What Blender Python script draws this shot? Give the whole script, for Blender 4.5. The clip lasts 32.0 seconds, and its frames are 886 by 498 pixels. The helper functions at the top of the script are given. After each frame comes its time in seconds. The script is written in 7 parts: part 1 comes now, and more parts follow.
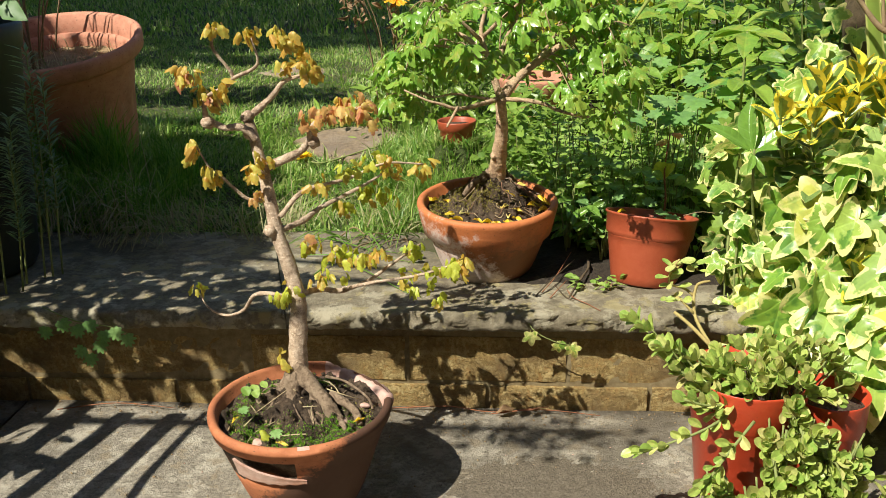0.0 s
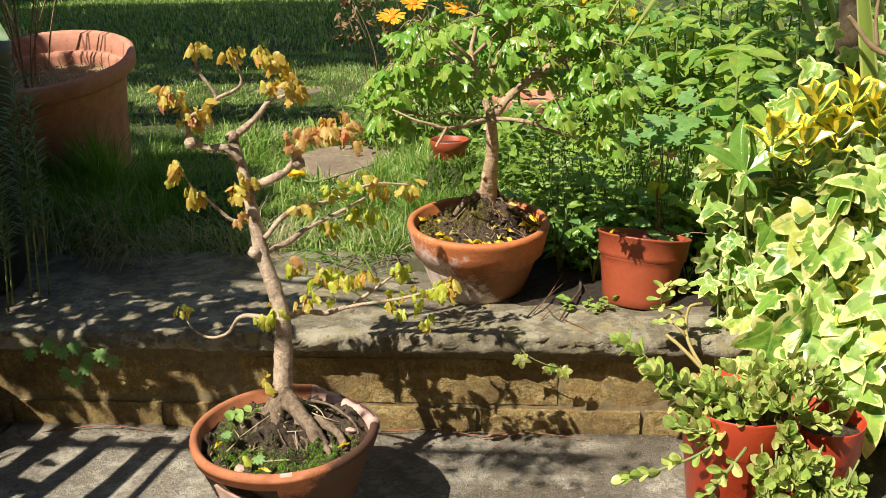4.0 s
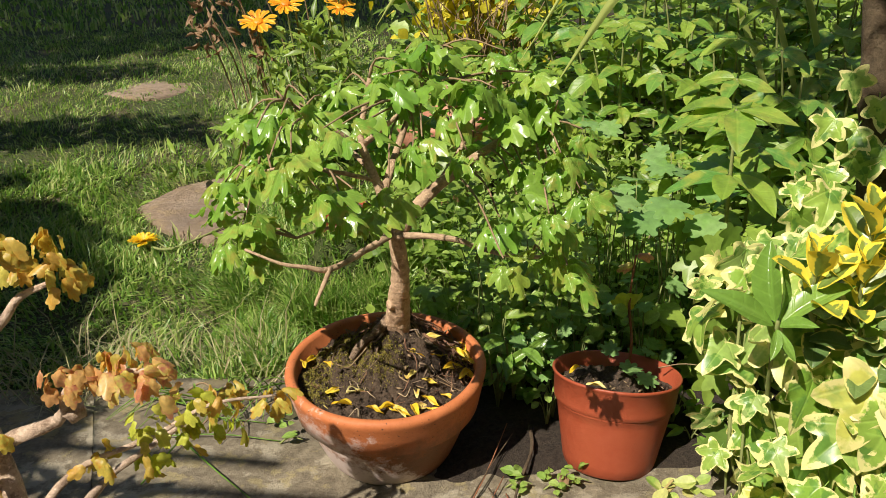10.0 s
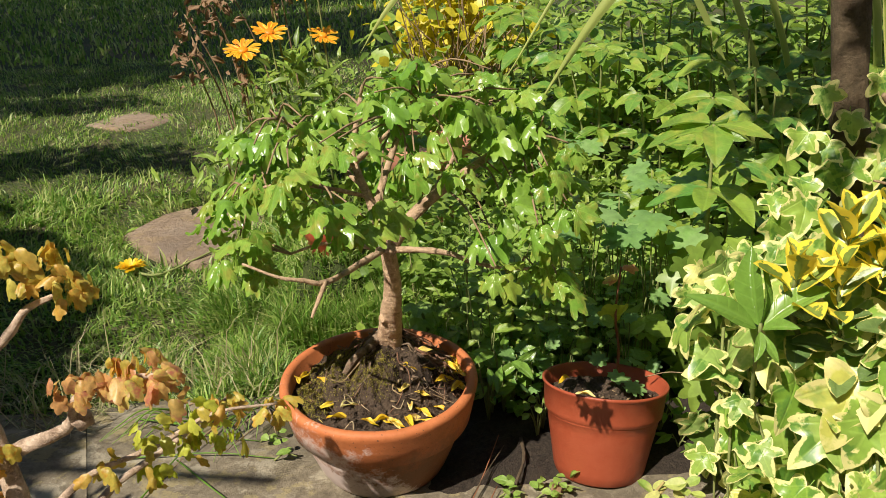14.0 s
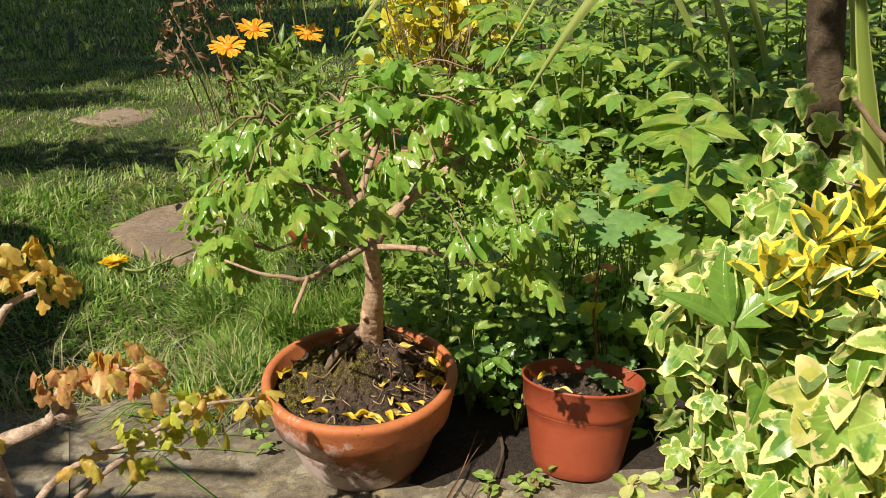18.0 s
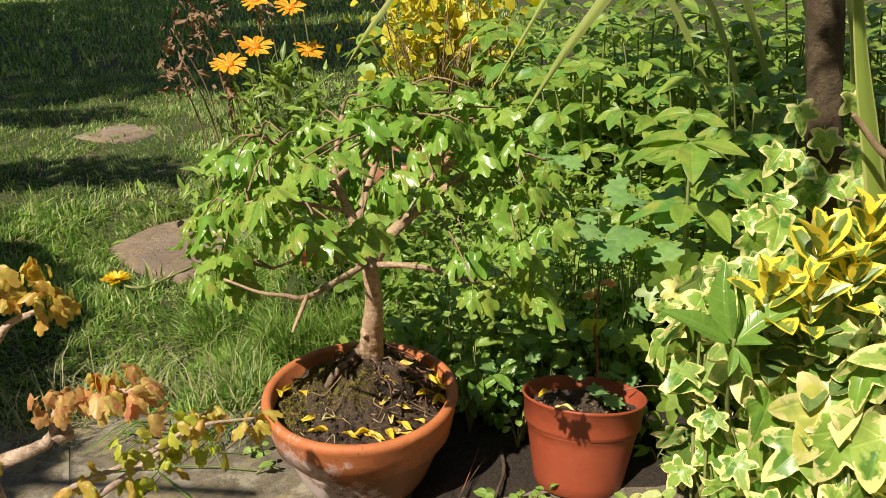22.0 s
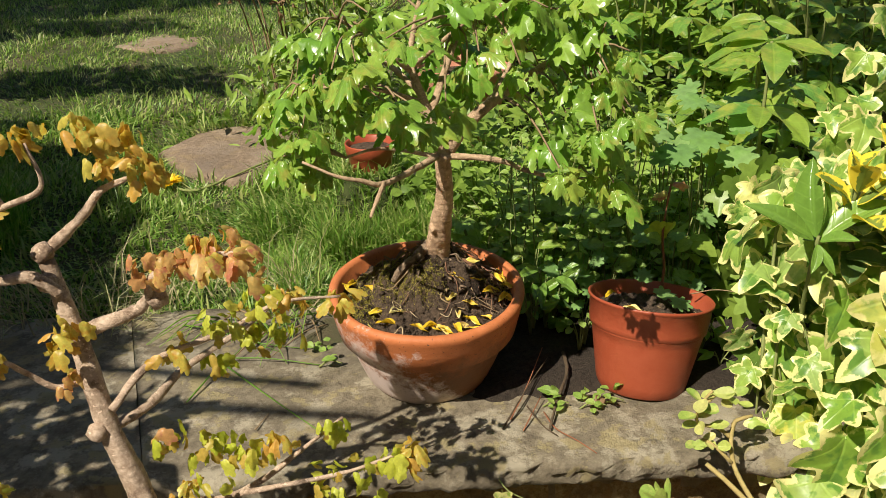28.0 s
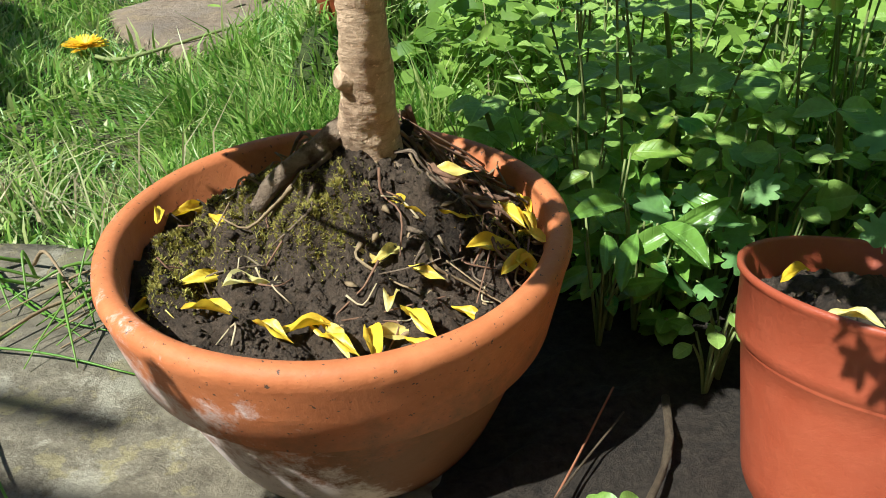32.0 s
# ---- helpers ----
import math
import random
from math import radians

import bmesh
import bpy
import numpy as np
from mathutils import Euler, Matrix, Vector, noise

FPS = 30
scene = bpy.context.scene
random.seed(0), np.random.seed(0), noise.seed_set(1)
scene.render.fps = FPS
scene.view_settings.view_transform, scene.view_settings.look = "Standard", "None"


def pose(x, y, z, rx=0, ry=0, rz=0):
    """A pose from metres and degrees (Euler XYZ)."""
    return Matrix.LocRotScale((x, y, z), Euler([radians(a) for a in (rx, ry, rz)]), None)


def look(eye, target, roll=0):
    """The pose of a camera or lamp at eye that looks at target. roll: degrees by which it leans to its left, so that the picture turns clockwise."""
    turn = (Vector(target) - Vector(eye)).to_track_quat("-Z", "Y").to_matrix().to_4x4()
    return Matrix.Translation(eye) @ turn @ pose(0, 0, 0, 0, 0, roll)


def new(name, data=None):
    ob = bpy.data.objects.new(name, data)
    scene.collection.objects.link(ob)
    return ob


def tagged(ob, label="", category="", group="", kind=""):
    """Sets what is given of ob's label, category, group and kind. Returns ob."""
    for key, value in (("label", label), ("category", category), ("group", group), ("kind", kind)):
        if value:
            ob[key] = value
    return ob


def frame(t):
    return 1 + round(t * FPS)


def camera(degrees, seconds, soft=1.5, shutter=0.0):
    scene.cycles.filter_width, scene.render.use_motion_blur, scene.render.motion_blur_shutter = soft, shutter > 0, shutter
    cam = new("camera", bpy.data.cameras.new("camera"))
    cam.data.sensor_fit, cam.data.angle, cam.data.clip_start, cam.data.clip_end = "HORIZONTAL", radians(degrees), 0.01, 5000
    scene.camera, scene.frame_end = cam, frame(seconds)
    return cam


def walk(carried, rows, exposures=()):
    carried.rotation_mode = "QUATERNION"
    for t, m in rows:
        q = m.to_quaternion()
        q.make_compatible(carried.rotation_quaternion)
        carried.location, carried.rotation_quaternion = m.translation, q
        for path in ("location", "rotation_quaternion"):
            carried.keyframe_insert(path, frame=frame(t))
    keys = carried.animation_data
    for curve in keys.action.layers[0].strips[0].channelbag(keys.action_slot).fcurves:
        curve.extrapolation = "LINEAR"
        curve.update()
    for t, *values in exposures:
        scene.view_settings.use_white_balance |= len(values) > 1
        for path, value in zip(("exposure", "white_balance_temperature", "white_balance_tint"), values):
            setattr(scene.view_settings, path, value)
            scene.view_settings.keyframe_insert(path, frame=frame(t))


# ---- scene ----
cam = camera(52.9, 32.0, soft=0.65)
PATH = [
    (0, (0.144, -1.12, 0.638), (-0.005, 0.758, -0.033), -1.2),
    (0.5, (0.15, -1.123, 0.639), (-0.015, 0.756, -0.026), -1.9),
    (1, (0.151, -1.116, 0.634), (-0.039, 0.759, -0.034), -2.3),
    (1.5, (0.151, -1.107, 0.631), (-0.018, 0.77, -0.041), -1.9),
    (2, (0.146, -1.106, 0.633), (-0.007, 0.773, -0.034), -1.4),
    (2.5, (0.143, -1.106, 0.629), (-0.013, 0.776, -0.03), -1.2),
    (4.5, (0.162, -1.099, 0.643), (0.012, 0.794, 0.014), -1.1),
    (5, (0.162, -1.085, 0.645), (0.023, 0.811, 0.024), -0.5),
    (5.5, (0.152, -1.022, 0.635), (0.031, 0.878, 0.02), -0.0),
    (6, (0.153, -0.891, 0.7), (0.048, 0.973, -0.016), 0.5),
    (6.5, (0.157, -0.838, 0.82), (0.066, 0.933, -0.106), 1.0),
    (7, (0.192, -0.774, 0.879), (0.1, 0.918, -0.183), -0.1),
    (7.5, (0.183, -0.708, 0.885), (0.122, 0.956, -0.223), -0.7),
    (8, (0.158, -0.639, 0.837), (0.133, 1.012, -0.292), -0.7),
    (8.5, (0.176, -0.568, 0.766), (0.15, 1.123, -0.302), -1.8),
    (9, (0.187, -0.584, 0.745), (0.153, 1.167, -0.221), -3.0),
    (9.5, (0.172, -0.639, 0.74), (0.184, 1.164, -0.126), -2.6),
    (10, (0.153, -0.665, 0.728), (0.203, 1.177, -0.05), -2.3),
    (10.5, (0.153, -0.67, 0.726), (0.228, 1.182, -0.027), -2.7),
    (11, (0.139, -0.673, 0.724), (0.228, 1.187, -0.005), -2.7),
    (11.5, (0.132, -0.687, 0.728), (0.243, 1.183, 0.028), -2.3),
    (12, (0.135, -0.692, 0.729), (0.258, 1.179, 0.032), -2.5),
    (12.5, (0.141, -0.69, 0.727), (0.25, 1.179, 0.023), -3.0),
    (13, (0.143, -0.685, 0.724), (0.232, 1.184, 0.017), -3.3),
    (13.5, (0.137, -0.687, 0.724), (0.23, 1.18, 0.011), -3.0),
    (14, (0.139, -0.69, 0.721), (0.242, 1.174, 0.006), -2.7),
    (14.5, (0.139, -0.691, 0.72), (0.245, 1.172, -0.001), -2.7),
    (16.5, (0.144, -0.702, 0.723), (0.258, 1.159, 0.001), -2.4),
    (17, (0.147, -0.705, 0.726), (0.258, 1.159, 0.011), -2.6),
    (17.5, (0.143, -0.705, 0.728), (0.26, 1.158, 0.01), -2.3),
    (18, (0.143, -0.702, 0.726), (0.278, 1.158, 0.003), -2.0),
    (18.5, (0.14, -0.697, 0.72), (0.277, 1.163, -0.001), -1.8),
    (19, (0.143, -0.694, 0.72), (0.282, 1.165, -0.005), -2.0),
    (19.5, (0.147, -0.693, 0.719), (0.284, 1.164, -0.011), -2.2),
    (20, (0.148, -0.689, 0.718), (0.277, 1.168, -0.011), -2.6),
    (20.5, (0.149, -0.69, 0.719), (0.282, 1.168, -0.008), -2.5),
    (21, (0.15, -0.693, 0.721), (0.288, 1.165, -0.005), -2.5),
    (21.5, (0.148, -0.693, 0.725), (0.288, 1.173, 0.02), -2.3),
    (22, (0.147, -0.7, 0.729), (0.276, 1.171, 0.035), -2.3),
    (22.5, (0.145, -0.705, 0.728), (0.262, 1.169, 0.038), -2.4),
    (23, (0.146, -0.706, 0.727), (0.255, 1.166, 0.032), -2.6),
    (23.5, (0.149, -0.709, 0.724), (0.255, 1.162, 0.025), -2.7),
    (24, (0.15, -0.708, 0.723), (0.268, 1.158, 0.014), -2.4),
    (24.5, (0.148, -0.7, 0.723), (0.273, 1.162, 0.005), -2.1),
    (26.5, (0.141, -0.692, 0.706), (0.243, 1.153, -0.061), -1.4),
    (27, (0.134, -0.719, 0.713), (0.232, 1.131, -0.042), -1.4),
    (27.5, (0.113, -0.723, 0.71), (0.193, 1.124, -0.052), -1.6),
    (28, (0.097, -0.703, 0.69), (0.168, 1.116, -0.138), -1.5),
    (28.5, (0.125, -0.587, 0.63), (0.189, 1.203, -0.26), -0.8),
    (29, (0.161, -0.463, 0.572), (0.146, 1.307, -0.359), -1.6),
    (29.5, (0.173, -0.402, 0.535), (0.07, 1.37, -0.393), -2.7),
    (30, (0.184, -0.341, 0.495), (0.018, 1.427, -0.441), -3.17),
    (30.5, (0.1985, -0.2865, 0.4695), (-0.0305, 1.484, -0.4495), -3.57),
    (31, (0.205, -0.245, 0.451), (-0.063, 1.519, -0.47), -3.17),
    (31.5, (0.2025, -0.2155, 0.4385), (-0.0585, 1.548, -0.491), -2.6),
    (32, (0.204, -0.207, 0.438), (-0.032, 1.555, -0.503), -2.4),
]
walk(cam, [(t, look(eye, target, roll)) for t, eye, target, roll in PATH],
     [(0, 0.70, 6150, 7), (4.5, 0.74, 6250, 10), (7, 0.62, 6400, 13), (10, 0.50, 6350, 15), (28, 0.47, 6450, 13), (29.5, 0.66, 6300, 8), (31, 0.88, 5550, 6), (32, 0.92, 5350, 5)])

# ---- light ----
SUN_TRAVEL = Vector((0.56, 0.60, -1.0)).normalized()
world = bpy.data.worlds.new("garden_sky")
scene.world = world
world.use_nodes = True
wn = world.node_tree
sky = wn.nodes.new("ShaderNodeTexSky")
sky.sky_type, sky.sun_disc = "NISHITA", False
sky.sun_elevation = math.asin(-SUN_TRAVEL.z)
sky.sun_rotation = math.atan2(-SUN_TRAVEL.x, -SUN_TRAVEL.y)
wn.links.new(sky.outputs[0], wn.nodes["Background"].inputs[0])
wn.nodes["Background"].inputs[1].default_value = 0.068
sun = new("sun", bpy.data.lights.new("sun", "SUN"))
sun.data.energy, sun.data.angle, sun.data.color = 5.0, radians(0.55), (1.0, 0.92, 0.76)
sun.matrix_basis = look((0, 0, 5), Vector((0, 0, 5)) + SUN_TRAVEL)

# ---- material helpers ----


def nodes_of(name):
    m = bpy.data.materials.new(name)
    m.use_nodes = True
    nt = m.node_tree
    return m, nt, nt.nodes["Principled BSDF"], nt.nodes["Material Output"]


def mix_colour(nt, fac, a, b):
    """A colour mix; a and b are colours or sockets."""
    n = nt.nodes.new("ShaderNodeMix")
    n.data_type = "RGBA"
    for i, v in ((0, fac), (6, a), (7, b)):
        if hasattr(v, "is_linked"):
            nt.links.new(v, n.inputs[i])
        else:
            n.inputs[i].default_value = v if i == 0 else (*v, 1)
    return n.outputs[2]


def ramp(nt, fac, lo, hi):
    n = nt.nodes.new("ShaderNodeMapRange")
    nt.links.new(fac, n.inputs[0])
    n.inputs[1].default_value, n.inputs[2].default_value = lo, hi
    return n.outputs[0]


def noise_of(nt, scale, detail=4.0, rough=0.6, seeded=False, kind="Object"):
    tc = nt.nodes.new("ShaderNodeTexCoord")
    n = nt.nodes.new("ShaderNodeTexNoise")
    n.inputs["Scale"].default_value, n.inputs["Detail"].default_value, n.inputs["Roughness"].default_value = scale, detail, rough
    nt.links.new(tc.outputs[kind], n.inputs["Vector"])
    if seeded:
        n.noise_dimensions = "4D"
        info = nt.nodes.new("ShaderNodeObjectInfo")
        k = nt.nodes.new("ShaderNodeMath")
        k.operation = "MULTIPLY"
        k.inputs[1].default_value = 37.0
        nt.links.new(info.outputs["Random"], k.inputs[0])
        nt.links.new(k.outputs[0], n.inputs["W"])
    return n.outputs[0]


def bump(nt, bsdf, height, strength, distance):
    b = nt.nodes.new("ShaderNodeBump")
    b.inputs["Strength"].default_value, b.inputs["Distance"].default_value = strength, distance
    nt.links.new(height, b.inputs["Height"])
    nt.links.new(b.outputs[0], bsdf.inputs["Normal"])


def surface(name, a, b, fine, coarse, rough=0.85, relief=0.5, depth=0.003, c=None, spec=0.3, seeded=False, big=None):
    """Matt material: a to b by fine noise, with stains c by coarse noise and big ones (scale, colour)."""
    m, nt, bs, out = nodes_of(name)
    f = noise_of(nt, fine, 12, 0.74, seeded)
    col = mix_colour(nt, ramp(nt, f, 0.3, 0.7), a, b)
    g = noise_of(nt, coarse, 4, 0.6, seeded)
    if c:
        col = mix_colour(nt, ramp(nt, g, 0.48, 0.68), col, c)
    if big:
        col = mix_colour(nt, ramp2(nt, noise_of(nt, big[0], 5, 0.6), 0.46, 0.62, 0.0, 0.8), col, big[1])
    nt.links.new(col, bs.inputs["Base Color"])
    bs.inputs["Roughness"].default_value, bs.inputs["Specular IOR Level"].default_value = rough, spec
    bump(nt, bs, f, relief, depth)
    return m


def calc(nt, op, a, c=0.0):
    """One math node; a and c are sockets or numbers."""
    n = nt.nodes.new("ShaderNodeMath")
    n.operation = op
    for k, v in enumerate((a, c)):
        if hasattr(v, "is_linked"):
            nt.links.new(v, n.inputs[k])
        else:
            n.inputs[k].default_value = v
    return n.outputs[0]


def vein_mask(nt, lines, start=0.0, pinnate=False):
    """1 on the veins of a unit leaf: lines are (dx, dy) from the leaf's base, mirrored on both sides."""
    tc = nt.nodes.new("ShaderNodeTexCoord")
    sep = nt.nodes.new("ShaderNodeSeparateXYZ")
    nt.links.new(tc.outputs["Object"], sep.inputs[0])
    x, y = calc(nt, "ABSOLUTE", sep.outputs[0]), calc(nt, "SUBTRACT", sep.outputs[1], start)
    best = x
    for dx, dy in lines:
        best = calc(nt, "MINIMUM", best, calc(nt, "ABSOLUTE", calc(nt, "SUBTRACT", calc(nt, "MULTIPLY", x, dy), calc(nt, "MULTIPLY", y, dx))))
    mask = ramp2(nt, best, 0.006, 0.026, 1.0, 0.0)
    if pinnate:
        p = calc(nt, "FRACT", calc(nt, "MULTIPLY", calc(nt, "SUBTRACT", y, calc(nt, "MULTIPLY", x, 0.8)), 7.0))
        side = ramp2(nt, calc(nt, "ABSOLUTE", calc(nt, "SUBTRACT", p, 0.5)), 0.02, 0.14, 0.55, 0.0)
        mask = calc(nt, "MAXIMUM", mask, side)
    return mask


VEINS = dict(maple=(((0.64, 0.77), (0.996, 0.088)), 0.28, False), ivy=(((0.768, 0.64), (0.967, -0.25)), 0.2, False), oval=((), 0.0, True))


def leaf_material(name, a, b, edge=None, edge_from=0.6, edge_soft=0.15, rough=0.38, through_light=0.35, spec=0.5, island=False, third=None, tint=None, veins="", patch=None):
    """Leaf: a to b from one leaf to the next, veins, blotches, a margin colour, light that shines through."""
    m, nt, bs, out = nodes_of(name)
    if island:
        geo = nt.nodes.new("ShaderNodeNewGeometry")
        rnd = geo.outputs["Random Per Island"]
    else:
        info = nt.nodes.new("ShaderNodeObjectInfo")
        rnd = info.outputs["Random"]
    col = mix_colour(nt, rnd, a, b)
    if third:
        fr = calc(nt, "FRACT", calc(nt, "MULTIPLY", rnd, 7.31))
        col = mix_colour(nt, ramp(nt, fr, 0.6, 0.9), col, third)
    n = noise_of(nt, 90 if island else 5, 4, 0.6, not island)
    if patch:
        col = mix_colour(nt, ramp(nt, noise_of(nt, 3.2, 3, 0.5, True), 0.53, 0.58), col, patch)
    if tint:
        col = mix_colour(nt, ramp(nt, noise_of(nt, 2.2, 3, 0.6, True), 0.5, 0.66), col, tint)
    value = nt.nodes.new("ShaderNodeHueSaturation")
    nt.links.new(col, value.inputs["Color"])
    nt.links.new(ramp2(nt, n, 0.3, 0.7, 0.8, 1.15), value.inputs["Value"])
    if a[1] > 1.25 * a[0] and not island:
        value.inputs["Hue"].default_value, value.inputs["Saturation"].default_value = 0.495, 0.98
    col = value.outputs[0]
    height = n
    if veins:
        mask = vein_mask(nt, *VEINS[veins])
        col = mix_colour(nt, calc(nt, "MULTIPLY", mask, 0.16), col, tuple(min(1, v * 1.5 + 0.03) for v in b))
        height = calc(nt, "SUBTRACT", calc(nt, "MULTIPLY", n, 0.6), mask)
    if edge:
        at = nt.nodes.new("ShaderNodeAttribute")
        at.attribute_name = "edge"
        w = noise_of(nt, 4.5, 4, 0.6, True)
        s = calc(nt, "ADD", at.outputs["Fac"], ramp2(nt, w, 0.3, 0.7, -0.26, 0.26))
        col = mix_colour(nt, ramp(nt, s, edge_from, edge_from + edge_soft), col, edge)
    nt.links.new(col, bs.inputs["Base Color"])
    bs.inputs["Roughness"].default_value, bs.inputs["Specular IOR Level"].default_value = rough, spec
    bump(nt, bs, height, 0.3, 0.0012)
    tr = nt.nodes.new("ShaderNodeBsdfTranslucent")
    bright = nt.nodes.new("ShaderNodeHueSaturation")
    bright.inputs["Saturation"].default_value, bright.inputs["Value"].default_value = 1.06, 1.35
    nt.links.new(col, bright.inputs["Color"])
    nt.links.new(bright.outputs[0], tr.inputs[0])
    mx = nt.nodes.new("ShaderNodeMixShader")
    mx.inputs[0].default_value = through_light
    nt.links.new(bs.outputs[0], mx.inputs[1])
    nt.links.new(tr.outputs[0], mx.inputs[2])
    nt.links.new(mx.outputs[0], out.inputs[0])
    return m


def weathered(name, a, b, pale, ochre, dark, fine=70, blot=16, big=3.0, depth=0.005):
    """Old riven stone: fine grain, pale and ochre lichen blotches, dark pits and grimy areas."""
    m, nt, bs, out = nodes_of(name)
    f = noise_of(nt, fine, 10, 0.72)
    col = mix_colour(nt, ramp(nt, f, 0.34, 0.66), a, b)
    col = mix_colour(nt, ramp2(nt, noise_of(nt, blot, 7, 0.72), 0.50, 0.57, 0.0, 0.85), col, pale)
    col = mix_colour(nt, ramp2(nt, noise_of(nt, blot * 1.7, 5, 0.65), 0.55, 0.60, 0.0, 0.75), col, ochre)
    grime = noise_of(nt, big, 6, 0.65)
    col = mix_colour(nt, ramp2(nt, grime, 0.48, 0.66, 0.0, 0.75), col, dark)
    pits = noise_of(nt, fine * 2.2, 3, 0.55)
    col = mix_colour(nt, ramp2(nt, pits, 0.62, 0.72, 0.0, 0.4), col, dark)
    nt.links.new(col, bs.inputs["Base Color"])
    bs.inputs["Roughness"].default_value, bs.inputs["Specular IOR Level"].default_value = 0.88, 0.3
    bump(nt, bs, f, 0.9, depth)
    return m


def ringed(name, a, b, dark):
    """Young bark: fine grain, broken dark rings and pale corky dots round the stem."""
    m, nt, bs, out = nodes_of(name)
    f = noise_of(nt, 170, 10, 0.72)
    col = mix_colour(nt, ramp(nt, f, 0.3, 0.7), a, b)
    tc = nt.nodes.new("ShaderNodeTexCoord")
    squash = nt.nodes.new("ShaderNodeMapping")
    squash.inputs["Scale"].default_value = (60, 60, 420)
    nt.links.new(tc.outputs["Object"], squash.inputs[0])
    rings = nt.nodes.new("ShaderNodeTexNoise")
    rings.inputs["Scale"].default_value, rings.inputs["Detail"].default_value, rings.inputs["Roughness"].default_value = 1.0, 4, 0.6
    nt.links.new(squash.outputs[0], rings.inputs["Vector"])
    col = mix_colour(nt, ramp2(nt, rings.outputs[0], 0.55, 0.70, 0.0, 0.45), col, dark)
    col = mix_colour(nt, ramp2(nt, noise_of(nt, 45, 8, 0.75), 0.52, 0.60, 0.0, 0.65), col, dark)
    col = mix_colour(nt, ramp2(nt, noise_of(nt, 320, 2, 0.5), 0.64, 0.70, 0.0, 0.7), col, tuple(min(0.9, v * 1.25) for v in b))
    nt.links.new(col, bs.inputs["Base Color"])
    bs.inputs["Roughness"].default_value, bs.inputs["Specular IOR Level"].default_value = 0.85, 0.3
    bump(nt, bs, calc(nt, "SUBTRACT", f, calc(nt, "MULTIPLY", rings.outputs[0], 0.5)), 0.7, 0.003)
    return m


def ramp2(nt, fac, lo, hi, a, b):
    n = nt.nodes.new("ShaderNodeMapRange")
    nt.links.new(fac, n.inputs[0])
    for i, v in enumerate((lo, hi, a, b)):
        n.inputs[i + 1].default_value = v
    return n.outputs[0]


def terracotta(name, a, b, pale=None, pale_from=(0.0, 0.0, 1.0), rough=0.75, gloss=0.3, limit=0.5, grime=0.5, cover=0.8, foot_brown=None):
    """Fired clay with soil specks; pale: lime bloom, on the broken pot painted-in shade, that spreads along a
    direction.
    """
    m, nt, bs, out = nodes_of(name)
    f = noise_of(nt, 70, 9, 0.7)
    col = mix_colour(nt, ramp(nt, f, 0.32, 0.68), a, b)
    col = mix_colour(nt, ramp2(nt, noise_of(nt, 17, 6, 0.65), 0.48, 0.7, 0.0, grime), col, tuple(0.55 * v for v in a))
    spots = noise_of(nt, 420, 3, 0.55)
    col = mix_colour(nt, ramp2(nt, spots, 0.66, 0.69, 0.0, min(1, grime * 2)), col, (0.09, 0.05, 0.03))
    # Mottled brown that deepens towards the foot.
    if foot_brown:
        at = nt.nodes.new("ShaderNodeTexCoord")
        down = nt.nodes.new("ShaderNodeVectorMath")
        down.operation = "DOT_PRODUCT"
        down.inputs[1].default_value = foot_brown
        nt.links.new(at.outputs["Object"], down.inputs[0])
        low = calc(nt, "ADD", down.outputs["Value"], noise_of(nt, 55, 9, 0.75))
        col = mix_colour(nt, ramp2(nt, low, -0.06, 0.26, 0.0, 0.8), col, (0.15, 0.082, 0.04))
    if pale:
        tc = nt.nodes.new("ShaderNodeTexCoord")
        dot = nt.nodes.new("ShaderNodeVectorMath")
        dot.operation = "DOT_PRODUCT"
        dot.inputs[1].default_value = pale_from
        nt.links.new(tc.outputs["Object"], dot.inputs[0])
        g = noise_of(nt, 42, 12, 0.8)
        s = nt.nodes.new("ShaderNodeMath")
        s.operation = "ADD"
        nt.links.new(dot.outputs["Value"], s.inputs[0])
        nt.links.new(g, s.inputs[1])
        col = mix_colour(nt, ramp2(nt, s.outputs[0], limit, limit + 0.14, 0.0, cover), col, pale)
    nt.links.new(col, bs.inputs["Base Color"])
    bs.inputs["Roughness"].default_value, bs.inputs["Specular IOR Level"].default_value = rough, gloss
    bump(nt, bs, f, 0.4, 0.002)
    return m


GREENS = dict(
    maple=leaf_material("maple_leaf", (0.15, 0.33, 0.035), (0.29, 0.46, 0.07), rough=0.24, through_light=0.36, spec=0.45, third=(0.29, 0.41, 0.05), tint=(0.32, 0.35, 0.06), veins="maple"),
    maple_mass=leaf_material("maple_leaf_inner", (0.15, 0.32, 0.035), (0.29, 0.45, 0.07), rough=0.3, through_light=0.34, spec=0.55, island=True),
    young=leaf_material("young_yellow_leaf", (0.49, 0.37, 0.06), (0.63, 0.58, 0.12), rough=0.42, through_light=0.42, third=(0.60, 0.37, 0.08), tint=(0.56, 0.31, 0.05)),
    red=leaf_material("young_red_leaf", (0.58, 0.28, 0.12), (0.66, 0.46, 0.15), rough=0.4, through_light=0.42, third=(0.58, 0.52, 0.13), tint=(0.52, 0.20, 0.12)),
    lime=leaf_material("young_lime_leaf", (0.42, 0.48, 0.04), (0.58, 0.60, 0.09), rough=0.4, through_light=0.4, third=(0.50, 0.36, 0.07)),
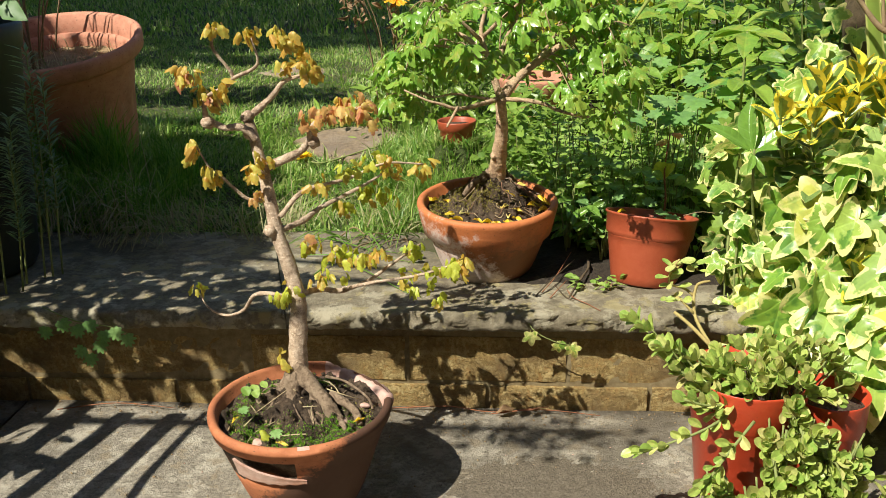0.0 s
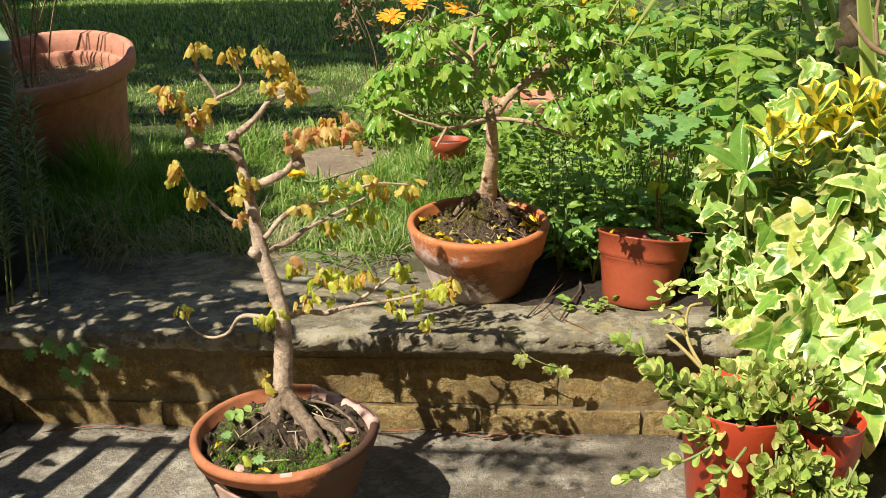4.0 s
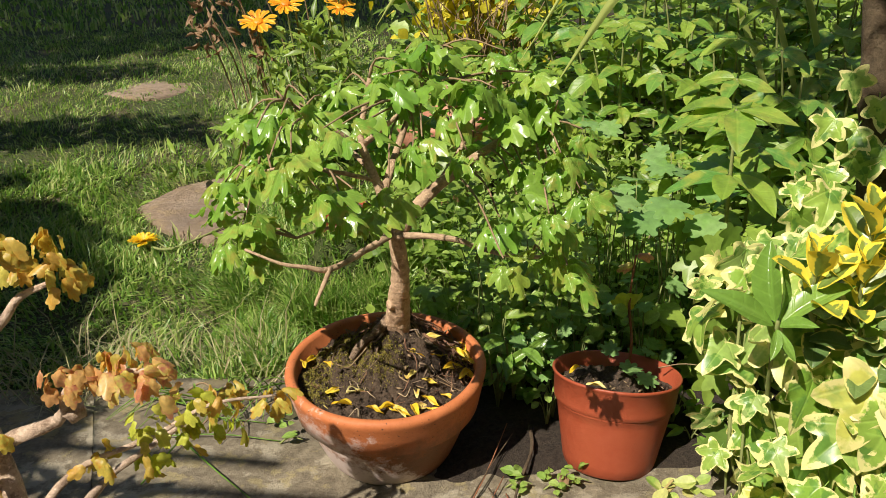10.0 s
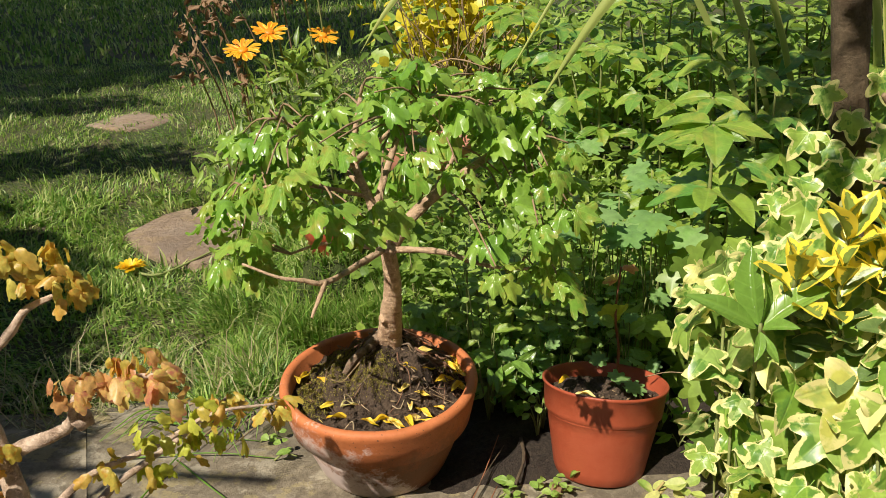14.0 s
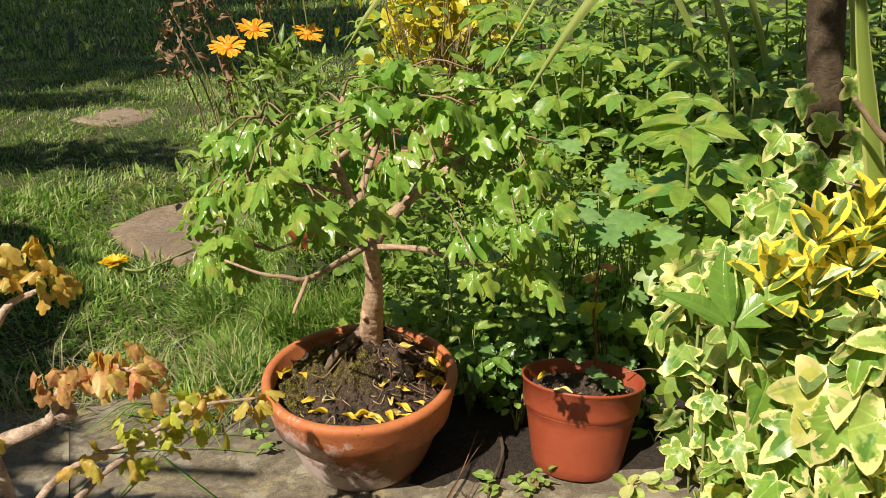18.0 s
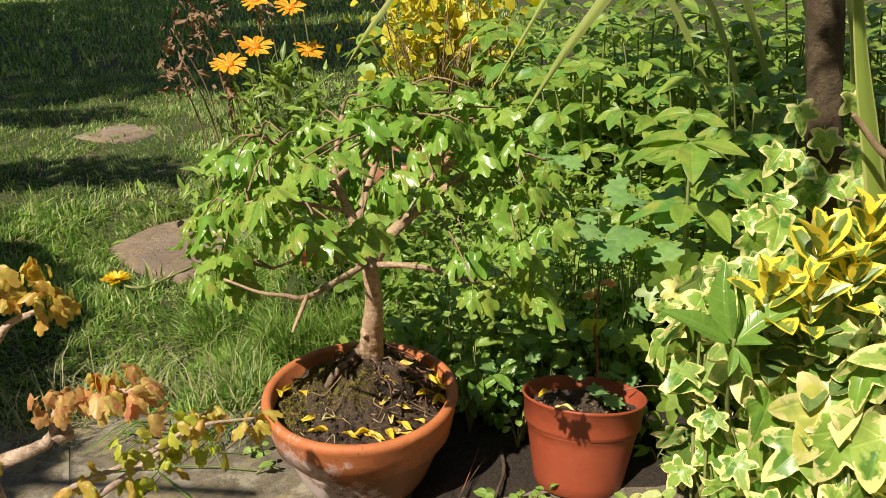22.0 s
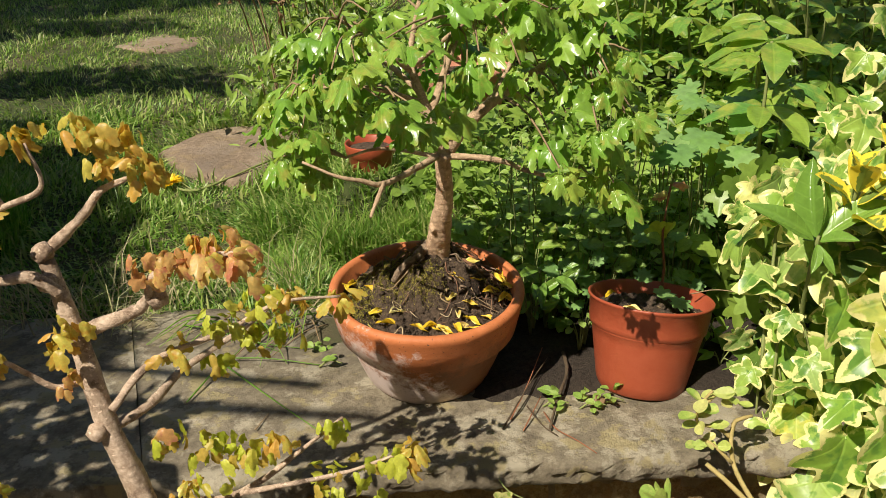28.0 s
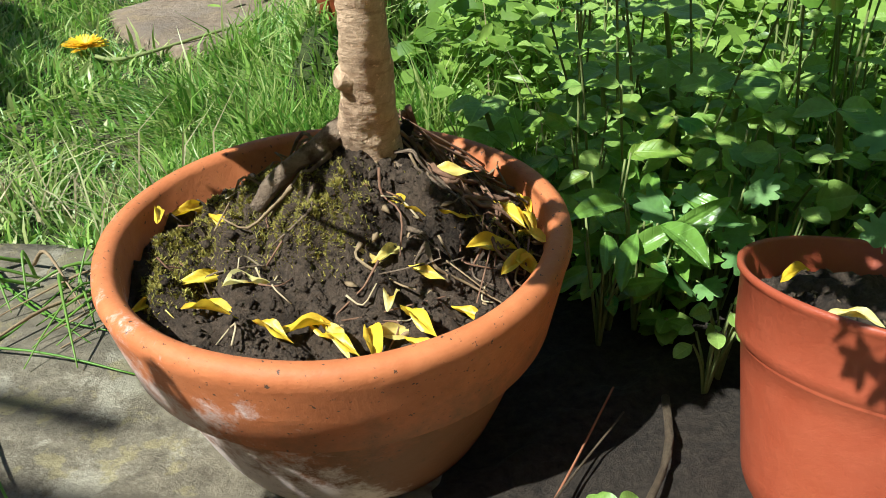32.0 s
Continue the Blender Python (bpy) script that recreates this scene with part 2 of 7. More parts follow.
    ivy=leaf_material("ivy_leaf", (0.19, 0.36, 0.04), (0.36, 0.50, 0.09), edge=(0.76, 0.72, 0.30), edge_from=0.78, edge_soft=0.08, rough=0.36, through_light=0.3, third=(0.32, 0.46, 0.13), patch=(0.12, 0.27, 0.04), veins="ivy"),
    ivy_pale=leaf_material("ivy_leaf_pale", (0.60, 0.60, 0.10), (0.68, 0.66, 0.24), edge=(0.76, 0.70, 0.28), edge_from=0.8, rough=0.42, through_light=0.3, third=(0.70, 0.70, 0.40), patch=(0.30, 0.44, 0.07), tint=(0.40, 0.52, 0.12), veins="ivy"),
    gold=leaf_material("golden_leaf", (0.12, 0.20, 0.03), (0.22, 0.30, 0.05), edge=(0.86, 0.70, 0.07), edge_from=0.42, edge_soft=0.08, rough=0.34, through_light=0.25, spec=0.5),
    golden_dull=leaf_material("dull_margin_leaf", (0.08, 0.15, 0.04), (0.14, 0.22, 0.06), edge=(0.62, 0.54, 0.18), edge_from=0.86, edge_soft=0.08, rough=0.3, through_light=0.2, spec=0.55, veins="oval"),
    glossy=leaf_material("glossy_leaf", (0.13, 0.27, 0.035), (0.21, 0.37, 0.055), rough=0.27, through_light=0.3, spec=0.6, veins="oval"),
    broad=leaf_material("broad_leaf", (0.13, 0.27, 0.03), (0.28, 0.42, 0.05), rough=0.42, through_light=0.38, third=(0.12, 0.30, 0.05), tint=(0.33, 0.38, 0.06), veins="oval"),
    blue=leaf_material("bluish_leaf", (0.15, 0.31, 0.085), (0.25, 0.42, 0.13), rough=0.55, through_light=0.35, tint=(0.18, 0.36, 0.08)),
    chick=leaf_material("weed_leaf", (0.20, 0.35, 0.055), (0.33, 0.47, 0.10), rough=0.38, through_light=0.35, veins="oval"),
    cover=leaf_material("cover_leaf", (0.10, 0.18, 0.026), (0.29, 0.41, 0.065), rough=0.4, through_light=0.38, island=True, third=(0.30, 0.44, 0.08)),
    fleshy=leaf_material("fleshy_leaf", (0.22, 0.36, 0.06), (0.40, 0.48, 0.10), rough=0.4, through_light=0.2, third=(0.54, 0.52, 0.18), tint=(0.42, 0.46, 0.12)),
    grass=leaf_material("grass_blade", (0.10, 0.235, 0.030), (0.31, 0.455, 0.085), rough=0.42, through_light=0.38, island=True, third=(0.48, 0.52, 0.19)),
    grass_dark=leaf_material("deep_grass_blade", (0.07, 0.20, 0.02), (0.22, 0.40, 0.05), rough=0.42, through_light=0.38, island=True, third=(0.30, 0.44, 0.09)),
    straw=leaf_material("dry_grass_blade", (0.34, 0.28, 0.15), (0.50, 0.44, 0.25), rough=0.6, through_light=0.2, island=True, third=(0.26, 0.32, 0.11)),
    strap=leaf_material("strap_leaf", (0.26, 0.36, 0.06), (0.42, 0.50, 0.13), edge=(0.50, 0.52, 0.16), edge_from=0.75, rough=0.4, through_light=0.35),
    yellow=leaf_material("fallen_yellow_leaf", (0.74, 0.50, 0.02), (0.84, 0.64, 0.06), rough=0.4, through_light=0.25, third=(0.78, 0.70, 0.30), tint=(0.70, 0.42, 0.03)),
    golden=leaf_material("golden_shrub_leaf", (0.55, 0.50, 0.03), (0.70, 0.60, 0.05), rough=0.45, through_light=0.35, island=True),
    canopy=leaf_material("canopy_leaf", (0.05, 0.13, 0.02), (0.09, 0.2, 0.03), rough=0.5, through_light=0.2, island=True),
    rosemary=leaf_material("rosemary_leaf", (0.16, 0.26, 0.12), (0.28, 0.38, 0.20), rough=0.5, through_light=0.15, island=True),
    petal=leaf_material("orange_petal", (0.82, 0.26, 0.01), (0.86, 0.42, 0.015), rough=0.5, through_light=0.35, edge=(0.88, 0.56, 0.03), edge_from=0.6),
    dandelion=leaf_material("yellow_petal", (0.80, 0.55, 0.01), (0.85, 0.62, 0.02), rough=0.5, through_light=0.3, island=True),
    dead=leaf_material("dead_leaf", (0.18, 0.11, 0.06), (0.32, 0.20, 0.10), rough=0.7, through_light=0.15, island=True),
    moss=leaf_material("moss", (0.17, 0.16, 0.03), (0.40, 0.35, 0.07), rough=0.8, through_light=0.2, island=True, third=(0.46, 0.38, 0.09)),
    moss_green=leaf_material("green_moss", (0.10, 0.24, 0.015), (0.24, 0.42, 0.03), rough=0.7, through_light=0.25, island=True),
)
MAT = dict(
    pot=terracotta("terracotta", (0.44, 0.135, 0.044), (0.55, 0.188, 0.068), pale=(0.74, 0.62, 0.57), pale_from=(-3.2, -2.4, -4.0), limit=0.50, cover=0.85, rough=0.6, foot_brown=(1.5, -1.0, -8.0)),
    # The dark overlay puts shade into the clay's right lower side.
    pot_worn_shaded=terracotta("worn_shaded_terracotta", (0.34, 0.115, 0.05), (0.47, 0.18, 0.08), pale=(0.05, 0.03, 0.021), pale_from=(9.0, 0, -11.0), limit=-0.44, cover=0.9),
    broken=surface("broken_clay", (0.50, 0.30, 0.24), (0.60, 0.42, 0.36), 90, 20, c=(0.34, 0.16, 0.1)),
    flake=surface("split_clay", (0.44, 0.27, 0.21), (0.58, 0.41, 0.34), 70, 20, c=(0.40, 0.20, 0.13)),
    plastic=terracotta("red_brown_plastic", (0.30, 0.06, 0.025), (0.34, 0.078, 0.035), rough=0.42, gloss=0.4, grime=0.08),
    red=terracotta("red_plastic", (0.50, 0.055, 0.02), (0.52, 0.07, 0.03), rough=0.35, gloss=0.45, grime=0.15),
    tub=terracotta("pink_terracotta", (0.46, 0.19, 0.12), (0.56, 0.27, 0.18), rough=0.8),
    dark_plastic=surface("dark_green_plastic", (0.02, 0.025, 0.022), (0.03, 0.035, 0.03), 60, 12, rough=0.5, relief=0.1),
    soil=surface("potting_soil", (0.030, 0.022, 0.015), (0.20, 0.138, 0.092), 330, 25, rough=0.95, relief=1.0, depth=0.006, c=(0.03, 0.02, 0.013)),
    # Soil with the shade between the pots put into its colour.
    shaded_soil=surface("shaded_soil", (0.014, 0.011, 0.008), (0.075, 0.056, 0.040), 200, 25, rough=0.95, relief=1.0, depth=0.006),
    dry_soil=surface("dry_soil", (0.075, 0.060, 0.043), (0.25, 0.205, 0.150), 300, 30, rough=0.95, relief=1.0, depth=0.004),
    earth=surface("garden_soil", (0.018, 0.013, 0.008), (0.06, 0.045, 0.028), 60, 6, rough=0.95, relief=1.0, depth=0.01),
    turf=surface("turf_soil", (0.03, 0.045, 0.012), (0.07, 0.09, 0.025), 70, 5, rough=0.95, relief=0.8, depth=0.01, c=(0.10, 0.085, 0.045)),
    stone=weathered("cap_stone", (0.115, 0.094, 0.063), (0.265, 0.225, 0.155), (0.37, 0.33, 0.24), (0.31, 0.26, 0.13), (0.10, 0.085, 0.06), 75, 20, 3.2),
    patio=weathered("patio_stone", (0.13, 0.112, 0.086), (0.36, 0.315, 0.25), (0.42, 0.375, 0.30), (0.25, 0.20, 0.135), (0.10, 0.082, 0.06), 150, 22, 4.5),
    step=weathered("stepping_stone", (0.15, 0.108, 0.07), (0.32, 0.24, 0.165), (0.36, 0.28, 0.20), (0.27, 0.20, 0.115), (0.13, 0.10, 0.075), 120, 14, 7),
    brick=weathered("stock_brick", (0.19, 0.12, 0.042), (0.42, 0.30, 0.12), (0.46, 0.35, 0.16), (0.34, 0.20, 0.07), (0.13, 0.085, 0.04), 210, 60, 12, 0.006),
    mortar=surface("mortar", (0.15, 0.11, 0.055), (0.29, 0.23, 0.13), 90, 10, relief=0.8),
    bark=ringed("pale_bark", (0.27, 0.18, 0.115), (0.66, 0.52, 0.39), (0.13, 0.078, 0.048)),
    bark_branch=ringed("branch_bark", (0.30, 0.20, 0.12), (0.58, 0.42, 0.27), (0.18, 0.115, 0.07)),
    bark_dark=surface("dark_bark", (0.06, 0.045, 0.027), (0.18, 0.13, 0.078), 110, 40, relief=1.0, depth=0.005, c=(0.08, 0.052, 0.03)),
    bark_brown=ringed("brown_bark", (0.40, 0.26, 0.155), (0.72, 0.51, 0.335), (0.24, 0.145, 0.085)),
    root_bark=surface("root_bark", (0.16, 0.105, 0.065), (0.50, 0.37, 0.255), 95, 130, relief=1.0, depth=0.009, c=(0.14, 0.09, 0.055)),
    root=surface("red_root", (0.14, 0.07, 0.04), (0.32, 0.18, 0.11), 120, 30, relief=0.6),
    twig=surface("twig_bark", (0.20, 0.13, 0.07), (0.34, 0.25, 0.14), 90, 20, relief=0.6),
    straw_stalk=surface("straw_stalk", (0.36, 0.27, 0.15), (0.58, 0.47, 0.29), 90, 20, relief=0.3),
    stem=surface("green_stem", (0.16, 0.20, 0.06), (0.26, 0.28, 0.10), 90, 20, relief=0.3),
    sprig=surface("ochre_stem", (0.28, 0.21, 0.075), (0.46, 0.37, 0.14), 120, 30, relief=0.5),
    red_stem=surface("reddish_stem", (0.22, 0.08, 0.04), (0.32, 0.14, 0.07), 90, 20, relief=0.3),
    blue_glaze=None,
)


def glaze():
    m, nt, bs, out = nodes_of("blue_white_glaze")
    tc = nt.nodes.new("ShaderNodeTexCoord")
    v = nt.nodes.new("ShaderNodeTexNoise")
    v.inputs["Scale"].default_value, v.inputs["Detail"].default_value, v.inputs["Distortion"].default_value = 40, 2, 1.5
    nt.links.new(tc.outputs["Object"], v.inputs["Vector"])
    nt.links.new(mix_colour(nt, ramp(nt, v.outputs[0], 0.49, 0.53), (0.55, 0.58, 0.66), (0.02, 0.035, 0.16)), bs.inputs["Base Color"])
    bs.inputs["Roughness"].default_value = 0.15
    return m


MAT["blue_glaze"] = glaze()

# ---- mesh helpers ----


def mesh_of(name, verts, faces, mats=(), smooth=True, attrs=None, which=None):
    me = bpy.data.meshes.new(name)
    me.from_pydata([tuple(v) for v in verts], [], [tuple(f) for f in faces])
    for m in mats:
        me.materials.append(m)
    if smooth:
        me.polygons.foreach_set("use_smooth", [True] * len(me.polygons))
    if which is not None:
        me.polygons.foreach_set("material_index", which)
    for key, values in (attrs or {}).items():
        a = me.attributes.new(key, "FLOAT", "POINT")
        a.data.foreach_set("value", values)
    me.update()
    return me


def thing(name, x, y, z, label, category, group="", kind=""):
    ob = new(name)
    ob.empty_display_size = 0.02
    ob.location = (x, y, z)
    return tagged(ob, label, category, group, kind)


def part(name, me, parent, label="", m=None):
    """A mesh as a part; m is its pose in the world (the mesh is in world metres when there is none)."""
    ob = new(name, me)
    ob.parent = parent
    if m is None:
        m = Matrix()
    up = Matrix.Identity(4)
    p = parent
    while p:
        up = p.matrix_basis @ up
        p = p.parent
    ob.matrix_basis = up.inverted() @ m
    return tagged(ob, label)


def single(name, me, m, label, category, group="", kind=""):
    ob = new(name, me)
    ob.matrix_basis = m
    return tagged(ob, label, category, group, kind)


def lathe(name, profile, mats, steps=64, wobble=0.0, which=None, push=None):
    """Turns (r, z) points round the z axis. push(angle, i) -> (dr, dz)."""
    verts, faces, ids = [], [], []
    n = len(profile)
    for s in range(steps):
        a = 2 * math.pi * s / steps
        for i, (r, z) in enumerate(profile):
            dr, dz = push(a, i) if push else (0, 0)
            w = wobble * noise.noise(Vector((math.cos(a) * 2, math.sin(a) * 2, z * 20)))
            verts.append(((r + dr + w) * math.cos(a), (r + dr + w) * math.sin(a), z + dz))
    for s in range(steps):
        for i in range(n - 1):
            faces.append((s * n + i, ((s + 1) % steps) * n + i, ((s + 1) % steps) * n + i + 1, s * n + i + 1))
            ids.append(which(2 * math.pi * (s + 0.5) / steps, i) if which else 0)
    return mesh_of(name, verts, faces, mats, True, which=ids)


def smooth_line(points, per=5):
    """Catmull-Rom through the points."""
    p = [Vector(q) for q in points]
    p = [p[0] * 2 - p[1]] + p + [p[-1] * 2 - p[-2]]
    out = []
    for i in range(1, len(p) - 2):
        for k in range(per):
            t = k / per
            a, b, c, d = p[i - 1], p[i], p[i + 1], p[i + 2]
            out.append(0.5 * (2 * b + (c - a) * t + (2 * a - 5 * b + 4 * c - d) * t * t + (3 * b - a - 3 * c + d) * t ** 3))
    out.append(p[-2])
    return out


def limb(name, points, r0, r1, mats, sides=8, rough=0.12, per=4, power=1.0):
    """A tapered, slightly knobbly limb along the points."""
    line = smooth_line(points, per)
    verts, faces = [], []
    ref = Vector((0.3, 1, 0.2)).normalized()
    for i, p in enumerate(line):
        d = (line[min(i + 1, len(line) - 1)] - line[max(i - 1, 0)]).normalized()
        u = d.cross(ref).normalized()
        v = d.cross(u)
        r = r0 + (r1 - r0) * (i / (len(line) - 1)) ** power
        for s in range(sides):
            a = 2 * math.pi * s / sides
            side = Vector((math.cos(a), math.sin(a), 0))
            k = r * (1 + rough * noise.noise(p * 60 + side * 1.5) * 2 + rough * noise.noise(p * 240 + side * 3) * 1.2)
            verts.append(p + (u * math.cos(a) + v * math.sin(a)) * k)
    for i in range(len(line) - 1):
        for s in range(sides):
            t = (s + 1) % sides
            faces.append((i * sides + s, i * sides + t, (i + 1) * sides + t, (i + 1) * sides + s))
    faces.append(tuple(range(sides))[::-1])
    faces.append(tuple((len(line) - 1) * sides + s for s in range(sides)))
    return mesh_of(name, verts, faces, mats)


# ---- leaf shapes: outline points, tip along +y, stalk end at the origin, face up +z ----


def polar(fn, n=30):
    out = []
    for i in range(n):
        a = -math.pi / 2 + 2 * math.pi * i / n
        r = fn(a)
        out.append((r * math.cos(a), r * math.sin(a)))
    return out


def lobed(centres, widths, lengths, base, stalk=0.0, n=36, sharp=1.0):
    def fn(a):
        r = base
        for c, w, l in zip(centres, widths, lengths):
            d = abs((a - c + math.pi) % (2 * math.pi) - math.pi)
            if d < w:
                r = max(r, base + (l - base) * (1 - (d / w) ** sharp))
        if stalk:
            d = abs((a + math.pi / 2 + math.pi) % (2 * math.pi) - math.pi)
            if d < 0.45:
                r *= 1 - stalk * (1 - d / 0.45)
        return r
    return polar(fn, n)


def oval(widest=0.45, width=0.5, n=22, point=0.8):
    """Oval leaf of length 1; half width 0.5*width, widest part way up."""
    side = []
    for i in range(n // 2 + 1):
        t = i / (n // 2)
        w = (t / widest) ** 0.75 if t < widest else ((1 - t) / (1 - widest)) ** point
        side.append((0.5 * width * w, t))
    return [(x, y) for x, y in side] + [(-x, y) for x, y in side[-2:0:-1]]


def leaf_mesh(name, outline, mat, fold=0.25, droop=0.35, curl=0.0, wave=0.05, seed=0, stalk=0.0):
    """A lobed leaf of unit length, folded along its midrib and drooping to the tip, on a thin stalk."""
    rnd = random.Random(seed)
    n = len(outline)
    ys = [p[1] for p in outline]
    cy = (max(ys) + min(ys)) * 0.42
    rings = (0.0, 0.3, 0.6, 0.85, 1.0)
    verts, edge = [], []
    ph = rnd.uniform(0, 6)
    twist = rnd.uniform(-0.25, 0.25)

    def lift(x, y):
        side = fold * (abs(x) ** 1.2) * (1 + twist * (1 if x > 0 else -1))
        return side - droop * max(y, 0) ** 2 - curl * x * x + wave * math.sin(6 * x + 4 * y + ph) * (abs(x) + 0.12) + 0.4 * wave * math.sin(13 * x - 9 * y + ph) * abs(x)

    for k in rings:
        for (x, y) in (outline if k else [(0, cy)]):
            px, py = x * k, cy + (y - cy) * k
            verts.append((px, py, lift(px, py)))
            edge.append(k)
    faces = [(0, 1 + i, 1 + (i + 1) % n) for i in range(n)]
    for r in range(len(rings) - 2):
        o, q = 1 + r * n, 1 + (r + 1) * n
        faces += [(o + i, q + i, q + (i + 1) % n, o + (i + 1) % n) for i in range(n)]
    if stalk:
        k = len(verts)
        for y in (0.0, stalk * 0.5, stalk):
            for x, dz in ((-0.014, 0), (0.014, 0), (0, 0.02)):
                verts.append((x, y, lift(0, y) + dz - 0.06 * (1 - abs(y / stalk - 0.5) * 2)))
                edge.append(0.0)
        for s in range(2):
            for q in range(3):
                c, d = k + s * 3 + q, k + s * 3 + (q + 1) % 3
                faces.append((c, d, d + 3, c + 3))
    return mesh_of(name, verts, faces, [mat], True, {"edge": edge})


def oval_mesh(name, widest, width, point, mat, fold=0.25, droop=0.35, curl=0.0, wave=0.05, seed=0, stalk=0.06):
    """An undivided leaf of unit length as a net of strips along its midrib."""
    rnd = random.Random(seed)
    ph, bend = rnd.uniform(0, 6), rnd.uniform(-0.06, 0.06)
    cols, rows = (-1, -0.8, -0.45, -0.12, 0, 0.12, 0.45, 0.8, 1), 12
    verts, faces, edge = [], [], []
    for j in range(rows + 1):
        t = j / rows
        w = (t / widest) if t < widest else ((1 - t) / (1 - widest))
        w = (1 - (1 - w) ** 1.9) ** (0.8 if t < widest else point)
        y = stalk + (1 - stalk) * t
        for u in cols:
            x = 0.5 * width * max(w, 0.012) * u
            z = fold * abs(x) - droop * y * y - curl * x * x + wave * math.sin(8 * y + 4 * u + ph) * abs(u) * w
            verts.append((x + bend * math.sin(3 * y), y, z))
            edge.append(max(abs(u), max(0, t - 0.75) * 4 * 0.9))
    m = len(cols)
    for j in range(rows):
        for q in range(m - 1):
            faces.append((j * m + q, j * m + q + 1, (j + 1) * m + q + 1, (j + 1) * m + q))
    return mesh_of(name, verts, faces, [mat], True, {"edge": edge})


def stand(p, tip, face, size, turn=0.0):
    """Pose of a leaf at p whose tip points along tip and whose face looks along face."""
    y = Vector(tip).normalized()
    z = Vector(face)
    z = (z - y * z.dot(y))
    z = z.normalized() if z.length > 1e-4 else y.orthogonal().normalized()
    x = y.cross(z)
    r = Matrix((x, y, z)).transposed().to_4x4()
    return Matrix.Translation(p) @ r @ Matrix.Rotation(turn, 4, "Y") @ Matrix.Diagonal((size, size, size, 1))


def rvec(s=1.0):
    return Vector((random.gauss(0, s), random.gauss(0, s), random.gauss(0, s)))


MAPLE = [(x, y + 0.44) for x, y in lobed((1.571, 0.74, 2.40, -0.22, 3.36, 1.22, 1.92), (0.40, 0.40, 0.40, 0.42, 0.42, 0.22, 0.22), (0.64, 0.62, 0.62, 0.46, 0.46, 0.50, 0.50), 0.27, 0.35, 60, 1.8)]
IVY = [(x, y + 0.36) for x, y in lobed((1.571, 0.42, 2.72, -0.6, 3.74), (0.70, 0.60, 0.60, 0.56, 0.56), (0.70, 0.60, 0.60, 0.46, 0.46), 0.28, 0.35, 56, 1.02)]
SCALLOP = [(x, y + 0.4) for x, y in lobed((1.571, 0.35, 2.79, 1.0, 2.14, -0.3, 3.44), (0.30, 0.26, 0.26, 0.26, 0.26, 0.3, 0.3), (0.6, 0.58, 0.58, 0.57, 0.57, 0.47, 0.47), 0.36, 0.4, 56, 2.4)]
BUD = [(x, y + 0.35) for x, y in lobed((1.571, 0.85, 2.29), (0.6, 0.5, 0.5), (0.62, 0.5, 0.5), 0.28, 0.2, 30, 1.7)]
LEAVES = {}


def leaves(kind, outline, mat, count, fold=0.2, droop=0.3, wave=0.06, curl=0.0, stalk=0.0):
    LEAVES[kind] = [leaf_mesh(kind, outline, mat, fold * (0.5 + 0.25 * i), droop * (0.7 + 0.22 * i), curl, wave, i * 7 + 1, stalk) for i in range(count)]


def ovals(kind, shape, mat, count, fold=0.2, droop=0.3, wave=0.03, curl=0.0):
    LEAVES[kind] = [oval_mesh(kind, shape[0], shape[1] * (0.88 + 0.08 * i), shape[2], mat, fold * (0.6 + 0.25 * i), droop * (0.6 + 0.27 * i), curl, wave, i * 7 + 1) for i in range(count)]


leaves("maple", MAPLE, GREENS["maple"], 7, fold=-0.42, droop=0.38, wave=0.34, stalk=0.3)
leaves("young", BUD, GREENS["young"], 5, fold=-0.8, droop=0.7, wave=0.3)
leaves("red", BUD, GREENS["red"], 5, fold=-0.7, droop=0.7, wave=0.3)
leaves("lime", BUD, GREENS["lime"], 5, fold=-0.55, droop=0.6, wave=0.25)
leaves("ivy", IVY, GREENS["ivy"], 5, fold=0.2, droop=0.25, wave=0.2, stalk=0.22)
leaves("ivy_pale", IVY, GREENS["ivy_pale"], 5, fold=0.2, droop=0.25, wave=0.2, stalk=0.22)
ovals("gold", (0.52, 0.56, 0.8), GREENS["gold"], 4, fold=0.5, droop=0.1, wave=0.04)
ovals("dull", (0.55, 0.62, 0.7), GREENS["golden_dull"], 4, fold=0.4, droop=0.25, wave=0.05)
ovals("glossy", (0.5, 0.31, 0.9), GREENS["glossy"], 4, fold=0.5, droop=0.2, wave=0.02)
ovals("broad", (0.45, 0.44, 0.85), GREENS["broad"], 5, fold=0.2, droop=0.25, wave=0.03)
leaves("blue", SCALLOP, GREENS["blue"], 4, fold=0.1, droop=0.15, wave=0.08, stalk=0.2)
ovals("chick", (0.52, 0.72, 0.7), GREENS["chick"], 4, fold=0.25, droop=0.2)
ovals("fleshy", (0.56, 0.66, 0.65), GREENS["fleshy"], 4, fold=0.4, droop=-0.2, wave=0.02)
ovals("yellow", (0.48, 0.25, 0.95), GREENS["yellow"], 6, fold=0.8, droop=0.2, wave=0.10)
ovals("petal", (0.7, 0.26, 0.5), GREENS["petal"], 3, fold=0.15, droop=0.1)
ovals("dead", (0.45, 0.4, 0.9), GREENS["dead"], 3, fold=0.7, droop=0.6, wave=0.15)


def leaf(kind, p, tip, face, size, parent, name="leaf"):
    return part(name, random.choice(LEAVES[kind]), parent, "", stand(p, tip, face, size))


def scatter_mesh(name, shapes, poses, mats):
    """Joins simple shapes (verts, faces) at the poses into one mesh."""
    vs, fs, base = [], [], 0
    for m in poses:
        v, f = random.choice(shapes)
        a = np.array(m)
        vs.append(v @ a[:3, :3].T + a[:3, 3])
